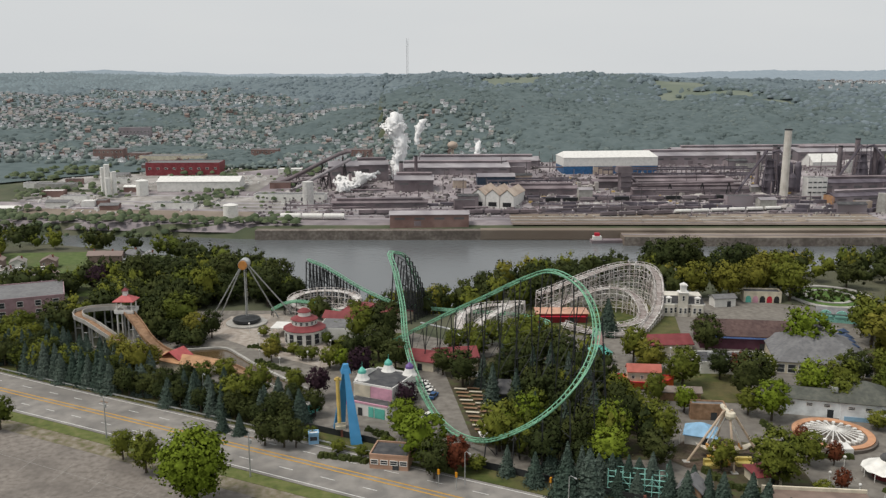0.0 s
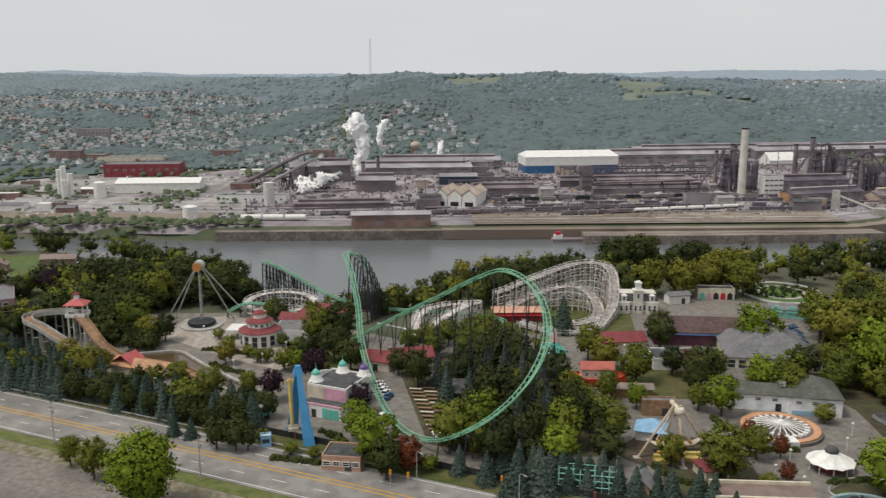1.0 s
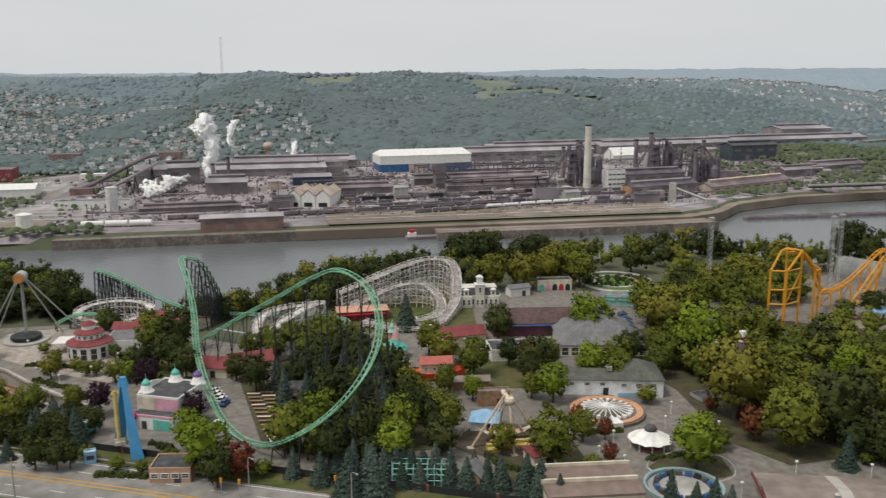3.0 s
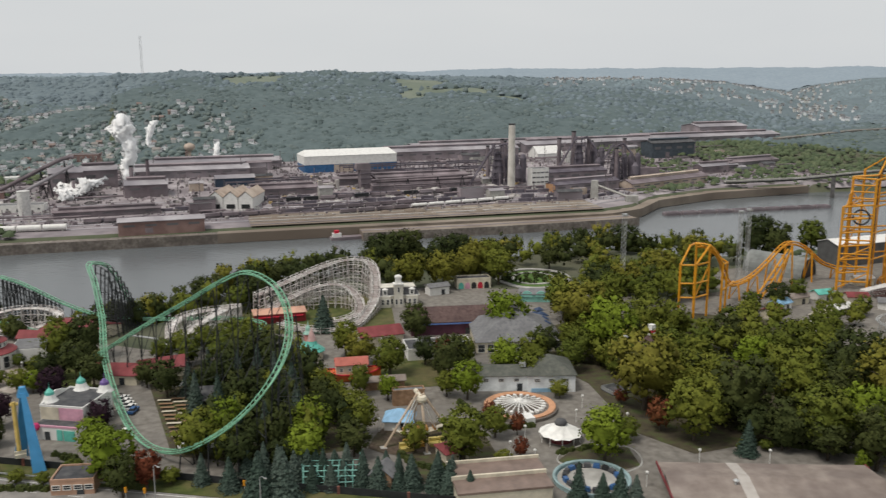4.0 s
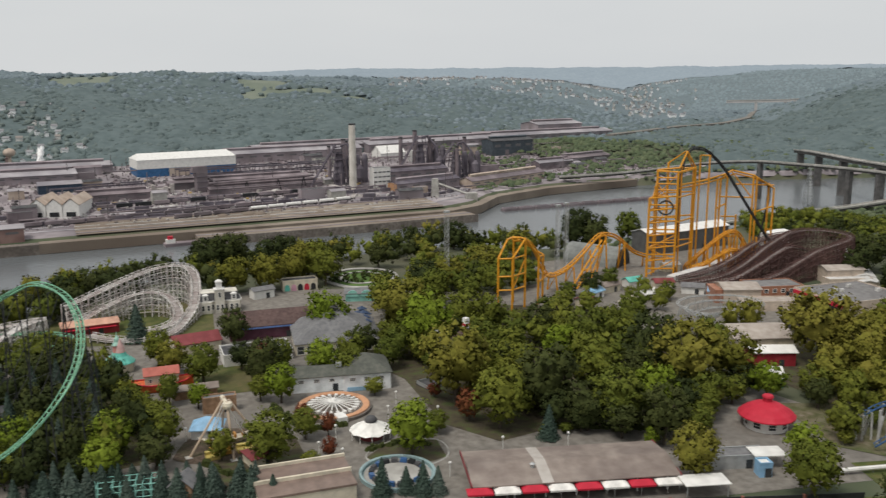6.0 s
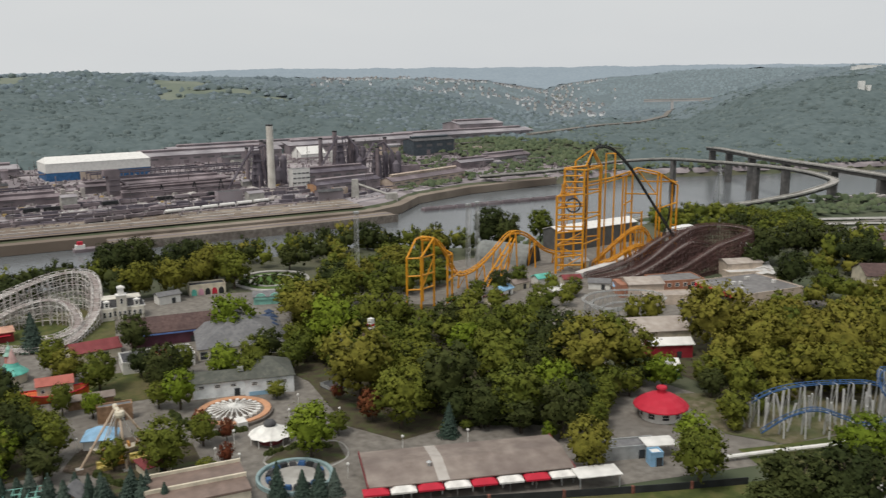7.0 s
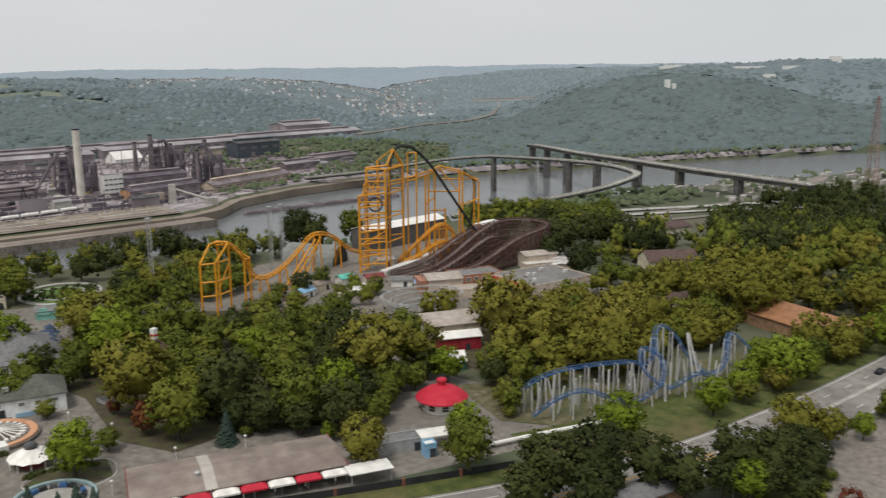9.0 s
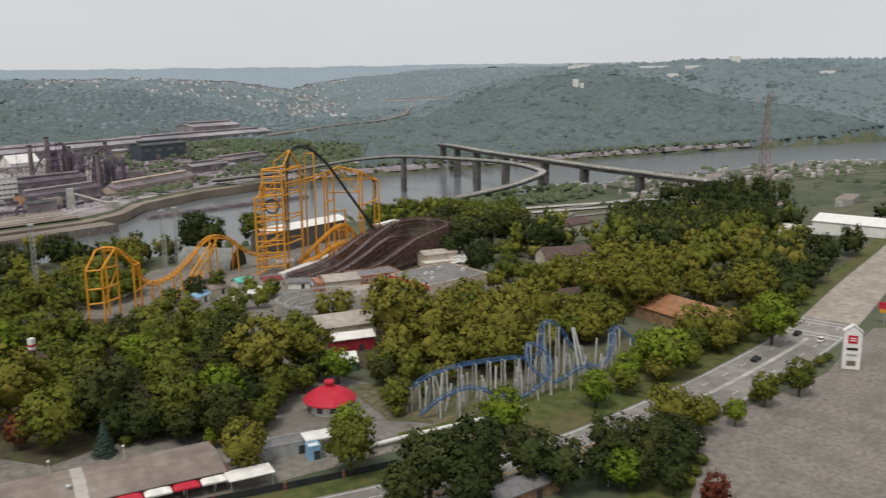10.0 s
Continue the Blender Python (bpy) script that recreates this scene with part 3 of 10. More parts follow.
for k in range(46):
    a = random.choice((-24, -24, 66)) + random.uniform(-6, 6)
    tar.box(random.uniform(262, 390), random.uniform(-20, 56), 0.09, random.uniform(5, 22), random.uniform(0.12, 0.4), 0.008, a)
structure("tar_patches", tar, material("dark_tar", [(0.12, 0.11, 0.105), (0.16, 0.15, 0.14)], 0.8, 0.8, by="world"), "long dark tar repairs in the lot", "road repair")
structure("side_lot", patch([(243, 51), (252, 63), (262, 66), (300, 60), (322, 57), (345, 60), (380, 62), (420, 20), (300, -60), (215, -10), (222, 20)], 0.08), OLD_LOT, "cracked empty asphalt lot beside the road", "parking lot")
structure("lot_drive", patch([(253, 62.5), (250, 53), (231, 39), (214, 38), (220, 49), (238, 56), (246, 60.5)], 0.15), MIDWAY, "pale worn drive into the lot", "drive")
structure("lot_verge", patch([(206, 58), (216, 62), (232, 60), (246, 66), (262, 68), (262, 66.5), (250, 60), (240, 50), (226, 40), (210, 34), (200, 46)], 0.12), GRASS, "mown grass between the road and the lot", "grass verge")
structure("ramp_road", ribbon(smooth_path([(262, 66, 0.1), (248, 58, 0.1), (238, 46, 0.1), (234, 30, 0.1), (238, 0, 0.1)], 3.0), -4, 4, 0.02, 0.2), MIDWAY, "pale concrete drive into the lot", "road")
structure("midway_paving", patch([(-128, 268), (-60, 222), (-20, 203), (30, 178), (70, 160), (118, 140), (160, 124), (205, 112), (235, 112), (245, 128), (222, 150), (215, 185), (232, 222), (300, 196), (345, 196), (345, 230), (300, 262), (285, 300), (240, 310), (205, 300), (165, 330), (110, 350), (60, 335), (40, 300), (10, 285), (-50, 330), (-100, 330)], 0.05), MIDWAY, "worn grey paving of the park's midways", "paving")
structure("coaster_plaza", patch([(228, 318), (258, 272), (300, 266), (378, 296), (372, 330), (300, 346), (250, 342)], 0.12), MIDWAY, "grey paving and gravel under the yellow coaster", "paving")
MULCH = material("planted_mulch", [(0.045, 0.036, 0.026), (0.07, 0.06, 0.035), (0.07, 0.09, 0.03)], 0.3, 0.95, by="world", bump=0.4)
lawns = [[(118, 268), (150, 285), (195, 285), (225, 262), (222, 215), (205, 170), (190, 158), (160, 172), (132, 170), (124, 186), (128, 222)], [(0, 262), (8, 205), (26, 196), (52, 196), (56, 235), (48, 262), (30, 285)], [(230, 210), (255, 228), (290, 190), (300, 130), (250, 128), (228, 150)],
         [(-45, 300), (-15, 300), (-12, 255), (-28, 262)], [(62, 235), (90, 232), (90, 258), (70, 262)], [(60, 175), (84, 170), (86, 196), (68, 205)], [(104, 166), (116, 168), (118, 178), (106, 182), (98, 176)]]
for k, ring in enumerate(lawns):
    structure("planting_bed", patch(ring, 0.09 + 0.01 * k), GRASS if k in (3, 4) else MULCH, "shaded earth and ground cover under the park's trees", "planting bed")
structure("coaster_yard", patch([(206, 130), (214, 118), (250, 112), (300, 98), (304, 118), (262, 128), (240, 134), (226, 152), (214, 158)], 0.17), material("bare_earth_and_weeds", [(0.07, 0.075, 0.03), (0.12, 0.105, 0.06), (0.19, 0.16, 0.12)], 0.4, 0.95, by="world", bump=0.3, second=((0.06, 0.085, 0.025), 0.1, 0.7)), "bare earth and weeds under the blue coaster", "yard")
kerb_path = smooth_path([(x, y, 0.05) for x, y in lawns[6]], 1.5, True)
structure("kerb", Shape().tube(kerb_path + kerb_path[:1], 0.22, 5), CONCRETE, "concrete kerb round the planting island", "kerb")

# the mill's yard and river wall
xs = spaced((-900, 1500, 12))
sheet("mill_yard", xs, np.linspace(0, 1, 34), lambda u, v: v, MILL_DIRT, "dark brown cinder yard of the steel mill", "yard")
yard = bpy.data.objects["mill_yard"]
co = np.empty(len(yard.data.vertices) * 3, np.float32)
yard.data.vertices.foreach_get("co", co)
co = co.reshape(-1, 3)
bank = shores(co[:, 0])[1]
depth = np.interp(co[:, 0], (-900, -420, -120, 480, 580, 680, 760, 860, 1050, 1500), (60, 90, 340, 360, 330, 250, 140, 60, 20, 5))
co[:, 1] = bank + 2 + co[:, 1] * depth
co[:, 2] = height(co[:, 0], co[:, 1]) + 0.35 + 0.25 * wrinkle(co[:, 0], co[:, 1], 9)
yard.data.vertices.foreach_set("co", co.ravel())
yard.data.update()
WALL_LINE = [Vector((x, float(shores(x)[1]) - 4.5, -42.5)) for x in np.arange(-160, 440, 8.0)]
structure("river_wall", ribbon(WALL_LINE, -1.5, 13.0, 2.5, 10), STONE, "sooty stone river wall with a concrete cap", "river wall")
structure("river_wall_cap", ribbon(WALL_LINE[24:] + [Vector((x, float(shores(x)[1]) - 4.5, -42.5)) for x in np.arange(440, 700, 8.0)], -1.9, 15.0, 2.9, 8.0), ORE, "tan gravel edge along the top of the river wall", "river wall")
dock_line = [Vector((x, 706.0 + 8 * smooth(abs(x - 270) / 260), -41.5)) for x in np.arange(150, 412, 8.0)]
structure("lower_dock", ribbon(dock_line, -11, 13, 0.0, 9.0), ORE, "low tan dock platform along the river wall", "dock")
structure("dock_edge", ribbon(dock_line, -12, -10.6, 0.7, 9.6), STONE, "sooty stone edge of the low dock", "dock")
structure("dock_track", ribbon(dock_line, 2, 4.5, 0.25, 0.2), MILL_WALL, "rusty crane track along the dock", "railway track")
ORE_LINE = [Vector((x, float(shores(x)[1]) + 30, 0)) for x in np.arange(60, 400, 10.0)]
for off, h, mat in ((-12, 1.2, CONCRETE), (4, 2.0, PALE_CONCRETE), (-26, 1.6, MILL_WALL), (16, 1.4, MILL_WALL)):
    wall_path = [p + Vector((0, -off, float(height(p.x, p.y - off)) + h)) for p in ORE_LINE]
    structure("ore_wall", ribbon(wall_path, -0.9, 0.9, 0, h + 1), mat, "long concrete retaining wall of the ore yard", "retaining wall")
ore = Shape()
for k in range(34):
    x = random.uniform(70, 400)
    y = float(shores(x)[1]) + random.choice((22, 25, 32, 42, 46)) + random.uniform(-2, 2)
    r = random.uniform(3, 8)
    ore.lathe([(r, 0), (r * 0.6, r * 0.2), (r * 0.2, r * 0.33), (0.05, r * 0.35)], 9, x, y)
    ore.v[-36:] = [(a, b, c + float(height(x, y)) + 0.3) for a, b, c in ore.v[-36:]]
tagged(part("ore_heaps", ore, ORE, smooth=True), "tan heaps of ore and limestone in the yard", "ore heap", kind="stuff")
structure("river_yard", ribbon([Vector((x, float(shores(x)[1]) + 44, 0)) for x in np.arange(-620, -175, 12.0)], -20, 19, 0.7, 0, True), ORE, "pale gravel yard along the far river bank", "yard")
structure("ore_yard", ribbon(ORE_LINE, 26, -22, 0.75, 0, True), ORE, "tan strip of spread limestone and ore", "yard")


# ---- trees ----
def icosphere(level):
    bm = bmesh.new()
    bmesh.ops.create_icosphere(bm, subdivisions=level, radius=1.0)
    v = np.array([p.co[:] for p in bm.verts])
    f = np.array([[p.index for p in q.verts] for q in bm.faces])
    bm.free()
    return v, f


ICO = {k: icosphere(k) for k in (1, 2)}
ICO[0] = np.array([(1, 0, 0), (0, 1, 0), (-1, 0, 0), (0, -1, 0), (0, 0, 1), (0, 0, -1)], float), np.array([(0, 1, 4), (1, 2, 4), (2, 3, 4), (3, 0, 4), (1, 0, 5), (2, 1, 5), (3, 2, 5), (0, 3, 5)])
rng = np.random.default_rng(7)


def lumps(centres, radii, level, rough=0.25, squash=0.8):
    """Arrays of many uneven small balls."""
    v, f = ICO[level]
    n = len(centres)
    jag = 1 + rng.normal(0, rough * 0.5, (n, len(v), 1)).clip(-rough, rough)
    spin = rng.uniform(0, 2 * np.pi, n)
    c, s = np.cos(spin)[:, None], np.sin(spin)[:, None]
    p = v[None] * jag
    p = np.stack([p[..., 0] * c - p[..., 1] * s, p[..., 0] * s + p[..., 1] * c, p[..., 2] * squash], -1) * np.asarray(radii)[:, None, None] + np.asarray(centres)[:, None]
    return p.reshape(-1, 3), (f[None] + (np.arange(n) * len(v))[:, None, None]).reshape(-1, 3)


def leaf_cards(points, normals, size):
    """A bent leaf spray of two triangles at every point."""
    n = len(points)
    a = np.cross(normals, rng.normal(size=(n, 3)))
    a /= np.linalg.norm(a, axis=1, keepdims=True) + 1e-9
    b = np.cross(normals, a)
    s = size * rng.uniform(0.6, 1.4, (n, 1))
    quad = np.stack([points - a * s, points - b * s * 0.8 + normals * s * 0.3, points + a * s, points + b * s * 0.8 + normals * s * 0.25], 1).reshape(-1, 3)
    k = np.arange(n)[:, None] * 4
    return quad, np.concatenate([k + [0, 1, 2], k + [0, 2, 3]])


def joined(*pieces):
    v, f, k = [], [], 0
    for a, b in pieces:
        v.append(a), f.append(b + k)
        k += len(a)
    return np.concatenate(v), np.concatenate(f)


def broad_tree(name, label, mat, seed, leaves=1650, spread=1.0, tall=1.0, clump=1.0):
    """A broadleaved tree of crown radius 1 and height 2.3: trunk with limbs, and a crown of leaf sprays round many clumps."""
    global rng
    rng = np.random.default_rng(seed)
    tree = thing(name, label, "tree")
    trunk = Shape().bar((0, 0, -0.1), (0.02, 0.02, 1.0), 0.075, 7, 0.05)
    k = 84
    centres = []
    for i in range(k):
        a, e = i * 2.4 + rng.uniform(-0.3, 0.3), rng.uniform(-1.0, 1.0)
        ring = math.sqrt(max(0.3, 1 - e * e * 0.85)) * rng.uniform(0.5, 0.86) * spread
        centres.append((ring * math.cos(a), ring * math.sin(a), 1.16 * tall + e * 0.68 * tall))
    centres = np.array(centres)
    radii = rng.uniform(0.13, 0.24, k) * clump
    for i in range(0, k, 6):
        trunk.bar((0.02, 0.02, 0.5 + 0.45 * i / k), centres[i] * [0.8, 0.8, 0.92], 0.035, 5, 0.012)
    part("trunk", trunk, BARK, tree, "grey-brown trunk and limbs")
    inner = joined(lumps(centres, radii * 0.6, 0, 0.35, 0.9), lumps(np.array([(0, 0, 1.05 * tall)]), [0.52 * spread], 2, 0.5, 0.8 * tall))
    which = rng.integers(0, k, leaves)
    way = rng.normal(size=(leaves, 3)) + [0, 0, 0.35]
    way /= np.linalg.norm(way, axis=1, keepdims=True)
    pts = centres[which] + way * (radii[which] * rng.uniform(0.6, 1.5, leaves))[:, None] * [1, 1, 0.85]
    tilt = way + rng.normal(0, 0.45, (leaves, 3)) + [0, 0, 0.3]
    tilt /= np.linalg.norm(tilt, axis=1, keepdims=True)
    me = bpy.data.meshes.new("crown")
    verts, faces = joined(inner, leaf_cards(pts, tilt, 0.043))
    clump = np.concatenate([np.repeat(np.arange(k), 6), np.zeros(len(ICO[2][0]), int), np.repeat(which, 4)])
    round_clump, round_crown = outward(verts, centres[clump]), outward(verts, np.array((0, 0, 0.9 * tall)), 0.2)
    shade = round_clump * 0.34 + round_crown * 0.9
    fill(me, verts, faces, normals=shade / np.linalg.norm(shade, axis=1, keepdims=True))
    me.materials.append(mat)
    part("crown", me, None, tree)
    return tree


def spruce_tree(name, label, mat, seed, leaves=950):
    """A spruce of radius 1 and height 3.4, with drooping tiers."""
    global rng
    rng = np.random.default_rng(seed)
    tree = thing(name, label, "tree")
    part("trunk", Shape().bar((0, 0, -0.1), (0, 0, 3.2), 0.07, 6, 0.01), BARK, tree)
    tiers = 9
    s = Shape()
    for i in range(tiers):
        z, r = 0.25 + i * 0.33, 1.0 * (1 - i / (tiers + 0.6)) ** 0.9
        s.lathe([(r * 0.3, z - 0.02), (r * 0.82, z - 0.08), (r * 0.45, z + 0.18), (0.03, z + 0.45)], 11)
    s.v = [(x * (1 + 0.22 * math.sin(7 * z + 5 * math.atan2(y, x))), y * (1 + 0.22 * math.sin(9 * z + 4 * math.atan2(x, y))), z) for x, y, z in s.v]
    tri = np.array([(f[0], f[j], f[j + 1]) for f in s.f for j in range(1, len(f) - 1)])
    h = rng.uniform(0, 1, leaves) ** 1.5
    a = rng.uniform(0, 2 * np.pi, leaves)
    tier = (h * tiers) % 1
    r = (1 - h * 0.97) * (0.72 + 0.33 * (1 - tier)) * rng.uniform(0.85, 1.1, leaves)
    pts = np.stack([r * np.cos(a), r * np.sin(a), 0.15 + h * 3.15], -1)
    nrm = np.stack([np.cos(a), np.sin(a), np.full(leaves, 0.5)], -1) + rng.normal(0, 0.35, (leaves, 3))
    nrm /= np.linalg.norm(nrm, axis=1, keepdims=True)
    me = bpy.data.meshes.new("crown")
    fill(me, *joined((np.array(s.v), tri), leaf_cards(pts, nrm, 0.085)))
    me.materials.append(mat)
    part("crown", me, None, tree)
    return tree


def plant(models, rows, group):
    """Copies of tree models at rows of x, y, crown radius, height."""
    for x, y, r, h in rows:
        if any((x - a) ** 2 + (y - b) ** 2 < c * c for a, b, c in ((204, 145, 13.5), (-75, 317, 19), (-47, 338, 15), (341, 110, 19), (135, 213, 6.5), (162, 351, 15), (131, 340, 9), (151, 314, 8), (158, 330, 13), (172, 341, 12), (166, 318, 10), (52, 263, 8.5))):
            continue
        if 255 < x < 325 and 170 < y < 216:
            r, h = min(r, 6.0), min(h, 10.0)
        if y > 305 and 150 < x < 260:
            r, h = min(r, 8.0), min(h, 15.0)
        m = models[random.randrange(len(models))]
        unit = 3.4 if "spruce" in m.name else 2.05
        z = float(height(x, y))
        turn = pose(x, y, z, 0, 0, random.uniform(0, 360))
        c = copy_thing(m, turn)
        c.scale = (r * random.uniform(1.02, 1.2), r * random.uniform(1.02, 1.2), h / unit * random.uniform(0.95, 1.08))
        tagged(c, group=group)


def retire(models):
    for m in models:
        for o in (*m.children_recursive, m):
            bpy.data.objects.remove(o)


FRESH_A = [(-54, 174, 7.5, 17.3), (-32, 261, 2.9, 7.6), (-10, 209, 4.4, 10.8), (-5, 193, 6.2, 14.5), (21, 210, 5.2, 12.4), (39, 190, 4.9, 11.7), (42, 202, 5.8, 13.8), (67, 226, 3.3, 8.4), (89, 220, 4.9, 11.9), (106, 235, 5.3, 12.7), (109, 173, 6.3, 14.8), (120, 273, 8.1, 18.5), (144, 241, 9.4, 21.1), (164, 150, 2.1, 5.9), (176, 209, 6.3, 14.7), (176, 164, 7.1, 16.4), (187, 123, 5.3, 12.5), (214, 62, 4.3, 10.6), (214, 161, 5.1, 12.3), (218, 100, 6.3, 14.7), (251, 94, 4.8, 11.6), (265, 60, 2.9, 7.5)]
FRESH_B = [(267, 95, 4.9, 11.8), (284, 91, 7.9, 18.2), (337, 81, 8.2, 18.6)]
MIXED_A = [(-117, 214, 3.8, 9.5), (-96, 337, 7.1, 16.4), (-95, 302, 6.4, 15.0), (-81, 321, 6.7, 15.6), (-78, 196, 3.1, 8.1), (-70, 189, 4.2, 10.2), (-66, 311, 5.4, 12.8), (-61, 318, 5.5, 13.0), (-57, 225, 5.0, 12.0), (-53, 234, 4.6, 11.1), (-49, 320, 3.3, 8.4), (-43, 238, 3.4, 8.6), (-28, 286, 5.9, 13.9), (14, 201, 6.0, 14.1), (22, 272, 4.7, 11.3), (29, 277, 5.7, 13.5), (50, 220, 4.7, 11.5), (54, 202, 5.5, 13.0), (72, 246, 5.6, 13.4), (76, 182, 6.3, 14.7), (88, 193, 3.8, 9.4), (112, 227, 4.3, 10.6)]
MIXED_B = [(134, 250, 4.8, 11.5), (136, 177, 8.2, 18.8), (143, 345, 7.5, 17.2), (144, 360, 7.7, 17.8), (148, 286, 7.6, 17.5), (157, 201, 5.9, 14.0), (161, 229, 4.7, 11.3), (163, 163, 7.6, 17.5), (165, 255, 8.0, 18.4), (172, 185, 8.3, 19.0), (173, 295, 6.8, 15.7), (175, 254, 6.1, 14.3), (178, 239, 4.9, 11.9), (178, 113, 6.1, 14.2), (192, 161, 5.7, 13.6), (211, 132, 4.7, 11.4), (216, 226, 6.1, 14.3), (250, 284, 4.4, 10.8), (283, 60, 4.2, 10.4), (297, 56, 4.9, 11.8), (305, 141, 6.1, 14.4), (328, 373, 8.0, 18.4)]
MIXED_C = [(342, 200, 6.1, 14.4)]
SPRUCE_A = [(-58, 213, 2.0, 6.6), (-53, 211, 1.9, 6.5), (15, 188, 2.2, 7.4), (21, 183, 2.5, 8.6), (27, 175, 3.9, 13.1), (32, 175, 3.9, 13.2), (39, 178, 2.0, 6.8), (40, 226, 4.0, 13.6), (43, 177, 2.0, 6.8), (48, 254, 3.0, 10.3), (59, 298, 4.1, 14.0), (144, 166, 2.7, 9.1), (149, 335, 6.1, 20.7), (163, 365, 3.2, 10.9)]
DARK_A = [(-155, 347, 5.1, 12.2), (-135, 291, 6.5, 15.2), (-129, 354, 7.6, 17.4), (-108, 355, 7.5, 17.2), (-94, 365, 7.6, 17.4), (-82, 294, 4.1, 10.2), (-73, 372, 6.4, 14.8), (-71, 338, 7.0, 16.1), (-63, 352, 6.0, 14.1), (-45, 204, 3.3, 8.5), (-40, 203, 3.7, 9.2), (-37, 203, 2.9, 7.7), (-30, 270, 3.7, 9.3), (-21, 269, 5.5, 13.1), (-20, 289, 6.9, 16.0), (-15, 259, 4.7, 11.3), (-2, 186, 4.0, 10.0), (0, 256, 3.5, 8.9), (6, 246, 4.8, 11.5), (16, 241, 4.2, 10.3), (20, 248, 5.2, 12.3), (24, 192, 4.8, 11.7)]
DARK_B = [(28, 258, 5.4, 12.7), (28, 227, 5.6, 13.2), (33, 219, 5.4, 12.9), (33, 198, 5.0, 12.0), (33, 189, 3.5, 8.8), (36, 260, 6.3, 14.7), (51, 192, 4.3, 10.4), (85, 252, 3.9, 9.6), (88, 276, 5.9, 13.9), (88, 235, 6.5, 15.1), (102, 386, 8.0, 18.3), (102, 404, 8.4, 19.0), (109, 388, 8.1, 18.5), (114, 392, 8.2, 18.6), (124, 247, 5.3, 12.6), (127, 373, 9.2, 20.8), (136, 380, 8.1, 18.5), (151, 242, 5.7, 13.5), (152, 180, 9.4, 21.2), (156, 166, 6.1, 14.3), (158, 338, 6.2, 14.5), (165, 318, 7.1, 16.5)]
DARK_C = [(168, 150, 6.7, 15.5), (173, 348, 7.7, 17.7), (174, 90, 5.5, 13.1), (176, 366, 5.4, 12.9), (176, 356, 5.3, 12.7), (176, 313, 7.1, 16.5), (181, 90, 7.5, 17.3), (182, 79, 6.1, 14.3), (191, 85, 7.6, 17.5), (202, 79, 6.5, 15.2), (205, 72, 5.8, 13.7), (219, 68, 6.8, 15.7), (220, 53, 3.7, 9.3), (226, 63, 6.2, 14.5), (229, 392, 8.9, 20.2), (236, 278, 4.8, 11.5), (283, 357, 10.3, 23.2), (288, 349, 8.8, 20.0), (345, 219, 7.6, 17.5), (359, 249, 6.9, 15.9), (376, 257, 8.6, 19.5), (396, 255, 8.8, 20.1)]
DARK_D = [(398, 224, 7.1, 16.4), (405, 244, 8.8, 20.1)]
YELLOWING_A = [(-106, 269, 3.9, 9.8), (-95, 254, 5.6, 13.2), (-92, 258, 3.8, 9.4), (-87, 292, 4.3, 10.6), (-56, 269, 3.2, 8.2), (56, 265, 3.4, 8.5), (65, 258, 5.0, 12.0), (104, 348, 6.8, 15.8), (118, 346, 7.3, 16.9), (132, 354, 7.6, 17.4), (134, 199, 10.4, 23.4), (141, 364, 7.8, 17.9), (145, 265, 9.5, 21.5), (162, 132, 5.9, 13.9), (185, 237, 5.9, 14.0), (188, 316, 9.7, 21.8), (191, 217, 7.6, 17.4), (195, 173, 10.2, 22.8), (197, 191, 8.9, 20.3), (206, 141, 8.7, 19.7), (213, 174, 8.0, 18.3), (213, 331, 11.6, 25.9)]
YELLOWING_B = [(215, 148, 6.7, 15.6), (248, 355, 12.7, 28.1), (249, 70, 6.1, 14.2), (251, 129, 7.8, 17.8), (254, 178, 10.7, 23.9), (254, 64, 4.3, 10.5), (255, 161, 8.4, 19.2), (266, 129, 6.3, 14.8), (268, 140, 10.2, 22.8), (288, 174, 8.3, 19.0), (296, 148, 9.1, 20.6), (306, 125, 6.0, 14.1), (318, 100, 6.9, 16.1), (326, 92, 6.0, 14.1), (338, 151, 9.0, 20.4), (340, 134, 11.0, 24.6), (345, 172, 8.3, 18.8), (354, 112, 10.0, 23.0), (360, 157, 10.7, 24.0), (368, 103, 9.1, 20.6), (370, 147, 9.6, 21.7)]
PLUM_A = [(-146, 357, 5.4, 13.4), (-36, 236, 3.8, 9.9), (-25, 251, 4.4, 11.1), (-10, 226, 3.6, 9.3), (198, 246, 3.7, 9.7)]
RED_LEAVED_A = [(3, 189, 4.1, 10.1), (90, 180, 2.0, 5.7), (90, 203, 2.2, 6.1), (91, 253, 3.7, 9.3), (94, 193, 2.1, 6.0), (131, 185, 3.8, 9.6), (219, 43, 3.9, 9.6)]
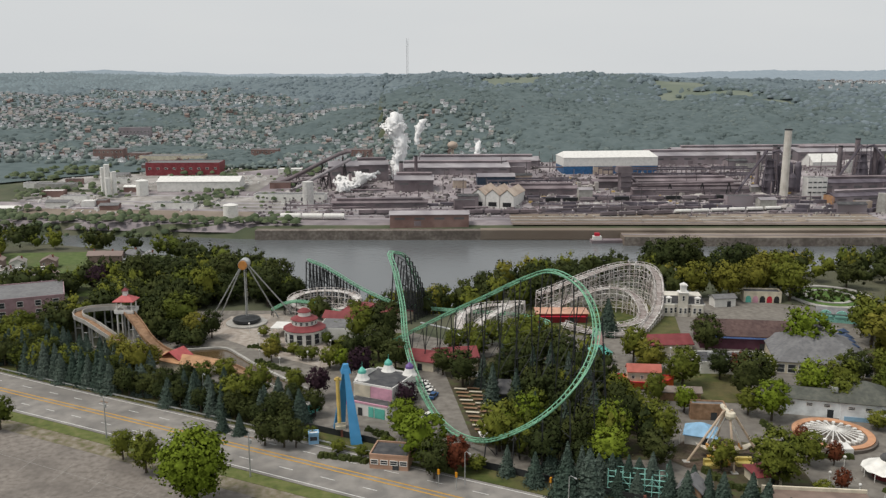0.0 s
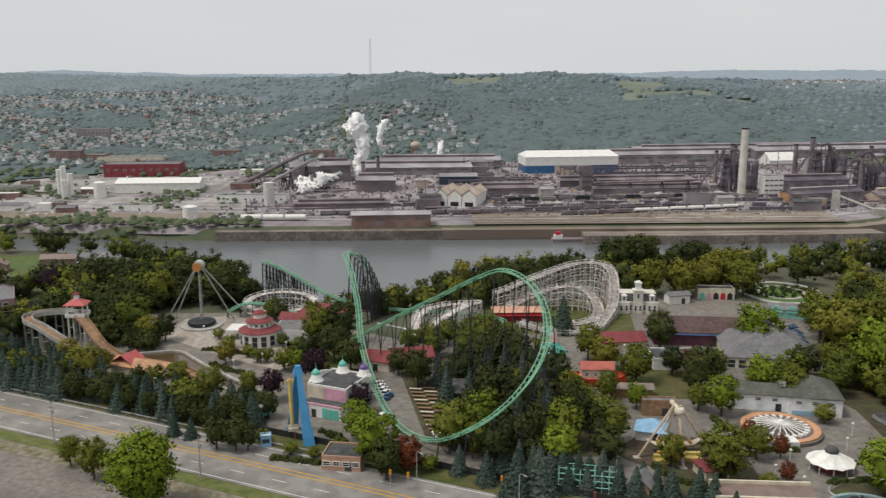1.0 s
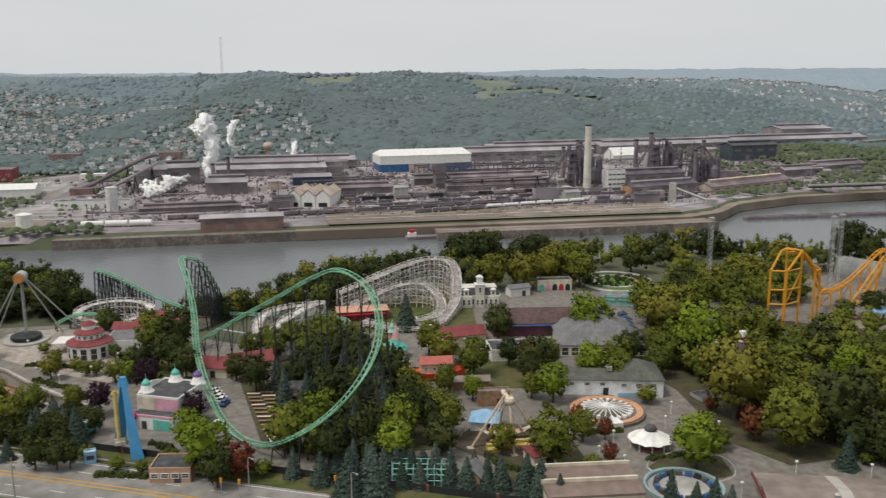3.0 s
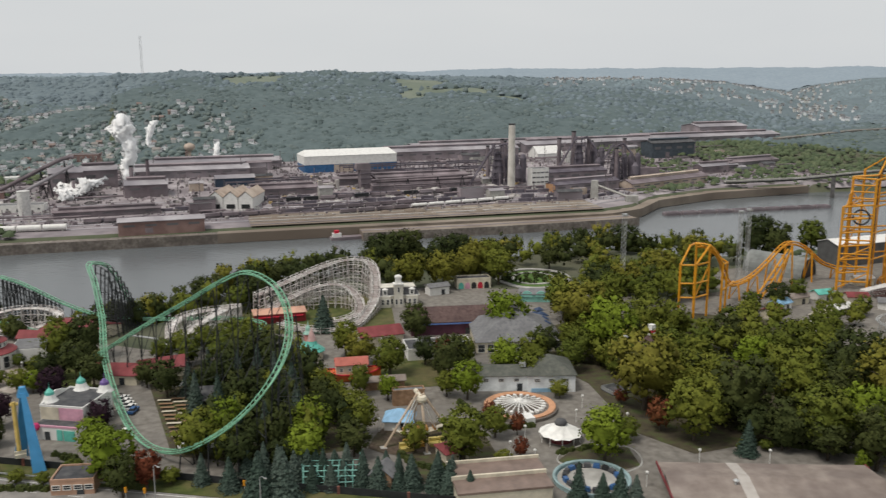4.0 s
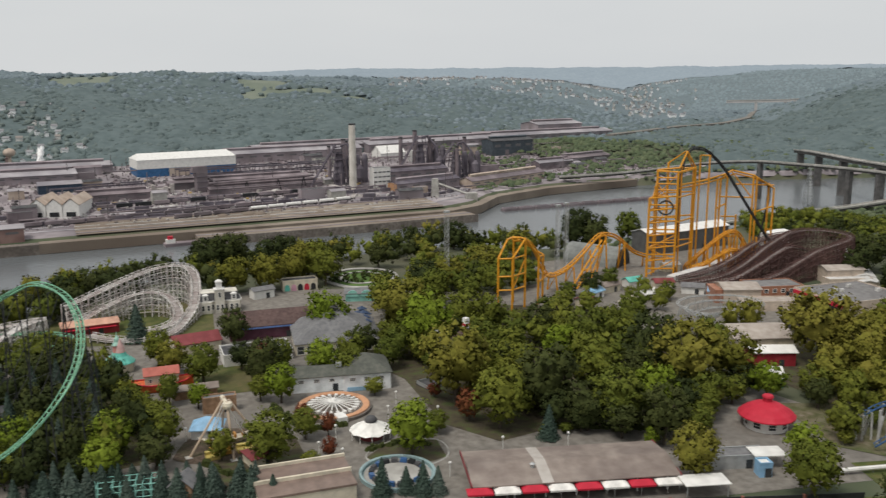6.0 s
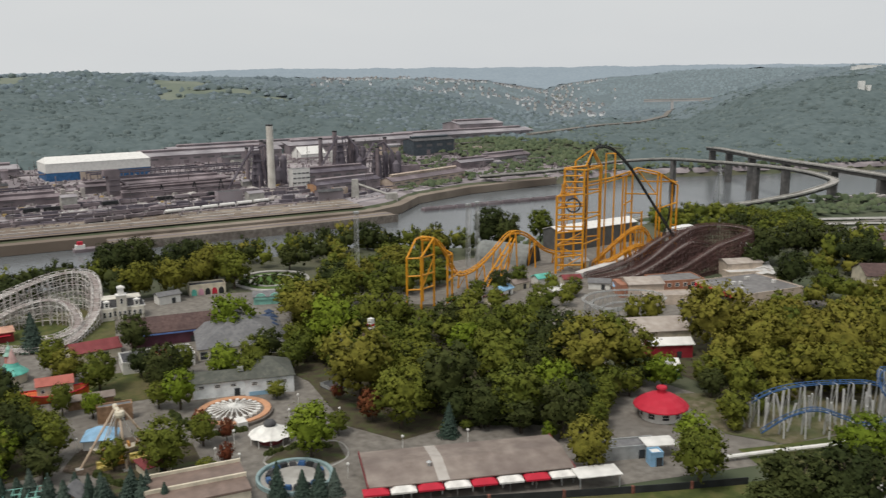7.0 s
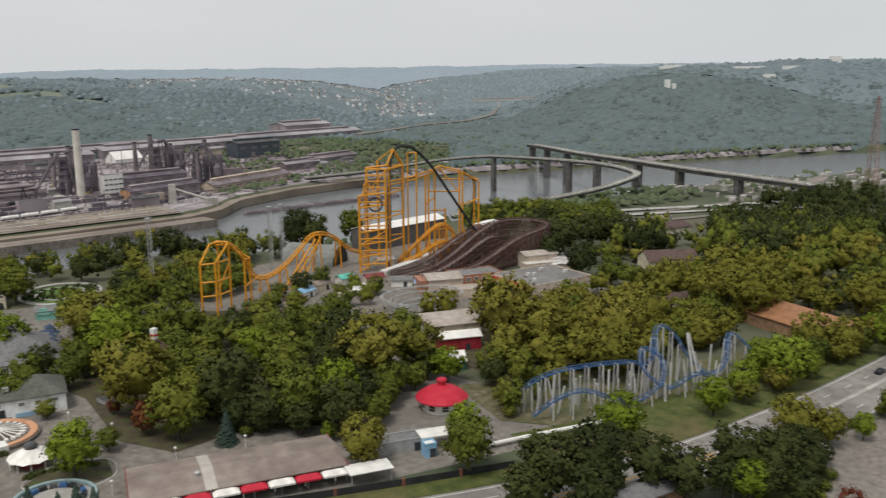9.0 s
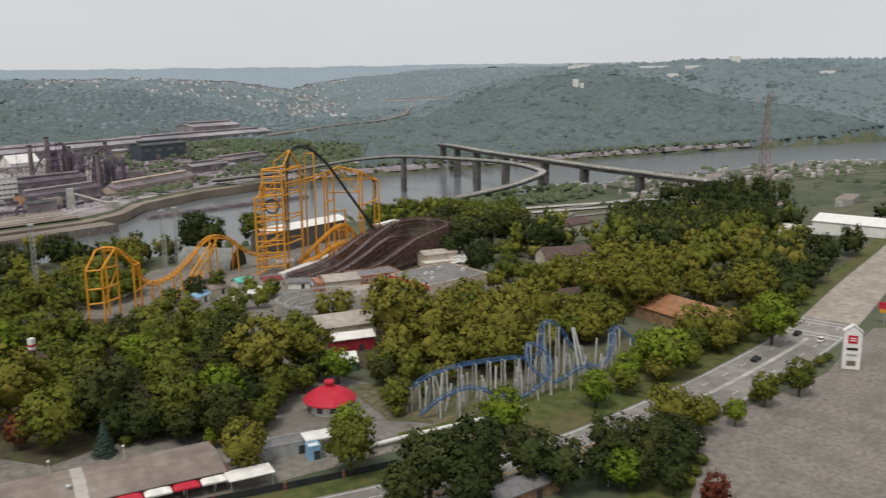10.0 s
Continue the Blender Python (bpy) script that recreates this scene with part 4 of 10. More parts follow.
broad = {
    "fresh": [broad_tree("broadleaf_tree", "broadleaved tree with fresh yellow-green leaves", LEAF_BRIGHT, 11 + k) for k in range(3)],
    "yellow": [broad_tree("broadleaf_tree", "broadleaved tree with yellowing olive leaves", LEAF_YELLOW, 21 + k, 1650, 1.08) for k in range(3)],
    "mixed": [broad_tree("broadleaf_tree", "broadleaved tree with mid-green leaves", LEAF_MIXED, 31 + k) for k in range(4)],
    "dark": [broad_tree("broadleaf_tree", "dense broadleaved tree with dark green leaves", LEAF_DARK, 41 + k) for k in range(4)],
    "red": [broad_tree("maple_tree", "small maple turning red", LEAF_RED, 51 + k, 1300) for k in range(2)],
    "plum": [broad_tree("plum_tree", "dark purple-leaved plum tree", LEAF_PLUM, 61 + k, 1500) for k in range(2)],
    "spruce": [spruce_tree("spruce_tree", "blue-green spruce with drooping tiers", NEEDLES, 71 + k) for k in range(3)],
}
lone = [broad_tree("broadleaf_tree", "large round tree with dense olive-green leaves", LEAF_BRIGHT, 17, 5200, 0.92, 0.95, 1.25)]
lone[0].children[1].data.materials[0] = foliage("dense_olive_leaves", [(0.022, 0.034, 0.007), (0.034, 0.049, 0.009), (0.046, 0.061, 0.011)])
plant(lone, FRESH_A[:1], "trees by the lot")
retire(lone)
plant(broad["fresh"], FRESH_A[1:] + FRESH_B, "park trees")
inland = [row for row in YELLOWING_A + YELLOWING_B if 150 < row[0] < 226 and row[1] < 245]
plant(broad["yellow"], [row for row in YELLOWING_A + YELLOWING_B if row not in inland] + inland[::3], "park trees")
plant(broad["dark"], inland[1::3] + [(150, 172, 5, 11), (161, 158, 5, 11), (171, 172, 6, 13), (183, 160, 5.5, 12), (190, 172, 5, 11), (205, 182, 5, 12), (186, 184, 6, 13)], "park trees")
plant(broad["mixed"], inland[2::3] + [(178, 150, 4, 9), (198, 166, 4.5, 10), (158, 188, 6, 13)], "park trees")
plant(broad["mixed"], MIXED_A + MIXED_B + MIXED_C, "park trees")
plant(broad["dark"], DARK_A + DARK_B + DARK_C + DARK_D, "park trees")
plant(broad["red"], RED_LEAVED_A, "park trees")
plant(broad["plum"], PLUM_A, "park trees")
plant(broad["spruce"], SPRUCE_A, "spruces by the fence")


CLEAR = [(50.5, 271, 5), (158, 330, 13), (172, 341, 12), (146, 326, 10), (180, 352, 10), (166, 318, 10), (690, 186, 44), (645, 168, 36), (600, 150, 24), (-126, 291, 9), (-118, 283, 9), (-108, 277, 9), (-100, 280, 9), (-91, 273, 9), (-112, 294, 10), (-122, 297, 8), (-160, 325, 30), (-180, 408, 42), (-42, 338, 20), (-14, 316, 12), (66, 318, 27), (36, 312, 14), (-75, 314, 19), (-50, 290, 17), (308, 306, 34), (345, 300, 30), (330, 268, 44), (250, 300, 26), (205, 283, 12), (126, 330, 26), (162, 351, 19), (131, 342, 11), (94, 326, 14), (-25, 318, 12), (-7, 266, 10), (276, 330, 16), (332, 318, 26), (-118, 288, 14), (290, 240, 34), (248, 200, 14), (236, 178, 14), (322, 118, 20), (152, 228, 6), (137, 216, 11), (133, 206, 9), (392, 206, 16), (334, 166, 9), (376, 200, 9), (262, 232, 17), (339, 114, 19), (324, 119, 10), (-75, 317, 26), (-47, 338, 19), (204, 145, 15), (323, 223, 25), (297, 210, 15), (286, 218, 10), (377, 313, 12), (308, 246, 19), (346, 258, 17), (300, 230, 17), (286, 244, 15), (386, 268, 17), (379, 252, 11)]


def open_bluff(x, y):
    """The bare stretch of bluff behind the yellow coaster."""
    a = math.degrees(math.atan2(x - 45, y + 18))
    return 31.3 < a < 43.5 and 395 < math.hypot(x - 45, y + 18) < 700


def scatter(count, xs, ys, keep, gap):
    """Random places at least gap metres apart for which keep(x, y) holds."""
    cells, out, tries = set(), [], 0
    while len(out) < count and tries < count * 30:
        tries += 1
        x, y = random.uniform(*xs), random.uniform(*ys)
        c = (int(x // gap), int(y // gap))
        if c in cells or open_bluff(x, y) or not keep(x, y) or any((x - a) ** 2 + (y - b) ** 2 < r * r for a, b, r in CLEAR):
            continue
        cells.add(c)
        out.append((x, y))
    return out


# woods on the bluff above the river, and east of the park
def crown_arrays(seed, leaves, k):
    """A light crown of radius 1 for joined woods."""
    global rng
    rng = np.random.default_rng(seed)
    a, e = np.arange(k) * 2.4 + rng.uniform(-0.3, 0.3, k), rng.uniform(-1, 1, k)
    ring = np.sqrt(np.maximum(0.3, 1 - e * e * 0.85)) * rng.uniform(0.5, 0.86, k)
    c = np.stack([ring * np.cos(a), ring * np.sin(a), 1.05 + e * 0.66], -1)
    r = rng.uniform(0.2, 0.33, k)
    which = rng.integers(0, k, leaves)
    way = rng.normal(size=(leaves, 3)) + [0, 0, 0.35]
    way /= np.linalg.norm(way, axis=1, keepdims=True)
    tilt = way + rng.normal(0, 0.4, (leaves, 3))
    tilt /= np.linalg.norm(tilt, axis=1, keepdims=True)
    verts, faces = joined(lumps(c, r * 0.75, 0, 0.35, 0.9), lumps(np.array([(0, 0, 0.95)]), [0.58], 1, 0.4, 0.8), leaf_cards(c[which] + way * (r[which] * rng.uniform(0.6, 1.5, leaves))[:, None], tilt, 0.062))
    clump = np.concatenate([np.repeat(np.arange(k), 6), np.zeros(len(ICO[1][0]), int), np.repeat(which, 4)])
    shade = outward(verts, c[clump]) * 0.34 + outward(verts, np.array((0, 0, 0.85)), 0.2) * 0.85
    return verts, faces, shade / np.linalg.norm(shade, axis=1, keepdims=True)


CROWNS = [crown_arrays(90 + k, 470, 28) for k in range(5)]
FAR_CROWNS = [crown_arrays(120 + k, 210, 14) for k in range(6)]


def grove(name, label, rows, mat):
    """Many trees nobody would count, joined: rows of x, y, crown radius, height."""
    pieces, tones, shades = [], [], []
    for x, y, r, h in rows:
        ground, away = float(height(x, y)), math.hypot(x, y)
        if -8.3 < math.degrees(math.atan2(x, y)) < -0.6 and away > 325:  # low growth where the river shows over the bluff
            h = min(h, 92 - 0.252 * away - ground)
            r = min(r, 0.75 * h)
            if h < 3.5:
                continue
        v, f, nrm = random.choice(FAR_CROWNS if math.hypot(x, y) > 370 else CROWNS)
        a = random.uniform(0, 6.28)
        c, s = math.cos(a), math.sin(a)
        pieces.append((np.stack([(v[:, 0] * c - v[:, 1] * s) * r + x, (v[:, 0] * s + v[:, 1] * c) * r + y, v[:, 2] * h / 1.95 + ground], -1), f))
        tones.append(np.full(len(v), random.random()))
        shades.append(np.stack([nrm[:, 0] * c - nrm[:, 1] * s, nrm[:, 0] * s + nrm[:, 1] * c, nrm[:, 2]], -1))
    me = bpy.data.meshes.new(name)
    fill(me, *joined(*pieces), normals=np.concatenate(shades))
    me.attributes.new("tone", "FLOAT", "POINT").data.foreach_set("value", np.concatenate(tones).astype(np.float32))
    me.materials.append(mat)
    return tagged(new(name, me), label, "woods", kind="stuff")


def some(count, xs, ys, keep, gap, r, h):
    return [(x, y, random.uniform(*r), random.uniform(*h)) for x, y in scatter(count, xs, ys, keep, gap)]


def in_clearing(x, y):
    """The open flat between the eastern woods, with its two roads."""
    return x > 452 and 200 + (x - 417) * 0.603 < y < 238 + (x - 391) * 0.75


bluff = lambda x, y: 14 < float(shores(x)[0]) - y < np.interp(x, (-700, -120, -90, 0, 60, 130, 200, 260, 330, 430), (230, 190, 150, 130, 140, 145, 170, 150, 120, 150))
bluff_rows = some(300, (-340, 450), (290, 520), bluff, 7.5, (4.5, 6.8), (11, 15))
grove("bluff_woods", "dark green trees on the bluff above the river", bluff_rows[:200], LEAF_DARK)
grove("bluff_trees", "mid-green trees along the top of the bluff", bluff_rows[200:], LEAF_MIXED)
crest = some(75, (-75, 78), (332, 432), lambda x, y: True, 8.0, (4.2, 6.2), (10, 15)) + some(62, (78, 262), (352, 450), lambda x, y: True, 9.0, (4.5, 6.8), (11, 16))
grove("crest_woods", "dark green trees along the crest of the bluff", crest[::2], LEAF_DARK)
grove("crest_trees", "mid-green trees along the crest of the bluff", crest[1::4], LEAF_MIXED)
grove("crest_yellow_trees", "yellowing trees along the crest of the bluff", crest[3::4], LEAF_YELLOW)
edge_rows = [(x, y, random.uniform(5, 7.5), random.uniform(11, 17)) for x, y in scatter(46, (372, 620), (95, 150), lambda x, y: 16 < y - np.interp(x, (365, 440, 520, 760), (75.5, 85, 94, 122)) < 46 and not (512 < x < 595 and y > 100), 8.5)]
grove("roadside_woods", "dark green trees close beside the road", edge_rows, LEAF_DARK)
east_rows = some(125, (395, 640), (105, 300), lambda x, y: abs(y - np.interp(x, (430, 520, 700), (180, 205, 215))) < 72 and not in_clearing(x, y) and not (505 < x < 598 and y < 176), 9.5, (6, 8.5), (15, 21))
back = [row for row in east_rows if row[1] > 172]
front = [row for row in east_rows if row[1] <= 172]
grove("east_woods", "dark green trees of the eastern wood", back[::2], LEAF_DARK)
grove("east_back_trees", "mid-green trees at the back of the eastern wood", back[1::2], LEAF_MIXED)
grove("east_trees", "mid-green trees of the eastern wood", front[::2], LEAF_MIXED)
grove("east_olive_trees", "olive-yellow trees of the eastern wood", front[1::2], LEAF_YELLOW)
low_rows = some(120, (370, 640), (230, 480), lambda x, y: y > 335 - (x - 380) * 0.35 and y < 480 - (x - 380) * 0.3 and not in_clearing(x, y), 10, (4.5, 6.8), (9, 13))
grove("slope_woods", "mid-green trees on the slope below the bridge", low_rows, LEAF_MIXED)
bridge_rows = some(30, (684, 780), (236, 322), lambda x, y: True, 9.5, (6, 8), (20, 25))
grove("bridgehead_woods", "tall dark trees round the end of the bridge", bridge_rows, LEAF_DARK)
ridge_rows = some(110, (500, 720), (190, 345), lambda x, y: y < 345 - 0.35 * (x - 500) and not in_clearing(x, y), 8.5, (5.5, 8), (15, 22))
grove("ridge_woods", "tall dark trees beyond the eastern wood", ridge_rows[::3], LEAF_DARK)
grove("ridge_trees", "tall dark green trees beyond the eastern wood", ridge_rows[1::3] + ridge_rows[2::3], LEAF_DARK)
fill_east = some(36, (404, 480), (222, 348), lambda x, y: not in_clearing(x, y), 8.5, (4.2, 6.2), (9, 13))
grove("east_slope_woods", "mixed trees beside the dark wooden coaster", fill_east[::2], LEAF_MIXED)
grove("east_slope_trees", "dark trees beside the dark wooden coaster", fill_east[1::2], LEAF_DARK)
centre = lambda x, y: (x - 172) ** 2 / 46 ** 2 + (y - 224) ** 2 / 52 ** 2 < 1
grove("central_grove", "green trees filling the park's central grove", some(38, (125, 222), (165, 282), centre, 10.5, (4.5, 6.5), (9, 13)), LEAF_MIXED)
plant(broad["spruce"], [(14, 232, 2.8, 12), (20, 224, 3, 14), (26, 238, 3, 15), (32, 245, 3, 14), (18, 251, 2.8, 12), (24, 213, 2.6, 11), (31, 207, 2.6, 12), (36, 236, 3, 15), (42, 246, 3, 13), (12, 246, 2.6, 11), (40, 216, 2.8, 12)], "spruces under the coaster")
coaster_rows = some(38, (18, 52), (198, 264), lambda x, y: x > 22 or y < 214, 6.0, (3.2, 4.8), (9, 14))
grove("coaster_grove", "dark trees growing under the green coaster", coaster_rows[::2] + coaster_rows[1::4], LEAF_DARK)
grove("coaster_trees", "mid-green trees growing under the green coaster", coaster_rows[3::4], LEAF_MIXED)
plant(broad["mixed"], [(x, y, random.uniform(3.6, 5), random.uniform(8, 11)) for x, y in scatter(22, (-158, -128), (268, 312), lambda x, y: y > 262 - 0.5 * (x + 158), 7.5)], "park trees")
west_rows = some(70, (-135, -45), (262, 350), lambda x, y: not (-100 < x < -45 and y < 318) and not (x < -100 and y < 283) and y > 262 + (x + 60) * -0.25, 9, (4, 6.5), (9, 14))
grove("west_grove", "dark trees behind the water ride", west_rows, LEAF_DARK)
plant(broad["mixed"], [(-58, 285, 2.6, 5), (-50, 276, 2.4, 4.5), (-43, 270, 2.6, 5), (-33, 276, 3.2, 6.5), (-32, 295, 3, 6), (-38, 300, 2.6, 5), (-28, 308, 3.4, 7), (-34, 322, 3.6, 8), (-56, 302, 2, 3.6), (-68, 300, 2, 3.6), (-30, 262, 2.8, 5.5), (-84, 306, 3.4, 8), (-90, 312, 3.6, 9)], "plaza trees")
plant(broad["dark"], [(-27, 272, 3.6, 8), (-24, 300, 3.6, 8), (-20, 280, 3.8, 9), (-92, 300, 3.6, 8), (-97, 306, 4, 9), (-88, 290, 2.8, 6), (-95, 294, 3, 7)], "plaza trees")
fill_rows = [(146, 219, 5.5, 12), (153, 218, 5, 11), (160, 232, 6, 13), (144, 232, 5.5, 12), (148, 205, 7, 16), (10, 282, 4, 10), (17, 286, 4, 10), (24, 283, 4.5, 11), (4, 278, 4, 9), (12, 274, 4, 9), (144, 168, 1.8, 2.6), (147, 171, 1.6, 2.4), (150, 167, 1.8, 2.8), (-26, 200, 2.2, 3.6), (-20, 197.5, 2.0, 3.2), (-14, 201, 2.4, 4), (2, 193, 2.6, 4.5), (8, 190, 2.6, 4.4), (-34, 208, 2.2, 3.6), (36, 283, 4, 9), (-134, 262, 4, 9), (-126, 258, 4.5, 10), (-116, 256, 4.5, 10), (-108, 254, 4, 9), (-101, 250, 4, 9), (-140, 275, 5, 11), (-147, 284, 5, 11), (-66, 249, 3.5, 8), (-72, 246, 3.5, 8), (-46, 270, 2.6, 5), (-57, 279, 2.4, 5), (-64, 296, 2.4, 4.5), (-40, 286, 2.4, 5), (-36, 262, 3.4, 8), (-62, 304, 2.2, 4), (57, 258, 4.2, 11), (62, 268, 4.5, 12), (60, 232, 3.6, 9), (84, 224, 3.5, 8), (96, 246, 4.5, 11), (66, 190, 3.4, 8), (118, 242, 5, 12), (84, 176, 2.6, 5), (120, 182, 3.2, 6), (115, 214, 3, 6), (54, 214, 4, 9)]
plant(broad["mixed"], fill_rows, "midway trees")
plant(broad["mixed"], [(127, 233, 4.5, 11), (134, 240, 5, 12), (143, 203, 5, 11), (139, 226, 3.6, 8), (150, 196, 5.5, 12), (146, 187, 4, 9)], "midway trees")
plant(broad["dark"], [(141, 244, 5, 12), (150, 240, 5.5, 13), (152, 206, 5.5, 13), (141, 194, 3.2, 6), (156, 190, 5, 11)], "midway trees")
plant(broad["red"], [(130, 205, 2.4, 4.5), (136, 199, 2.2, 4)], "midway trees")
olive_rows = some(90, (226, 400), (134, 245), lambda x, y: x > 300 or y < 215, 8.5, (4.2, 6.5), (8, 13))
grove("olive_grove", "olive-green trees between the sheds and the blue coaster", olive_rows[::2], LEAF_YELLOW)
grove("olive_trees", "mid-green trees between the sheds and the blue coaster", olive_rows[1::2], LEAF_MIXED)
edge_trees = [(165, 161, 4.5, 9), (172, 155, 4.5, 9), (181, 151, 4, 8), (187, 157, 4.5, 9.5), (160, 166, 5, 10), (154, 166, 4.5, 9), (222, 150, 4.2, 9), (227, 156, 4.8, 10), (233, 141, 3.2, 6), (217, 139, 3.0, 6), (209, 130, 2.2, 4), (192, 165, 4.5, 9), (224, 134, 2.4, 5), (203, 163, 4.2, 9), (212, 168, 4.5, 10)]
plant(broad["mixed"] + broad["dark"][:2], edge_trees, "trees round the restaurant")
lawn_rows = some(34, (346, 440), (118, 196), lambda x, y: y > 96 + 0.2 * (x - 340), 8.5, (4.5, 7), (9, 14))
grove("lawn_woods", "yellowing trees beyond the orange-roofed hall", lawn_rows[::2], LEAF_YELLOW)
grove("lawn_trees", "mid-green trees beyond the orange-roofed hall", lawn_rows[1::2], LEAF_MIXED)
plant(broad["yellow"], [(296, 128, 5, 9.5), (304, 136, 5.5, 11), (286, 138, 5, 10), (276, 132, 4.5, 8.5), (312, 138, 5.5, 11), (318, 102, 4.5, 8), (326, 98, 4.5, 8.5), (309, 106, 4, 7.5), (366, 118, 5.5, 11), (373, 128, 6, 12), (362, 134, 5.5, 11)], "trees by the hall")
plant(broad["fresh"], [(300, 108, 4.2, 9), (284, 100, 4.5, 9.5), (356, 96, 4.6, 9)], "trees by the hall")
plant(broad["dark"], [(212, 67, 4.6, 10), (221, 67, 5, 11), (230, 64.5, 5, 11), (238, 65, 4.6, 10.5), (246, 65.5, 4.2, 9), (226, 59.5, 4.4, 9), (234, 58.5, 4, 8.5), (217, 60, 4.6, 10), (242.5, 60.5, 3.4, 7)], "trees by the lot")
plant(broad["yellow"], [(280.5, 91, 4.6, 9), (318, 90, 4.6, 9), (302, 97, 4.8, 9.5), (349, 91, 4.8, 9.5), (364, 90, 4.2, 8.5), (259, 70, 3.8, 7), (265, 67, 2.8, 5)], "trees by the road")
plant(broad["mixed"], [(265, 93, 4, 8), (298, 90.5, 4.6, 9), (334, 91, 4.6, 9), (288, 99.5, 4.2, 8), (377, 92, 4.4, 9), (392, 94, 4.6, 9.5), (311, 95, 4.4, 9)], "trees by the road")
plant(broad["mixed"], [(271, 65, 1.8, 2.6), (277.7, 64.5, 1.6, 2.4), (285, 63.8, 2, 3), (297, 64, 2.4, 4), (304, 63.3, 2.2, 3.4), (326, 61, 2.2, 3.6), (333, 61, 1.8, 2.8), (238, 55.5, 1.8, 2.6), (232, 54, 1.8, 2.6), (226, 52.5, 1.8, 2.6)], "shrubs by the lot")
grove("ride_garden", "low clipped shrubs in the car ride's garden", [(162 + r * math.cos(a), 351 + 0.62 * r * math.sin(a), random.uniform(0.8, 1.7), random.uniform(1.2, 3.0)) for r in (4, 8, 12.5, 15) for a in np.arange(r * 0.3, 6.2 + r * 0.3, 4.6 / r)], LEAF_DARK)
shore_rows = some(34, (150, 236), (292, 352), lambda x, y: True, 9.5, (4.5, 6.5), (9, 13))
grove("lakeside_grove", "mid-green trees behind the kiddie rides", shore_rows, LEAF_MIXED)
yellow_rows = some(26, (232, 300), (122, 205), lambda x, y: x + y * 0.9 > 372 and y > 128, 10, (5, 7), (10, 14))
grove("east_grove", "yellowing trees behind the blue coaster", yellow_rows, LEAF_YELLOW)
grove("plaza_trees", "small grey-green trees among the eastern rides", some(16, (212, 268), (232, 288), lambda x, y: x + y > 470, 10, (3, 4.5), (6, 9)), LEAF_MIXED)
row_a = [p for p in ROAD if -190 < p.x < -42]
for j, off in enumerate((13.6, 17.2, 21.2, 25.4, 30.0)):
    for k in range(0, len(row_a) - 1, 1):
        d = (row_a[k + 1] - row_a[k]).normalized()
        p = row_a[k] + Vector((-d.y, d.x, 0)) * (off + random.uniform(-1.2, 1.2)) + d * 2.0 * (j % 2)
        west = p.x < -100
        if random.random() < (0.95 if j < 2 else 0.6) and (west or j < 4) and not (-64 < p.x < -50 and 206 < p.y < 222 and j > 1):
            kind = "spruce" if random.random() < (0.75 if west else 0.5) else "dark"
            r, h = (random.uniform(2.4, 3.4), random.uniform(9, 12.5)) if west else (random.uniform(2.4, 3.4), random.uniform(7.5, 10.5))
            plant(broad[kind], [(p.x, p.y, r, h if kind == "spruce" else h * 0.85)], "trees by the fence")
behind = some(85, (-190, -86), (300, 400), lambda x, y: not (x > -100 and y < 306) and x + 0.42 * y < 58, 8.0, (4.5, 7), (9, 13.5))
behind += some(60, (-112, -44), (328, 400), lambda x, y: True, 7.5, (4.5, 6.5), (9, 13))
grove("flume_woods", "dark green wood behind the water ride", behind[::3] + behind[1::3], LEAF_DARK)
grove("flume_trees", "mid-green trees in the wood behind the water ride", behind[2::3], LEAF_MIXED)
under = some(26, (-126, -84), (276, 306), lambda x, y: True, 5.0, (2.6, 3.8), (5, 7.5))
grove("flume_shrubs", "dark trees growing under the water ride", under, LEAF_DARK)
for x0, x1, off, kinds in ((12, 66, 21, "spruce"), (82, 100, 23, "spruce"), (16, 60, 25, "spruce")):
    for p in [p for p in ROAD if x0 < p.x < x1]:
        plant(broad[kinds], [(p.x + 0.45 * off + random.uniform(-1, 1), p.y + 0.9 * off + random.uniform(-1, 1), random.uniform(1.9, 2.7), random.uniform(6, 9))], "trees by the fence")
for models in broad.values():
    retire(models)


def woods(name, label, pts, radius, level, mat=LEAF_FAR, squash=0.9):
    pts = np.array(pts)
    r = rng.uniform(0.55, 1.35, len(pts)) * radius
    z = height(pts[:, 0], pts[:, 1]) + r * 0.55
    me = bpy.data.meshes.new(name)
    fill(me, *lumps(np.c_[pts, z], r, level, 0.45, squash), True)
    me.materials.append(mat)
    return tagged(new(name, me), label, "woods", kind="stuff")


def polar(r0, r1, a0, a1, gap, keep=None):
    out = []
    for r in np.arange(r0, r1, gap):
        n = int(r * radians(a1 - a0) / gap)
        a = np.radians(np.linspace(a0, a1, max(n, 1))) + rng.normal(0, 0.3 * gap / r, max(n, 1))
        rr = r + rng.normal(0, 0.3 * gap, max(n, 1))
        out.append(np.c_[rr * np.sin(a), rr * np.cos(a)])
    p = np.concatenate(out)
    if keep is not None:
        p = p[keep(p[:, 0], p[:, 1])]
    return p


def az_r(x, y):
    return np.degrees(np.arctan2(x, y)), np.hypot(x, y)


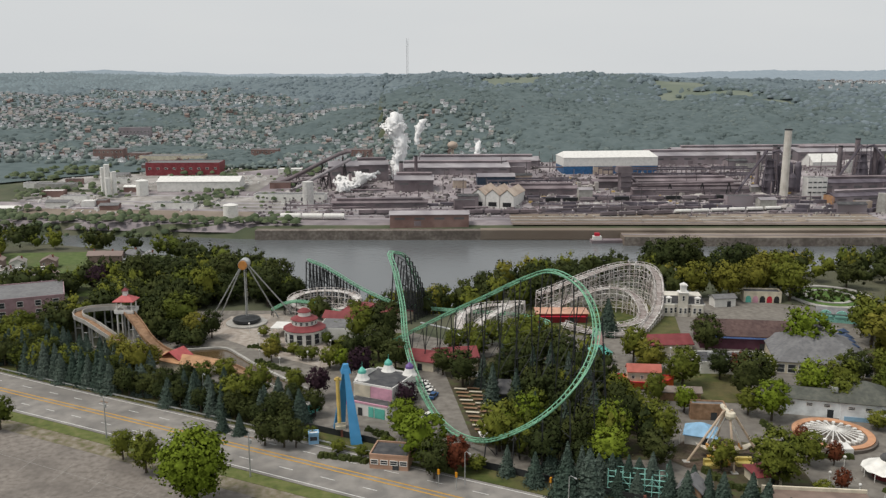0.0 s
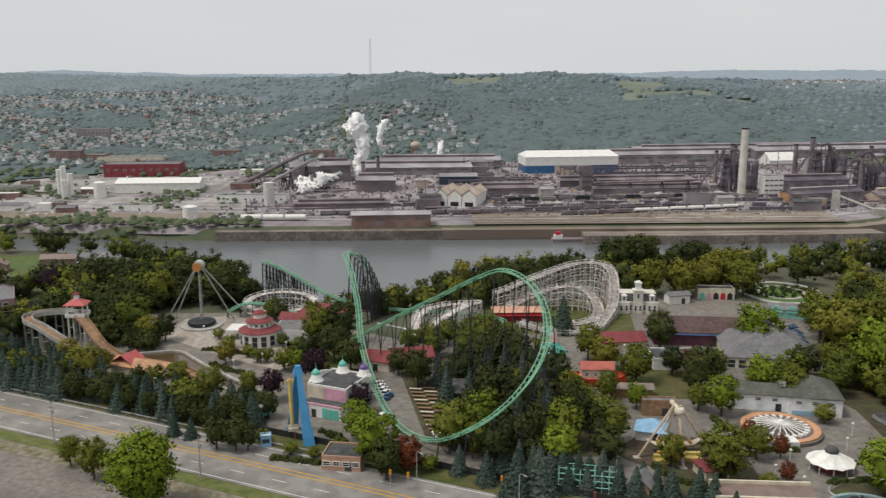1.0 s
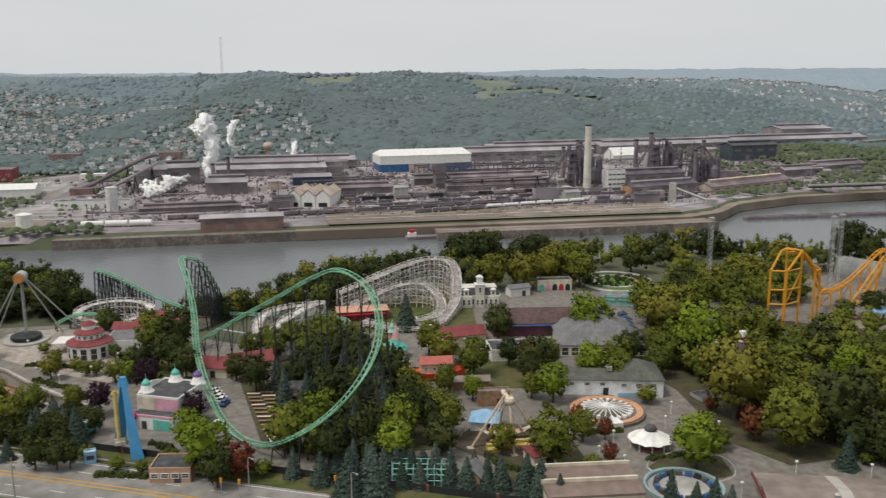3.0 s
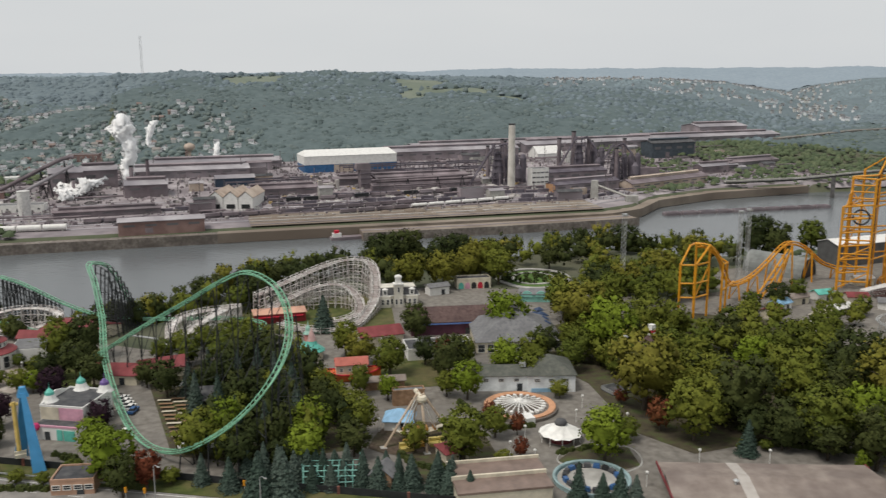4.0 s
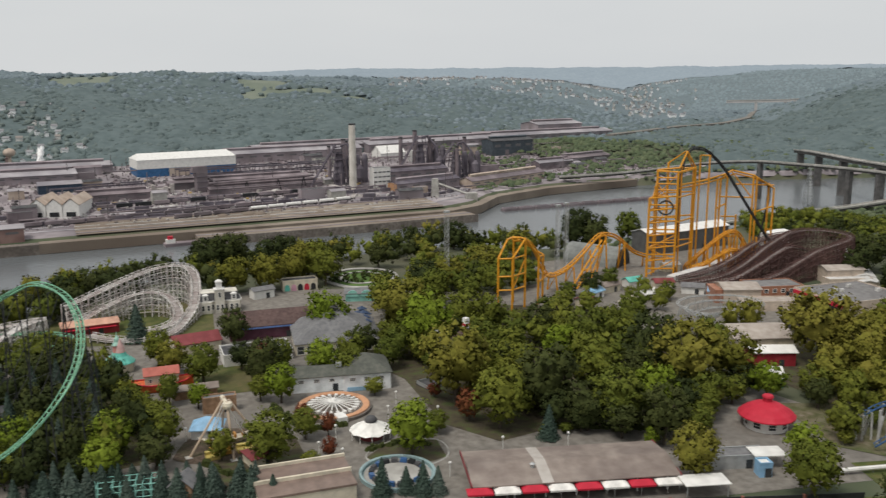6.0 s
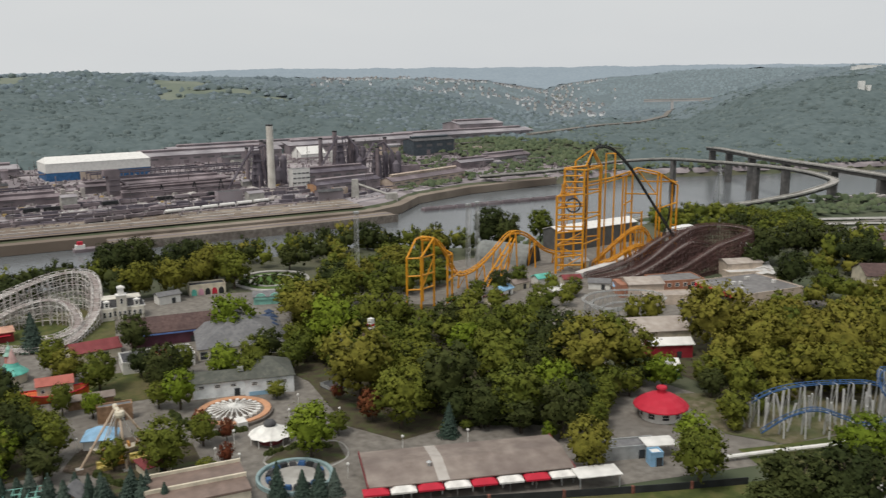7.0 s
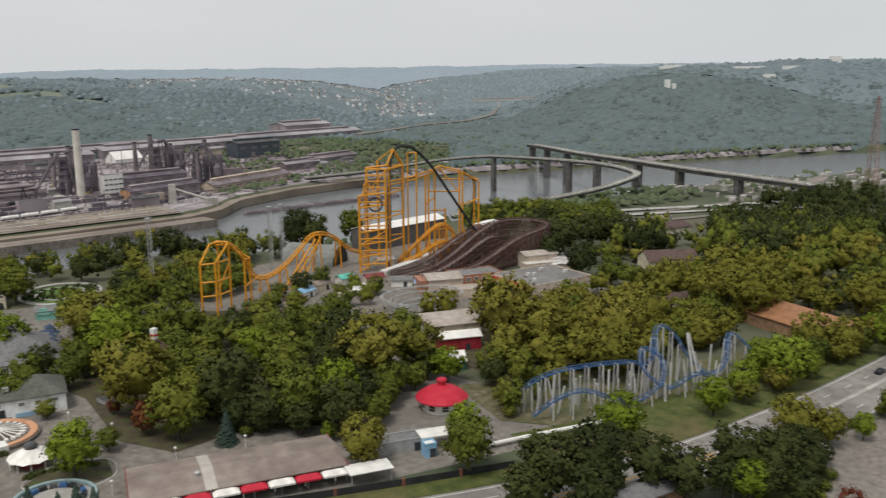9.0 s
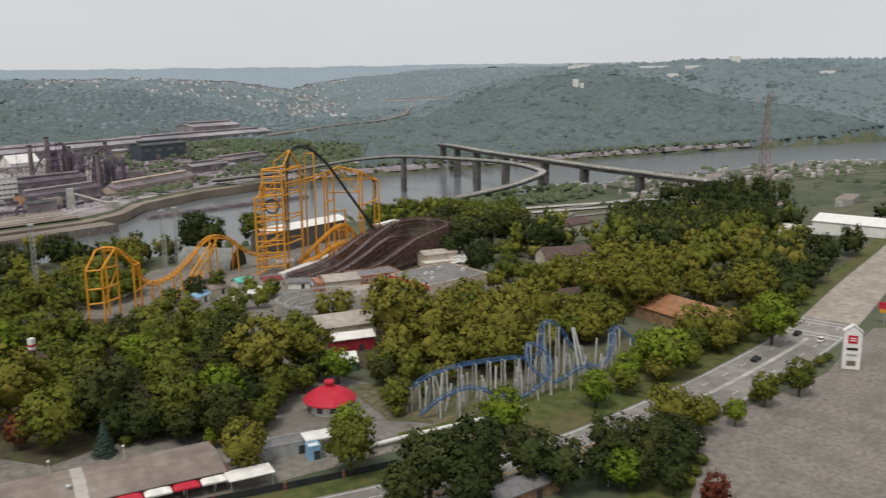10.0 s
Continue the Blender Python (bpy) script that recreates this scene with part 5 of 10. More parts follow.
def town(x, y):
    """How closely built up the ground is, 0 to 1."""
    az, r = az_r(x, y)
    belt = smooth((wrinkle(x, y, 105, 2.0) + 0.42) / 0.4)
    left = belt * np.interp(az, (-40, -30, -6, -1, 4), (0.9, 0.95, 0.9, 0.55, 0.0)) * smooth((r - 1000) / 40) * smooth((np.interp(az, (-30, -14, -5, 2), (2500, 2300, 1750, 1380)) - r) / 300)
    right = 0.9 * smooth((az - 22) / 3) * smooth((43.5 - az) / 4) * smooth((r - 1850) / 150) * smooth((3250 - r) / 300) * smooth((wrinkle(x, y, 120, 3.0) + 0.45) / 0.4)
    lane = 0.5 * smooth((4.5 - abs(az - 0.5 + 2.2 * wrinkle(x, y, 70, 1.0))) / 2.5) * smooth((r - 1080) / 30) * smooth((1430 - r) / 60)
    return np.maximum(np.maximum(left, right), lane)


MEADOWS = ((4.6, 1850, 2.0, 60), (5.8, 1730, 1.1, 60), (15.0, 1830, 1.6, 60), (17.2, 1740, 3.0, 32), (14.6, 1700, 1.1, 60), (20.5, 1680, 1.8, 22), (-1.5, 1900, 1.8, 30), (22.5, 1540, 0.9, 30))


def in_meadow(x, y, grow=1.0):
    az, r = az_r(x, y)
    inside = np.zeros(np.shape(x), bool)
    for a0, r0, da, dr in MEADOWS:
        inside |= ((az - a0) / da) ** 2 + ((r - r0) / dr) ** 2 + 0.35 * wrinkle(x, y, 25) < grow
    return inside


def hill_growth(x, y):
    """True where woods cover the hills: off the river flat, outside the town and the meadows."""
    deg, r = az_r(x, y)
    yf = shores(x)[1]
    foot = np.where(deg > 44, np.interp(deg, FOOT_AZ, FOOT_R) - 20, np.interp(deg, AZ, A_FOOT))
    grown = (r > foot - 30) & (y > yf + 14) | ((deg > 26) & (deg < 47) & (y > yf + np.interp(x, (500, 800, 1000, 1500), (420, 330, 130, 20))))
    return grown & ~in_meadow(x, y) & (town(x, y) < 0.25)


def canopy_sheet(name, label, radii, az0, az1, step, mat, lift):
    """The shaded floor of the woods: a rough sheet over the hills that dives under ground where nothing grows."""
    az, r = np.meshgrid(np.radians(np.arange(az0, az1, step)), radii)
    x, y = r * np.sin(az), r * np.cos(az)
    # It also lies low over the town, where its hazed colour pales the ground.
    z = height(x, y) + np.where(hill_growth(x, y) | (np.degrees(az) > 21) & (np.degrees(az) < 45) & (r > 1750), lift * (1 + 0.4 * wrinkle(x, y, 30) + 0.15 * rng.normal(0, 1, x.shape)), np.where(town(x, y) > 0.2, 1.8, -6))
    n, k = x.shape
    idx = np.arange(n * k).reshape(n, k)
    me = bpy.data.meshes.new(name)
    fill(me, np.stack([x, y, z], -1).reshape(-1, 3), np.stack([idx[:-1, :-1], idx[:-1, 1:], idx[1:, 1:], idx[1:, :-1]], -1).reshape(-1, 4), True)
    me.materials.append(mat)
    return tagged(new(name, me), label, "woods", kind="stuff")


def dome_woods(name, label, pts, radius, mat, sides, rings):
    """Rounded crowns over the hills: uneven domes of a few faces each, no two alike."""
    n = len(pts)
    r = radius * rng.uniform(0.6, 1.35, n)
    tall = r * rng.uniform(0.42, 0.82, n)
    base = height(pts[:, 0], pts[:, 1]) + 1.5 + 2.5 * rng.uniform(0, 1, n)
    turn = rng.uniform(0, 6.28, n)
    rows = []
    for k in range(rings):
        e = k / rings * 1.35
        for j in range(sides):
            a = turn + 2 * np.pi * (j + 0.5 * k) / sides
            w = r * math.cos(e) * rng.uniform(0.75, 1.2, n)
            rows.append(np.stack([pts[:, 0] + w * np.cos(a), pts[:, 1] + w * np.sin(a), base + tall * math.sin(e) * rng.uniform(0.8, 1.15, n) + (0.35 * tall if k else 0)], -1))
    rows.append(np.stack([pts[:, 0], pts[:, 1], base + tall * 1.4], -1))
    verts = np.stack(rows, 1)
    tri = []
    for k in range(rings - 1):
        for j in range(sides):
            a, b, c, d = k * sides + j, k * sides + (j + 1) % sides, (k + 1) * sides + j, (k + 1) * sides + (j + 1) % sides
            tri += [(a, b, c), (b, d, c)]
    tri += [((rings - 1) * sides + j, (rings - 1) * sides + (j + 1) % sides, rings * sides) for j in range(sides)]
    count = verts.shape[1]
    faces = (np.array(tri)[None] + (np.arange(n) * count)[:, None, None]).reshape(-1, 3)
    me = bpy.data.meshes.new(name)
    fill(me, verts.reshape(-1, 3), faces, True)
    me.materials.append(mat)
    me.attributes.new("tone", "FLOAT", "POINT").data.foreach_set("value", np.repeat(rng.uniform(0, 1, n), count).astype(np.float32))
    return tagged(new(name, me), label, "woods", kind="stuff")


# Three leaf colours, each paler and bluer than the last, stand for haze.
HILL_LEAF = foliage("hazed_hillside_leaves", [(0.0772, 0.1017, 0.1019), (0.0952, 0.1236, 0.1239), (0.1133, 0.1441, 0.1432), (0.1390, 0.1673, 0.1625)], 0.1, 0.02, 0.14)
UPPER_LEAF = foliage("hazed_upper_leaves", [(0.1170, 0.1507, 0.1683), (0.1352, 0.1716, 0.1905), (0.1547, 0.1923, 0.2127), (0.1754, 0.2106, 0.2322)], 0.1, 0.015, 0.12)
LAST_LEAF = foliage("hazed_last_leaves", [(0.1620, 0.2064, 0.2256), (0.1800, 0.2256, 0.2448), (0.1980, 0.2436, 0.2616)], 0.1, 0.015, 0.08)
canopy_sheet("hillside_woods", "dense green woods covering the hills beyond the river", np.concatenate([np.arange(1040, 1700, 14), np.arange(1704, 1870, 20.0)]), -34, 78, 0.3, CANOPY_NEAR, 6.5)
canopy_sheet("upper_hillside_woods", "woods covering the higher hills, greyed by painted haze", np.concatenate([np.arange(1864, 2560, 20.0), np.arange(2563, 3500, 24.0)]), -34, 78, 0.3, CANOPY_UPPER, 6.5)
canopy_sheet("far_ridge_woods", "wooded ridge on the skyline, paled by painted haze", np.arange(3460, 4640, 28.0), -34, 78, 0.2, CANOPY_DISTANT, 8)
lower = polar(1045, 2000, -33, 76, 8.2, hill_growth)
upper = polar(1400, 3150, -33, 77, 12.0, hill_growth)
# Farther crowns get the hazier leaf colours; the thresholds vary with direction.
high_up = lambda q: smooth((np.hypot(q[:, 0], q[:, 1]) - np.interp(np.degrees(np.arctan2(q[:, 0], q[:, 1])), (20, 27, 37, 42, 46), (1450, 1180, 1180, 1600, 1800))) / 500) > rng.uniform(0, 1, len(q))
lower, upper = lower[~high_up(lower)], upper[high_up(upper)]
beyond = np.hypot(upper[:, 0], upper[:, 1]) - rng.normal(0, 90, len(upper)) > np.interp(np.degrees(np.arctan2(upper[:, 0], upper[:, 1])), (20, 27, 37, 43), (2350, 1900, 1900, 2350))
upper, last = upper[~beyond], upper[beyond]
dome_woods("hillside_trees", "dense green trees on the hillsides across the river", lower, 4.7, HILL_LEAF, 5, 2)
dome_woods("upper_hillside_trees", "trees high on the far hills, greyed by painted haze", upper, 6.6, UPPER_LEAF, 4, 2)
dome_woods("last_hillside_trees", "trees on the last hills, paled blue by painted haze", last, 8.0, LAST_LEAF, 4, 1)
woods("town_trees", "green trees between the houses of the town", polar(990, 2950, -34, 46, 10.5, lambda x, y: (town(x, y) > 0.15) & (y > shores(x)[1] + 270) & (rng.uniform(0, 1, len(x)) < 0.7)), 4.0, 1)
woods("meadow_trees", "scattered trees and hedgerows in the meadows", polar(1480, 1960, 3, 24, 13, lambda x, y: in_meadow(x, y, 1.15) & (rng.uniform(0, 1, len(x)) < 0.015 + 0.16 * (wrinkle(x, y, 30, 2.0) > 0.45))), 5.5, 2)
gaz, gr = np.meshgrid(np.arange(2, 24, 0.2), np.arange(1480, 1960, 10.0))
gx, gy = gr * np.sin(np.radians(gaz)), gr * np.cos(np.radians(gaz))
me = bpy.data.meshes.new("hill_meadow")
gi = np.arange(gx.size).reshape(gx.shape)
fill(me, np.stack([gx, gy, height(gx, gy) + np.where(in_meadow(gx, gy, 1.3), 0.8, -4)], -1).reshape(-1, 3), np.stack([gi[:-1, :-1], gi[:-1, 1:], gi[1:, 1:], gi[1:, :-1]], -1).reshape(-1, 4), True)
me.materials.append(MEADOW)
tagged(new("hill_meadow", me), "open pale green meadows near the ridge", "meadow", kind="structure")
for path in ([(583, 388), (630, 372), (675, 364), (720, 358)], [(548, 372), (567, 360), (600, 346), (632, 337), (680, 330)]):
    structure("flat_road", ribbon(smooth_path([(x, y, 0) for x, y in path], 6), -3.4, 3.4, 0.6, 0, True), MIDWAY, "pale service road across the river flat", "road")
highway = [(868, 1123), (905, 1140), (954, 1160), (1088, 1225), (1150, 1240), (1244, 1268), (1394, 1365), (1552, 1470)]
structure("valley_highway", ribbon(smooth_path([(x, y, 0) for x, y in highway], 15), -7, 7, 9, 10, True), MIDWAY, "pale highway on an embankment along the valley", "road")
strip = scatter(460, (-700, -125), (735, 880), lambda x, y: -3 < y - float(shores(x)[1]) < 22, 6.5)
strip += scatter(420, (470, 1500), (500, 920), lambda x, y: (14 if x < 680 else 2) < y - float(shores(x)[1]) < 34, 7)
strip += scatter(330, (-560, -140), (760, 1010), lambda x, y: wrinkle(np.float64(x), np.float64(y), 40) > 0.35, 10)
works_green = scatter(120, (-440, -120), (800, 1000), lambda x, y: wrinkle(np.float64(x), np.float64(y), 26, 6.0) > 0.1, 8)
dome_woods("works_trees", "small green trees between the works buildings", np.array(works_green), 2.6, LEAF_BANK, 6, 2)
strip += scatter(620, (600, 1150), (800, 1260), lambda x, y: y - float(shores(x)[1]) > np.interp(x, (600, 700, 760), (250, 90, 25)) and wrinkle(np.float64(x), np.float64(y), 38, 2.0) > -0.15, 9)
strip += scatter(900, (690, 1020), (870, 1260), lambda x, y: 70 < y - float(shores(x)[1]) < 420, 7.5)
strip += scatter(620, (560, 820), (760, 1160), lambda x, y: 40 < y - float(shores(x)[1]) < 330 and wrinkle(np.float64(x), np.float64(y), 34, 5.0) > -0.1, 8)
dome_woods("riverside_bushes", "low green trees along the far river bank", np.array(strip), 3.6, LEAF_BANK, 6, 2)
flat_wood = scatter(260, (520, 1150), (180, 460), lambda x, y: y < float(shores(x)[0]) - 12 and wrinkle(np.float64(x), np.float64(y), 45, 3.0) > -0.1 and (not in_clearing(x, y) or wrinkle(np.float64(x), np.float64(y), 20, 3.0) > 0.45), 9)
slope_bush = [(x, y) for x, y in zip(rng.uniform(270, 500, 900), rng.uniform(370, 510, 900)) if open_bluff(x, y) and y < float(shores(x)[0]) - 5][:330]
dome_woods("slope_bushes", "low green scrub on the river slope", np.array(slope_bush), 2.2, LEAF_BANK, 6, 2)
flat_wood += [(x, y) for x, y in zip(rng.uniform(520, 730, 420), rng.uniform(395, 505, 420)) if y < float(shores(x)[0]) - 6 and not (x > 560 and 330 + (740 - x) * 0.42 < y < 352 + (740 - x) * 0.44)]
dome_woods("flat_bushes", "low grey-green bushes on the river flat", np.array(flat_wood), 3.2, LEAF_BANK, 6, 2)
near_wood = scatter(260, (-520, -135), (300, 480), lambda x, y: y < float(shores(x)[0]) - 10 and wrinkle(np.float64(x), np.float64(y), 60, 1.0) > -0.3 and not (-215 < x < -140 and 380 < y < 440), 9)
grove("west_woods", "dark green trees beyond the western houses", [(x, y, random.uniform(4.5, 6.8), random.uniform(9, 14)) for x, y in near_wood[:46]], LEAF_DARK)
grove("west_trees", "mid-green trees between the western houses", [(x, y, random.uniform(3.5, 5.5), random.uniform(7, 11)) for x, y in near_wood[46:96]], LEAF_MIXED)


# ---- windows and plain buildings ----
WINDOWS = {}


def window_mesh(w, h):
    """The frame and the pane of a window of that size, facing -y."""
    if (w, h) not in WINDOWS:
        frame_shape = Shape().box(0, 0, -0.12, w + 0.3, 0.16, 0.12).box(0, 0, h, w + 0.3, 0.16, 0.14).box(-w / 2 - 0.07, 0, 0, 0.14, 0.14, h).box(w / 2 + 0.07, 0, 0, 0.14, 0.14, h).box(0, 0, h * 0.5 - 0.04, w, 0.1, 0.08)
        WINDOWS[w, h] = frame_shape.mesh("window"), Shape().box(0, 0.03, 0.002, w - 0.004, 0.06, h - 0.004).mesh("pane")
        WINDOWS[w, h][0].materials.append(WHITE), WINDOWS[w, h][1].materials.append(GLASS)
    return WINDOWS[w, h]


def window(parent, x, y, z, w, h, turn=0.0):
    f, p = window_mesh(w, h)
    ob = at(part("window", f, None, parent), pose(x, y, z, 0, 0, turn))
    part("pane", p, None, ob)
    return ob


def window_row(parent, length, depth, z, count, w=1.1, h=1.4, side=-1):
    """Windows along a long side of a wall block."""
    for k in range(count):
        window(parent, (k + 0.5) / count * length - length / 2, side * (depth / 2 + 0.05), z, w, h, 0 if side < 0 else 180)


def building(name, label, category, x, y, turn, w, d, h, wall_mat, roof_mat, roof="gable", rise=3.0, z=None, windows=(), group="", over=0.5, door=True):
    """A block with a gable, hip or flat roof; windows: (height, count, width, tall) rows on both long sides."""
    b = thing(name, label, category, x, y, float(height(x, y)) if z is None else z, turn, group)
    wall = Shape().box(0, 0, -1.0, w, d, h + 1.0)
    if roof == "gable":
        for s in (-1, 1):
            wall.add([(s * w / 2, -d / 2, h), (s * w / 2, d / 2, h), (s * w / 2, 0, h + rise * 0.96), (s * (w / 2 - 0.3), -d / 2, h), (s * (w / 2 - 0.3), d / 2, h), (s * (w / 2 - 0.3), 0, h + rise * 0.96)],
                     [(0, 1, 2), (5, 4, 3), (0, 2, 5, 3), (1, 4, 5, 2)])
    part("wall", wall, wall_mat, b)
    if roof == "gable":
        part("roof", Shape().gable(0, 0, h, w, d, rise, over), roof_mat, b)
    elif roof == "hip":
        part("roof", Shape().hip(0, 0, h, w, d, rise, over), roof_mat, b)
    else:
        part("roof", Shape().box(0, 0, h, w - 0.5, d - 0.5, 0.12), roof_mat, b)
        part("parapet", Shape().box(0, -d / 2 + 0.1, h + 0.003, w + 0.1, 0.3, 0.5).box(0, d / 2 - 0.1, h + 0.003, w + 0.1, 0.3, 0.5).box(-w / 2 + 0.1, 0, h + 0.003, 0.3, d - 0.52, 0.5).box(w / 2 - 0.1, 0, h + 0.003, 0.3, d - 0.52, 0.5), wall_mat, b)
    for zz, count, ww, hh in windows:
        for side in (-1, 1):
            window_row(b, w, d, zz, count, ww, hh, side)
    if door:
        part("door", Shape().box(w * 0.18, -d / 2 - 0.03, 0, 1.6, 0.12, 2.3), GLASS, b, "dark double door")
    return b


# ---- the steel mill across the river ----
# Brick less saturated than the park's red brick.
FAR_BRICK = material("far_brick", [(0.16, 0.10, 0.09), (0.22, 0.14, 0.125), (0.27, 0.18, 0.16)], 0.1, 0.9, by="world")

FADED_ORANGE = paint("faded_orange_sheet", (0.42, 0.24, 0.13))
# Glass paled to imitate haze over the sheds' dark window strips.
HAZED_GLASS = material("hazed_mill_glass", [(0.1, 0.095, 0.1), (0.15, 0.145, 0.15)], 0.1, 0.5, by="world")


def mill_shed(x, y, turn, w, d, h, rise, wall_mat=MILL_WALL, roof_mat=MILL_ROOF, label="long sooty brown mill shed with a ridge vent", vents=1):
    b = thing("mill_shed", label, "mill shed", x, y, float(height(x, y)), turn, "sheds of the steel mill")
    wall = Shape().box(0, 0, -3, w, d, h + 3)
    for s in (-1, 1):
        wall.add([(s * w / 2, -d / 2, h), (s * w / 2, d / 2, h), (s * w / 2, 0, h + rise * 0.95)], [(0, 1, 2)])
    part("wall", wall, wall_mat, b)
    part("roof", Shape().gable(0, 0, h, w, d, rise, 0.8, 0.5), roof_mat, b)
    if vents:
        part("ridge_vent", Shape().box(0, 0, h + rise - 0.4, w * 0.9, d * 0.16, 2.4).gable(0, 0, h + rise + 2.0, w * 0.9, d * 0.2, 1.0, 0.3, 0.3), wall_mat, b)
    n = max(2, int(w / 16))
    pane = Shape().box(0, 0, 0, 9, 0.2, h * 0.18).mesh("window_strip")
    for k in range(n):
        at(part("window_strip", pane, HAZED_GLASS, b), pose((k + 0.5) / n * w - w / 2, -d / 2 - 0.05, h * 0.58))
    gate = Shape().box(0, 0, 0, 6, 0.25, min(7, h * 0.45)).mesh("loading_door")
    for k in range(max(1, int(w / 40))):
        at(part("loading_door", gate, RUST, b), pose((k + 0.35) / max(1, int(w / 40)) * w - w / 2, -d / 2 - 0.06, 0))
    return b


mill_shed(-12, 742, 2, 68, 17, 9.5, 2.2, FAR_BRICK, MILL_ROOF, "long dark red brick mill building on the river wall", 0)
mill_shed(10, 985, 2, 128, 42, 7, 3.5)
mill_shed(40, 1045, 2, 150, 36, 7, 3.5)
mill_shed(-30, 890, 1, 40, 26, 11, 4, RUST)
mill_shed(330, 1065, 5, 190, 28, 11, 4)
mill_shed(420, 1120, 6, 260, 30, 12, 4)
mill_shed(560, 1130, 8, 230, 40, 11, 4)
mill_shed(760, 1165, 6, 280, 40, 11, 4)
mill_shed(805, 1195, 6, 90, 46, 21, 4)
mill_shed(634, 1040, 7, 70, 26, 19, 3, paint("slate_blue_cladding", (0.06, 0.075, 0.09)), DARK_ROOF, "dark slate-blue mill shed")
mill_shed(418, 878, 6, 80, 22, 12, 3, RUST, SOOT)
orange_end = mill_shed(414, 836, 14, 86, 16, 8, 3, MILL_WALL, SOOT)
part("end_wall", Shape().box(-43.3, 0, -1, 0.5, 15.6, 10), FADED_ORANGE, orange_end, "faded orange end wall")
mill_shed(524, 858, 20, 128, 20, 8, 4, TAN_ROOF, RUST, "long tan-walled mill shed with a dark roof")
building("white_shed", "white peaked shed among the furnaces", "works building", 452, 1032, 8, 36, 24, 7, WHITE, WHITE, rise=9, door=False)
mill_shed(-105, 905, 10, 30, 26, 22, 4, RUST, MILL_ROOF, "tall rusty furnace shop", 0)
mill_shed(-78, 940, 10, 34, 30, 17, 4, RUST)
mill_shed(100, 870, 3, 70, 14, 6, 2.5, RUST, RUST)
mill_shed(-60, 812, 4, 90, 8, 5, 1.5, RUST, RUST, "rusty raised trestle shed")
mill_shed(230, 905, 4, 150, 14, 6, 2, RUST, RUST)
mill_shed(250, 870, 4, 120, 10, 5, 2, RUST, RUST)
mill_shed(700, 955, 14, 90, 22, 9, 3, MILL_WALL, RUST)
mill_shed(640, 935, 12, 60, 16, 8, 3, RUST)

big = thing("warehouse", "huge white steel shed with a blue lower wall", "warehouse", 187, 990, float(height(187, 990)), 5.6)
part("lower_wall", Shape().box(0, 0, -2, 108, 38, 10), paint("warehouse_blue", (0.035, 0.12, 0.27)), big, "blue sheet-metal lower wall")
part("upper_wall", Shape().box(0, 0, 8.01, 108.4, 38.4, 9.5), WHITE, big)
part("roof", Shape().hip(0, 0, 17.52, 108.4, 38.4, 6, 0.3, 100), WHITE, big)

gabled = thing("casting_house", "tan-roofed mill building with three white gables", "mill building", 54, 832, float(height(54, 832)), -18)
for k in range(3):
    part("gable_wall", Shape().box(-14 + k * 14, 0, -2, 13.4, 46, 12).add([(-20.7 + k * 14, -23, 10), (-7.3 + k * 14, -23, 10), (-14 + k * 14, -23, 15.5)], [(0, 1, 2)]), WHITE, gabled)
    part("roof", Shape().gable(0, -14 + k * 14, 10.02, 46, 13.8, 6.2, 0.5, 0.3, 0), TAN_ROOF, gabled).matrix_basis = pose(0, 0, 0, 0, 0, 90) @ pose(0, 28 - k * 28, 0)
    # Black panel on the wall, painting the shade within an opening.
    part("opening", Shape().box(-14 + k * 14, -23.05, 0, 8, 0.3, 4), BLACK_STEEL, gabled)
ora = building("pump_house", "long shed with orange end wall and dark blue side", "mill building", 56, 918, 3, 40, 16, 8, paint("dark_blue_sheet", (0.03, 0.05, 0.08)), MILL_ROOF, rise=3)
part("end_wall", Shape().box(-19.1, 0, 0, 0.3, 15.6, 8.6), FADED_ORANGE, ora, "faded orange end wall")
building("red_warehouse", "long dull red warehouse in the town", "warehouse", -292, 980, 2, 82, 30, 13, paint("dull_red_sheet", (0.22, 0.04, 0.05)), GREY_ROOF, "flat", windows=((6, 9, 3, 2),))
building("white_warehouse", "long white warehouse with a shallow roof", "warehouse", -252, 897, 2, 84, 30, 9, WHITE, WHITE, rise=4)
building("white_warehouse", "low white warehouse by the tracks", "warehouse", -150, 845, -4, 70, 16, 6, WHITE, GREY_ROOF, "flat", windows=((2, 8, 2, 1.5),))
building("white_warehouse", "small white depot building", "warehouse", -255, 815, -2, 40, 14, 5, WHITE, GREY_ROOF, "flat")
building("white_warehouse", "pale grey works building", "warehouse", -405, 900, 6, 40, 14, 6, CONCRETE, GREY_ROOF, "flat")
building("brick_school", "tan brick block on the hillside", "school", -470, 1330, 10, 46, 20, 16, MILL_WALL, GREY_ROOF, "flat", windows=((4, 9, 2, 2), (9, 9, 2, 2)))
building("white_warehouse", "long low tan works building", "warehouse", -330, 1060, 4, 76, 26, 9, CREAM, GREY_ROOF, "flat")
for x, y, w, d, h in ((-415, 1080, 36, 20, 13), (-375, 1070, 24, 18, 10), (-225, 1100, 34, 18, 12), (-110, 1120, 34, 16, 10)):
    building("brick_block", "greyed red brick block in the town", "apartment block", x, y, random.uniform(-8, 8), w, d, h, FAR_BRICK, GREY_ROOF, "flat", windows=((3, int(w / 5), 1.6, 2), (h - 4, int(w / 5), 1.6, 2)))


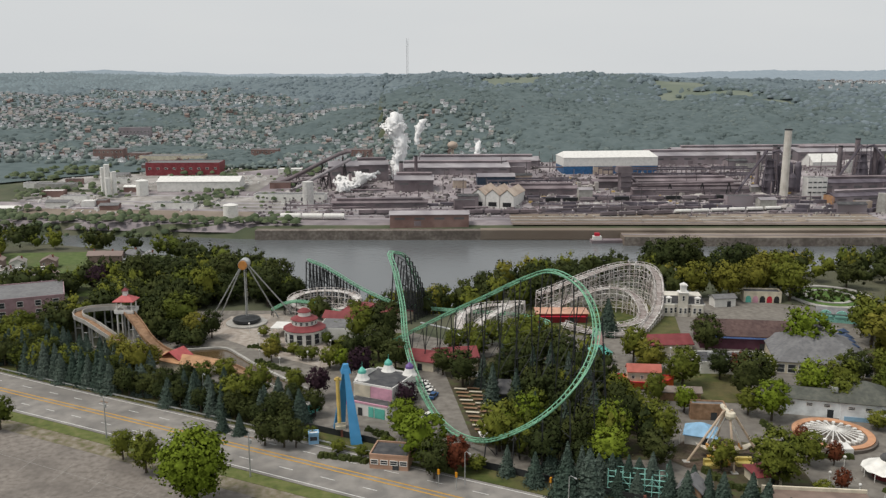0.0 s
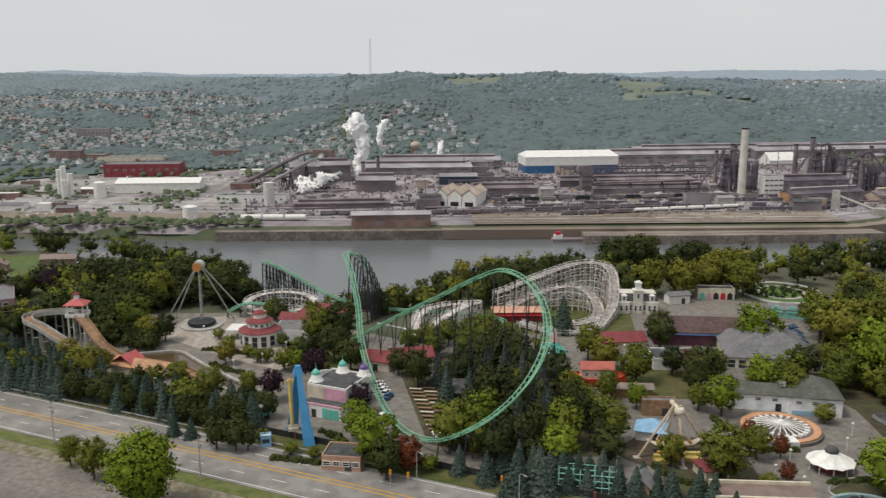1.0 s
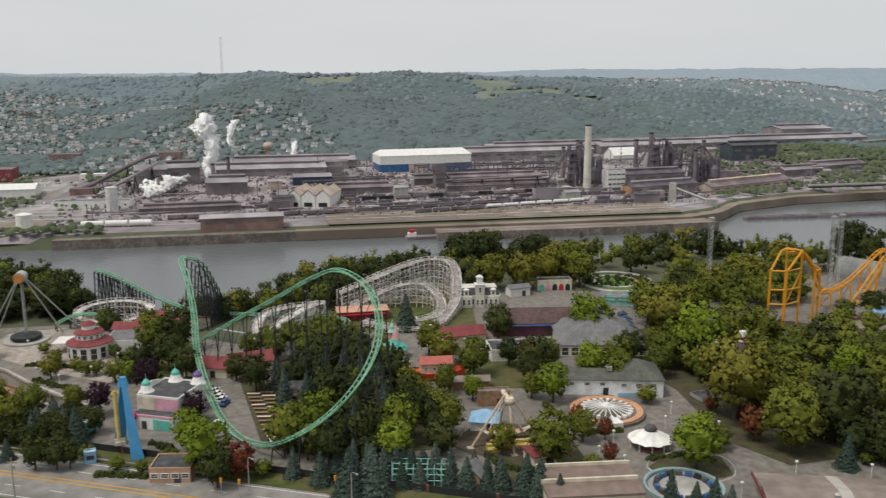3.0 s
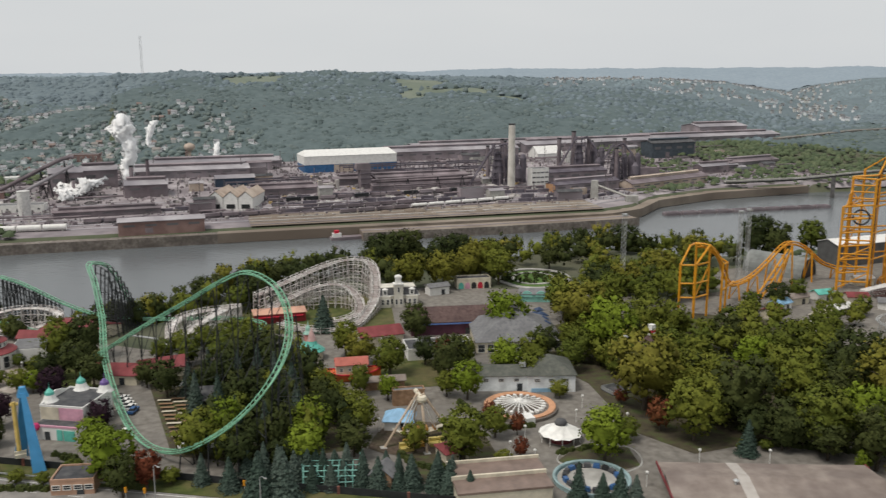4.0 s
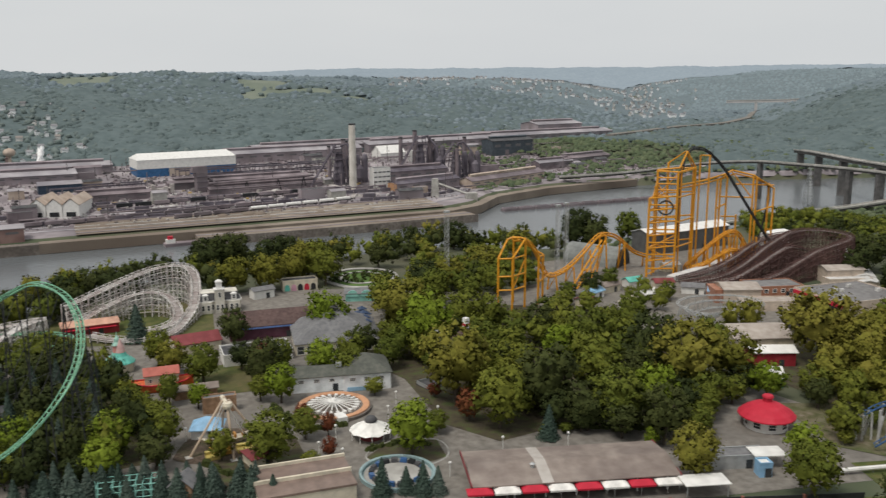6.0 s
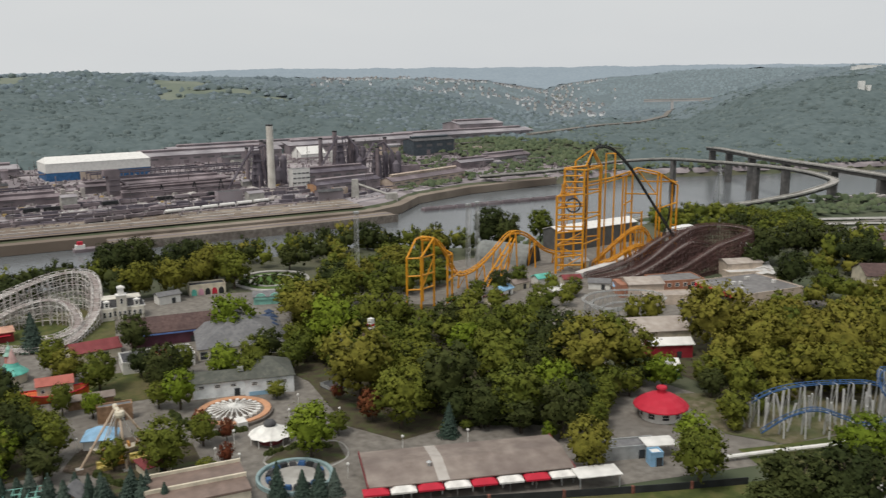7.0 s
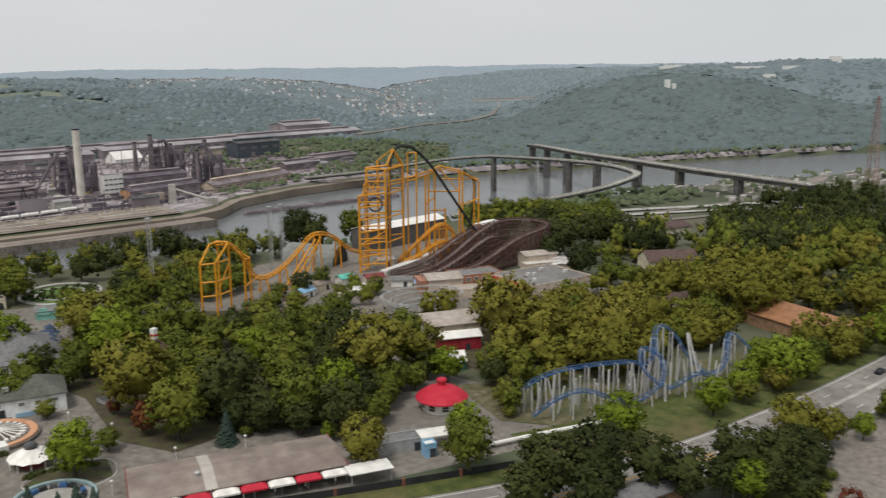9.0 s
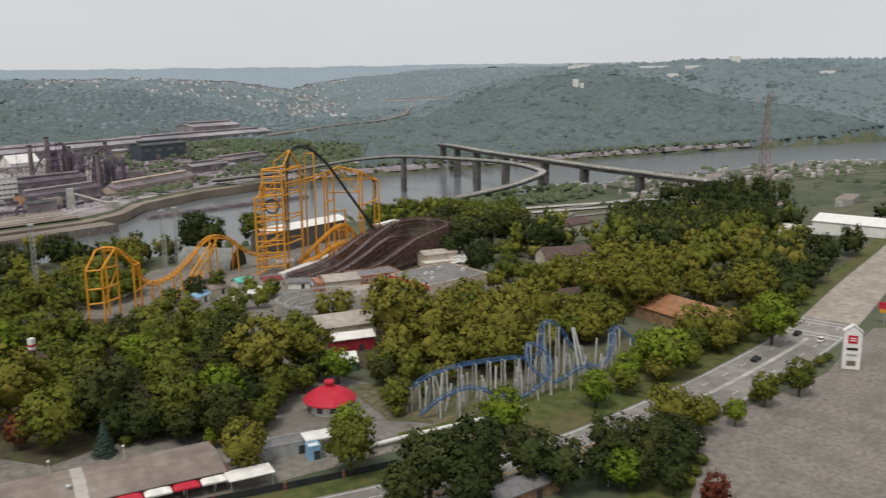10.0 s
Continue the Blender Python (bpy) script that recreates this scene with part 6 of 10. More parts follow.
for k in range(22):
    x, y = random.uniform(-440, -130), random.uniform(800, 1010)
    if not (-310 < x < -200 and 870 < y < 1000):
        building("works_unit", random.choice(("small white works building", "low grey works building with a flat roof", "greyed brick works building")), "works building", x, y, random.uniform(-6, 8), random.uniform(10, 30), random.uniform(7, 13), random.uniform(3.5, 7),
                 random.choice((WHITE, WHITE, CONCRETE, FAR_BRICK)), random.choice((WHITE, GREY_ROOF, GREY_ROOF)), random.choice(("flat", "gable")), 1.8, group="works buildings", door=False)


def tank(x, y, r, h, mat, label, dome=0.2):
    t = thing("storage_tank", label, "tank", x, y, float(height(x, y)))
    part("shell", Shape().lathe([(r, -2), (r, h)], 24), mat, t)
    part("cap", Shape().lathe([(r * 1.02, h), (r * 1.02, h + 0.3), (r * 0.5, h + r * dome), (0.05, h + r * dome * 1.3)], 24), mat, t)
    part("ladder", Shape().box(-0.3, -r - 0.2, 0, 0.08, 0.08, h).box(0.3, -r - 0.2, 0, 0.08, 0.08, h), GALVANISED, t)
    return t


tank(-191, 768, 6.6, 12, WHITE, "squat white storage tank by the tracks")
tank(-129, 820, 5.3, 23, PALE_STEEL, "tall grey-white silo beside the furnace shop", 0.15)
tank(-304, 868, 6, 15, WHITE, "white storage tank beside the warehouse")
for x, y, h in ((-338, 866, 32), (-331, 864, 25), (-344, 871, 28), (-335, 858, 20)):
    tank(x, y, 2.8, h, WHITE, "tall white process tower by the works", 0.1)
tank(402, 880, 5, 12, WHITE, "white tank in the furnace yard")
tank(470, 1000, 4, 14, PALE_STEEL, "pale steel storage tank among the sheds")
wt = thing("water_tower", "rusty round water tower on a column", "water tower", 12, 1085, float(height(12, 1085)))
part("column", Shape().bar((0, 0, -2), (0, 0, 17), 2.2, 12, 1.4), TAN_ROOF, wt)
part("tank", Shape().lathe([(1, 16), (5, 17.5), (6.5, 20), (6.5, 22), (5, 24.5), (1, 26)], 20), TAN_ROOF, wt, smooth=True)


def stack(x, y, r, h, mat, label):
    s = thing("smokestack", label, "smokestack", x, y, float(height(x, y)))
    part("shaft", Shape().bar((0, 0, -2), (0, 0, h), r * 1.25, 18, r), mat, s)
    part("rim", Shape().lathe([(r * 1.02, h - 1.2), (r * 1.12, h - 1), (r * 1.12, h + 0.2), (r * 0.7, h + 0.2)], 18), BLACK_STEEL, s, "sooty rim")
    for k in range(4):
        part("band", Shape().lathe([(r * (1.24 - 0.05 * k) + 0.05, h * (0.2 + 0.2 * k)), (r * (1.24 - 0.05 * k) + 0.05, h * (0.2 + 0.2 * k) + 0.6)], 18), mat, s)


stack(336.5, 847, 3.3, 69, material("pale_concrete_stack", [(0.46, 0.43, 0.38), (0.58, 0.55, 0.5), (0.66, 0.63, 0.58)], 0.1, 0.85, by="world"), "tall pale concrete smokestack with bands")
for x, y, r, h in ((-28, 895, 1.6, 34), (-44, 905, 2, 26), (345, 900, 2.2, 44), (352, 910, 2, 40), (420, 915, 2.2, 42), (440, 920, 2.5, 50), (452, 905, 2, 44), (465, 925, 2.4, 40), (330, 905, 1.8, 36), (480, 890, 2, 38), (500, 910, 2.2, 46), (-95, 880, 1.4, 20)):
    stack(x, y, r, h, RUST, "thin dark rusty furnace stack")


def furnace(x, y, h):
    """A blast furnace: shell, stoves, frame, charging skip bridge and downcomer."""
    f = thing("blast_furnace", "dark rusty blast furnace with stoves and skip bridge", "blast furnace", x, y, float(height(x, y)))
    part("shell", Shape().lathe([(6, -2), (6.5, h * 0.25), (5.2, h * 0.5), (3.2, h * 0.72), (3.2, h * 0.8)], 16), SOOT, f)
    for k in range(3):
        part("stove", Shape().lathe([(3.6, -2), (3.6, h * 0.62), (2.4, h * 0.7), (0.2, h * 0.73)], 14, 14 + k * 8.5, 5), SOOT, f)
    tower = Shape()
    for a, b in ((-8, -7), (8, -7), (8, 7), (-8, 7)):
        tower.bar((a, b, -2), (a * 0.6, b * 0.6, h), 0.5, 4)
    for k in range(1, 7):
        tower.box(0, 0, h * k / 6.5, 16 - k, 14 - k, 0.5)
    part("frame", tower, SOOT, f)
    part("skip_bridge", Shape().bar((-34, -4, 0), (-3, 0, h), 1.4, 4), SOOT, f)
    part("downcomer", Shape().tube([(2, 0, h * 0.95), (8, -3, h * 1.0), (16, -8, h * 0.75), (20, -10, h * 0.35)], 1.3, 8), SOOT, f)
    part("dust_catcher", Shape().lathe([(1, h * 0.1), (4, h * 0.18), (4, h * 0.4), (1.2, h * 0.5)], 12, 20, -10), SOOT, f)


furnace(330, 872, 44)
furnace(440, 905, 46)
furnace(482, 896, 42)
scrap = thing("scrap_tower", "rust-brown blocky charging tower with a sloping chute", "mill tower", 186, 880, float(height(186, 880)), 6)
part("tower", Shape().box(0, 0, -2, 11, 10, 22), RUST, scrap)
part("head", Shape().box(-1.5, 0, 20.01, 16, 9, 6, 0, 0.9), RUST, scrap)
part("chute", Shape().bar((5, 0, 16), (22, -2, 1), 1.5, 4), RUST, scrap)
for z in (5, 10.5, 16):
    part("gallery", Shape().box(0, -5.4, z, 12.4, 1.2, 0.4), SOOT, scrap)
ruin = thing("broken_wall", "pale broken concrete building in the yard", "ruin", 143, 884, float(height(143, 884)), 3)
for k in range(6):
    part("wall_pier", Shape().box(-15 + k * 6, 0, -1, 3.6, 5, 5.5 + 2.2 * (k % 3)), PALE_CONCRETE, ruin)
part("slab", Shape().box(0, 1, 4.5, 33, 6, 0.9), PALE_CONCRETE, ruin)


def crane_runway(x, y, length, z):
    """Two rails on close posts for a travelling crane, with its bridge."""
    c = thing("crane_runway", "long sooty crane runway on steel posts", "crane runway", x, y, float(height(x, y)), 4, "crane runways")
    for side in (-9, 9):
        part("runway_beam", Shape().box(0, side, z - 1.6, length, 1.1, 1.6), SOOT, c)
        for k in range(int(length / 11) + 1):
            part("post", Shape().box(-length / 2 + 0.6 + k * 11, side, -1.5, 0.9, 0.9, z), RUST, c)
    part("bridge", Shape().box(length * 0.2, 0, z, 4, 20, 1.8).box(length * 0.2, 4, z + 1.81, 3, 4, 2), RUST, c)


crane_runway(262, 926, 150, 9)
crane_runway(258, 955, 170, 10)
crane_runway(90, 905, 90, 8)


def conveyor(p, q, r, mat, label, bends=()):
    c = thing("conveyor_gallery", label, "conveyor")
    pts = [p, *bends, q]
    part("gallery", Shape().tube(smooth_path(pts, 6), r, 8), mat, c)
    for k in (0.35, 0.65, 0.9):
        at_point = Vector(p).lerp(Vector(q), k)
        g = float(height(at_point.x, at_point.y))
        part("trestle", Shape().bar((at_point.x - 3, at_point.y, g - 1), (at_point.x, at_point.y, at_point.z), 0.5, 4).bar((at_point.x + 3, at_point.y, g - 1), (at_point.x, at_point.y, at_point.z), 0.5, 4), BLACK_STEEL, c)


conveyor((-185, 915, -26), (-96, 905, 10), 2.0, RUST, "dark steel gas main sloping up to the furnace shop", [(-165, 913, -20), (-108, 907, 8)])
conveyor((-160, 885, -30), (-95, 892, 4), 1.6, MILL_ROOF, "dusty grey inclined conveyor gallery")
conveyor((-170, 900, -24), (-120, 900, -14), 1.2, RUST, "level rusty gas main")
conveyor((190, 862, -18), (300, 868, -16), 1.2, RUST, "long rusty gas main on trestles")

# tank cars and wagons on the yard tracks
def rail_car(x, y, turn, length, mat, label, round_tank):
    c = thing("rail_car", label, "rail car", x, y, float(height(x, y)) + 0.5, turn, "rail cars in the mill yard")
    part("frame", Shape().box(0, 0, 0.9, length, 2.6, 0.5), BLACK_STEEL, c)
    part("body", Shape().bar((-length * 0.47, 0, 2.9), (length * 0.47, 0, 2.9), 1.6, 12) if round_tank else Shape().box(0, 0, 1.41, length * 0.96, 2.9, 2.8), mat, c)
    for s in (-1, 1):
        part("bogie", Shape().box(s * length * 0.36, 0, 0, 2.6, 2.2, 0.89), RUST, c)


for k in range(3):
    big_tank = thing("pressure_vessel", "long white horizontal tank on saddles", "tank", -136 + k * 19.5, 762 - k * 0.6, float(height(-116, 760)), -2)
    part("vessel", Shape().bar((-9, 0, 3.4), (9, 0, 3.4), 2.6, 16), WHITE, big_tank)
    for s in (-6, 6):
        part("saddle", Shape().box(s, 0, -1, 1, 4, 2.6), CONCRETE, big_tank)
for k in range(10):
    rail_car(150 + k * 17.5, 773 + k * 2.7, 8.8, 16, WHITE if k > 3 else RUST, "pale tank car in the mill yard", k > 3)
for k in range(18):
    rail_car(-70 + k * 16.5, 782 + max(0, k - 8) * 2.2, 5, 15, RUST, "dark rusty ore wagon", False)
for k in range(26):
    if k % 7 != 4:
        rail_car(150 + k * 13.6, 1150 + k * 1.2, 4, 13, (PALE_STEEL, WHITE, PALE_CONCRETE)[k % 3], "pale boxcar at the foot of the hill", False)
for k in range(14):
    rail_car(90 + k * 17, 832 + k * 1.2, 4, 15, random.choice((RUST, MILL_WALL, BLACK_STEEL)), "dark rusty mill wagon", False)
tracks = Shape()
for off in (34, 48, 55, 70, 84, 98, 125):
    pts = [Vector((x, float(shores(x)[1]) + off, 0)) for x in np.arange(-420, 700, 14.0)]
    r = ribbon(pts, -2.0, 2.0, 0.62, 0, True)
    tracks.add(r.v, r.f)
structure("railway_track", tracks, MILL_ROOF, "ballasted railway tracks through the mill yard", "railway track")

strings = Shape()
for off, x0, x1 in ((58, -60, 150), (62, 330, 560), (78, 120, 430), (90, -40, 260), (101, 250, 600), (118, 60, 380)):
    x = x0
    while x < x1:
        if random.random() < 0.88:
            y = float(shores(x)[1]) + off
            lie = math.degrees(math.atan2(float(shores(x + 10)[1]) - float(shores(x - 10)[1]), 20))
            strings.box(x, y, float(height(x, y)) + 0.6, 13, 3, random.choice((2.2, 3.2, 3.6)), lie)
        x += 14.6
tagged(part("wagon_strings", strings, SOOT), "long strings of dark rusty wagons on the yard tracks", "wagons", kind="stuff")

# scrap, small plant and sheds strewn through the yard
clutter, pale, sooty = Shape(), Shape(), Shape()
for k in range(6400):
    x = random.uniform(-170, 760)
    y = float(shores(x)[1]) + random.uniform(40, np.interp(x, (-170, 480, 580, 680, 760), (330, 330, 320, 240, 140)))
    s = random.choice((clutter, clutter, sooty, pale) if x < 540 else (clutter, sooty))
    w = random.choice((0.8, 1, 1.2, 1.5, 2, 2.5, 3, 4, 6)) * random.uniform(0.6, 1.4)
    s.box(x, y, float(height(x, y)) - 0.5, w, w * random.uniform(0.3, 0.8), random.uniform(1.0, 3.6), random.uniform(-40, 60), random.choice((1, 0.8, 0.5, 0.3)))
for k in range(120):
    x = random.uniform(-150, 760)
    y = float(shores(x)[1]) + random.uniform(50, 300)
    z = float(height(x, y))
    random.choice((clutter, sooty)).bar((x, y, z - 0.5), (x, y, z + random.uniform(8, 22)), 0.35, 4)
    if k % 3 == 0:
        length = random.uniform(15, 60)
        h = random.uniform(4, 9)
        clutter.bar((x, y, z + h), (x + length, y + length * 0.07, z + h), random.uniform(0.4, 1.0), 6)
for k in range(170):
    x = random.uniform(60, 330) if k % 3 else random.uniform(-150, 760)
    y = float(shores(x)[1]) + random.uniform(70, 230)
    r = random.uniform(2.5, 8)
    heap = random.choice((clutter, sooty, pale))
    heap.lathe([(r, -0.5), (r * 0.62, r * 0.22), (r * 0.2, r * 0.4), (0.05, r * 0.42)], 7, x, y)
    heap.v[-28:] = [(a + random.uniform(-0.3, 0.3) * r, b + random.uniform(-0.3, 0.3) * r, c + float(height(x, y))) for a, b, c in heap.v[-28:]]
for k in range(60):
    x = random.uniform(540, 740)
    y = float(shores(x)[1]) + random.uniform(60, 230)
    r = random.uniform(5, 14)
    heap = random.choice((clutter, sooty))
    heap.lathe([(r, -0.5), (r * 0.62, r * 0.18), (r * 0.2, r * 0.3), (0.05, r * 0.32)], 7, x, y)
    heap.v[-28:] = [(a + random.uniform(-0.3, 0.3) * r, b + random.uniform(-0.3, 0.3) * r, c + float(height(x, y))) for a, b, c in heap.v[-28:]]
amber, snow = Shape(), Shape()
for k in range(110):
    x = random.uniform(70, 420)
    y = float(shores(x)[1]) + random.uniform(75, 230)
    random.choice((amber, snow, snow)).box(x, y, float(height(x, y)) - 0.3, random.uniform(1.5, 6), random.uniform(1.2, 3), random.uniform(1.2, 3), random.uniform(-40, 60), random.choice((1, 0.7)))
tagged(part("yard_machines", amber, paint("dusty_amber_machine", (0.42, 0.3, 0.12))), "dusty amber diggers and loaders in the scrap yard", "machines", kind="stuff")
tagged(part("yard_trailers", snow, PALE_STEEL), "pale trailers, sheds and bins in the scrap yard", "trailers", kind="stuff")
tagged(part("mill_clutter", clutter, RUST), "rusty scrap, bins and small plant in the yard", "mill clutter", kind="stuff")
pale_mat = material("dusty_pale_plant", [(0.24, 0.215, 0.205), (0.36, 0.335, 0.32), (0.52, 0.5, 0.48)], 0.12, 0.9, by="world")
tagged(part("pale_clutter", pale, pale_mat), "dusty pale sheds, vehicles and slabs in the yard", "mill clutter", kind="stuff")
# Soot colour raised to lower the contrast the way haze does.
tagged(part("sooty_clutter", sooty, material("hazed_sooty_plant", [(0.085, 0.076, 0.078), (0.13, 0.118, 0.12)], 0.05, 0.9, by="world")), "sooty black plant and poles in the yard", "mill clutter", kind="stuff")
for k in range(34):
    x = random.uniform(-60, 720)
    y = float(shores(x)[1]) + random.uniform(60, 300)
    building("mill_hut", random.choice(("small sooty plant building", "low brown works hut")), "works building", x, y, random.uniform(-5, 15), random.uniform(10, 30), random.uniform(6, 12), random.uniform(4, 12),
             random.choice((MILL_WALL, RUST, MILL_WALL, TAN_ROOF, CONCRETE)), random.choice((MILL_ROOF, RUST, DARK_ROOF)), random.choice(("gable", "flat")), 2.0, group="small mill buildings", door=False)
building("control_building", "white flat-roofed control building with strip windows", "works building", 368, 850, 6, 20, 10, 21, WHITE, DARK_ROOF, "flat", windows=((6, 4, 4, 1.5), (11, 4, 4, 1.5), (16, 4, 4, 1.5)))
cars = Shape()
for x, y in scatter(260, (-420, -130), (790, 1010), lambda x, y: wrinkle(np.float64(x), np.float64(y), 30, 2.0) > 0.1, 4.5):
    cars.box(x, y, float(height(x, y)) + 0.3, 4.4, 1.8, 1.4, random.choice((0, 90)), 0.8)
tagged(part("parked_cars", cars, PALE_STEEL), "rows of parked cars by the works", "parked cars", kind="stuff")
for ring in ([(-430, 850), (-150, 790), (-150, 850), (-420, 890)], [(-420, 900), (-190, 880), (-180, 960), (-420, 980)]):
    s = Shape()
    for k in range(12):
        for j in range(6):
            u, v = k / 12, j / 6
            q = [(a, b) for a, b in ((u, v), (u + 1 / 12, v), (u + 1 / 12, v + 1 / 6), (u, v + 1 / 6))]
            pts = [tuple((1 - b) * ((1 - a) * ring[0][i] + a * ring[1][i]) + b * ((1 - a) * ring[3][i] + a * ring[2][i]) for i in (0, 1)) for a, b in q]
            s.add([(px, py, float(height(px, py)) + 0.5) for px, py in pts], [(0, 1, 2, 3)])
    structure("works_paving", s, PALE_YARD, "worn grey paved works yard", "paving")


def plume(name, label, path, widths, count):
    """A standing column of steam: a softly billowing skin with small loose puffs along its edge."""
    pts = smooth_path(path, 0.8)
    n, k = len(pts), 40
    axis = np.array(pts)
    wide = 0.5 * np.interp(np.linspace(0, 1, n), np.linspace(0, 1, len(widths)), widths) * np.minimum(1, np.minimum(np.linspace(0.3, 8, n), np.sqrt(np.linspace(6, 0.01, n))))
    a = 2 * np.pi * np.arange(k) / k
    ring = np.stack([np.cos(a), np.sin(a), 0 * a], -1)
    skin = axis[:, None] + ring[None] * wide[:, None, None]
    puff = np.array([[noise.turbulence(Vector(q) / (0.45 * max(widths)), 3, False) for q in row] for row in skin])
    skin = skin + ring[None] * (wide[:, None] * 0.75 * puff)[..., None] + np.array((0, 0, 0.6)) * (wide[:, None] * puff)[..., None]
    idx = np.arange(n * k).reshape(n, k)
    quads = np.stack([idx[:-1], np.roll(idx[:-1], -1, 1), np.roll(idx[1:], -1, 1), idx[1:]], -1).reshape(-1, 4)
    tri = np.concatenate([quads[:, :3], quads[:, [0, 2, 3]]])
    at_row, at_side = rng.integers(0, n, count), rng.integers(0, k, count)
    loose = skin[at_row, at_side] + ring[at_side] * (wide[at_row] * rng.normal(0.0, 0.13, count))[:, None] + rng.normal(0, 0.3, (count, 3))
    verts, faces = joined((skin.reshape(-1, 3), tri), lumps(loose, wide[at_row] * rng.uniform(0.05, 0.2, count), 0, 0.3, 0.9))
    out = np.concatenate([np.tile(ring, (n, 1)), np.repeat(ring[at_side], 6, 0)]) + [0, 0, 0.45] + rng.normal(0, 0.08, verts.shape)
    me = bpy.data.meshes.new(name)
    fill(me, verts, faces, normals=out / np.linalg.norm(out, axis=1, keepdims=True))
    me.materials.append(STEAM)
    return tagged(new(name, me), label, "steam", kind="stuff")


plume("steam_plume", "tall white plume of steam over the mill", [(-52, 935, -28), (-50, 935, -5), (-46, 935, 15), (-52, 935, 32), (-50, 935, 50)], (5, 11, 14, 15, 21, 20), 900)
plume("steam_cloud", "low billow of white steam beside the furnace shop", [(-110, 880, -31), (-98, 882, -24), (-84, 884, -14), (-72, 886, -10)], (8, 18, 24, 14), 700)
plume("small_plume", "thin wisp of steam", [(-30, 985, 12), (-28, 985, 26), (-22, 985, 40)], (3, 7, 10), 350)
plume("far_plume", "small far puff of steam", [(40, 1090, -16), (44, 1092, -4), (46, 1092, 8)], (8, 6, 5), 200)

# ---- the town on the hillside ----
HOUSE_WALLS = [paint("house_white", (0.8, 0.8, 0.8), wear=0.05), paint("house_cream", (0.62, 0.6, 0.57)), material("greyed_house_brick", [(0.2, 0.14, 0.125), (0.26, 0.19, 0.17)], 0.1, 0.9, by="world"), paint("house_grey", (0.4, 0.4, 0.4))]
# Roof colours are raised and greyed, with haze worked into them.
HOUSE_ROOFS = [material("pale_house_roof", [(0.2, 0.2, 0.21), (0.29, 0.29, 0.3)], 0.05, 0.9, by="world"), material("tan_house_roof", [(0.22, 0.2, 0.185), (0.28, 0.26, 0.245)], 0.2, 0.9, by="world"), material("greyed_brown_roof", [(0.19, 0.145, 0.13), (0.25, 0.195, 0.175)], 0.05, 0.9, by="world"), GREY_ROOF]



def house_model(k):
    h = thing("house", ("white frame house with a grey roof", "cream frame house with a dark roof", "brick house with a maroon roof", "grey frame house with a shingle roof")[k], "house")
    wall = Shape().box(0, 0, -4, 8.5, 11, 10.5)
    for s in (-1, 1):
        wall.add([(-4.25, s * 5.5, 6.5), (4.25, s * 5.5, 6.5), (0, s * 5.5, 9.6)], [(0, 1, 2)])
    part("wall", wall, HOUSE_WALLS[k], h)
    part("roof", Shape().gable(0, 0, 6.5, 11, 8.5, 3.3, 0.5, 0.3, 90), HOUSE_ROOFS[k], h)
    part("porch", Shape().box(0, -6.5, 0, 7.5, 2, 0.3).box(0, -6.5, 2.7, 7.8, 2.2, 0.25).box(-3.4, -7.3, 0.3, 0.25, 0.25, 2.4).box(3.4, -7.3, 0.3, 0.25, 0.25, 2.4), HOUSE_WALLS[0], h)
    part("chimney", Shape().box(2, 2, 7, 0.9, 0.9, 4), BRICK, h)
    for x in (-2.2, 2.2):
        for z in (0.9, 4.0):
            window(h, x, -5.56, z, 1.1, 1.5)
    return h


house_models = [house_model(k) for k in range(4)]
spots = polar(1010, 2450, -33, 6, 15.5)
spots = np.concatenate([spots, polar(1850, 3250, 22, 43, 20)])
az_s = az_r(spots[:, 0], spots[:, 1])[0]
spots = spots[(rng.uniform(0, 1, len(spots)) < town(spots[:, 0], spots[:, 1]) * np.where(az_s > 20, 0.45, 0.6)) & (spots[:, 1] > shores(spots[:, 0])[1] + 290)]
spots = spots[np.argsort(np.hypot(spots[:, 0], spots[:, 1]))]
for x, y in spots[:80]:
    copy_thing(random.choice((house_models[0], house_models[0], *house_models)), pose(x, y, float(height(x, y)) + 0.3, 0, 0, random.choice((0, 90, 180, 270)) + random.uniform(-12, 12))).scale = [random.uniform(0.62, 0.82)] * 3
houses = {k: (Shape(), Shape()) for k in range(4)}
for x, y in spots[80:]:
    k = random.choice((0, 0, 0, 0, 0, 1, 1, 2, 3) if x < 700 else (0, 0, 1, 3))
    z, turn, w, d = float(height(x, y)), random.choice((0, 90)) + random.uniform(-15, 15), random.uniform(6, 8), random.uniform(7, 10.5)
    lift = 6.5 if x > 700 else 0.0
    w, d = (w, d) if x < 700 else (w * 0.7, d * 0.75)
    houses[k][0].box(x, y, z - 3, d * 0.78, w * 0.78, 8.6 + lift, turn)
    houses[k][1].gable(x, y, z + 5.6 + lift, d * 0.78, w * 0.78, 2.4, 0.5, 0.3, turn)
for k in range(4):
    tagged(part("far_houses", houses[k][0], HOUSE_WALLS[k]), "walls of the crowded frame houses up the hill", "houses", kind="stuff")
    tagged(part("far_roofs", houses[k][1], HOUSE_ROOFS[k]), "roofs of the crowded frame houses up the hill", "roofs", kind="stuff")
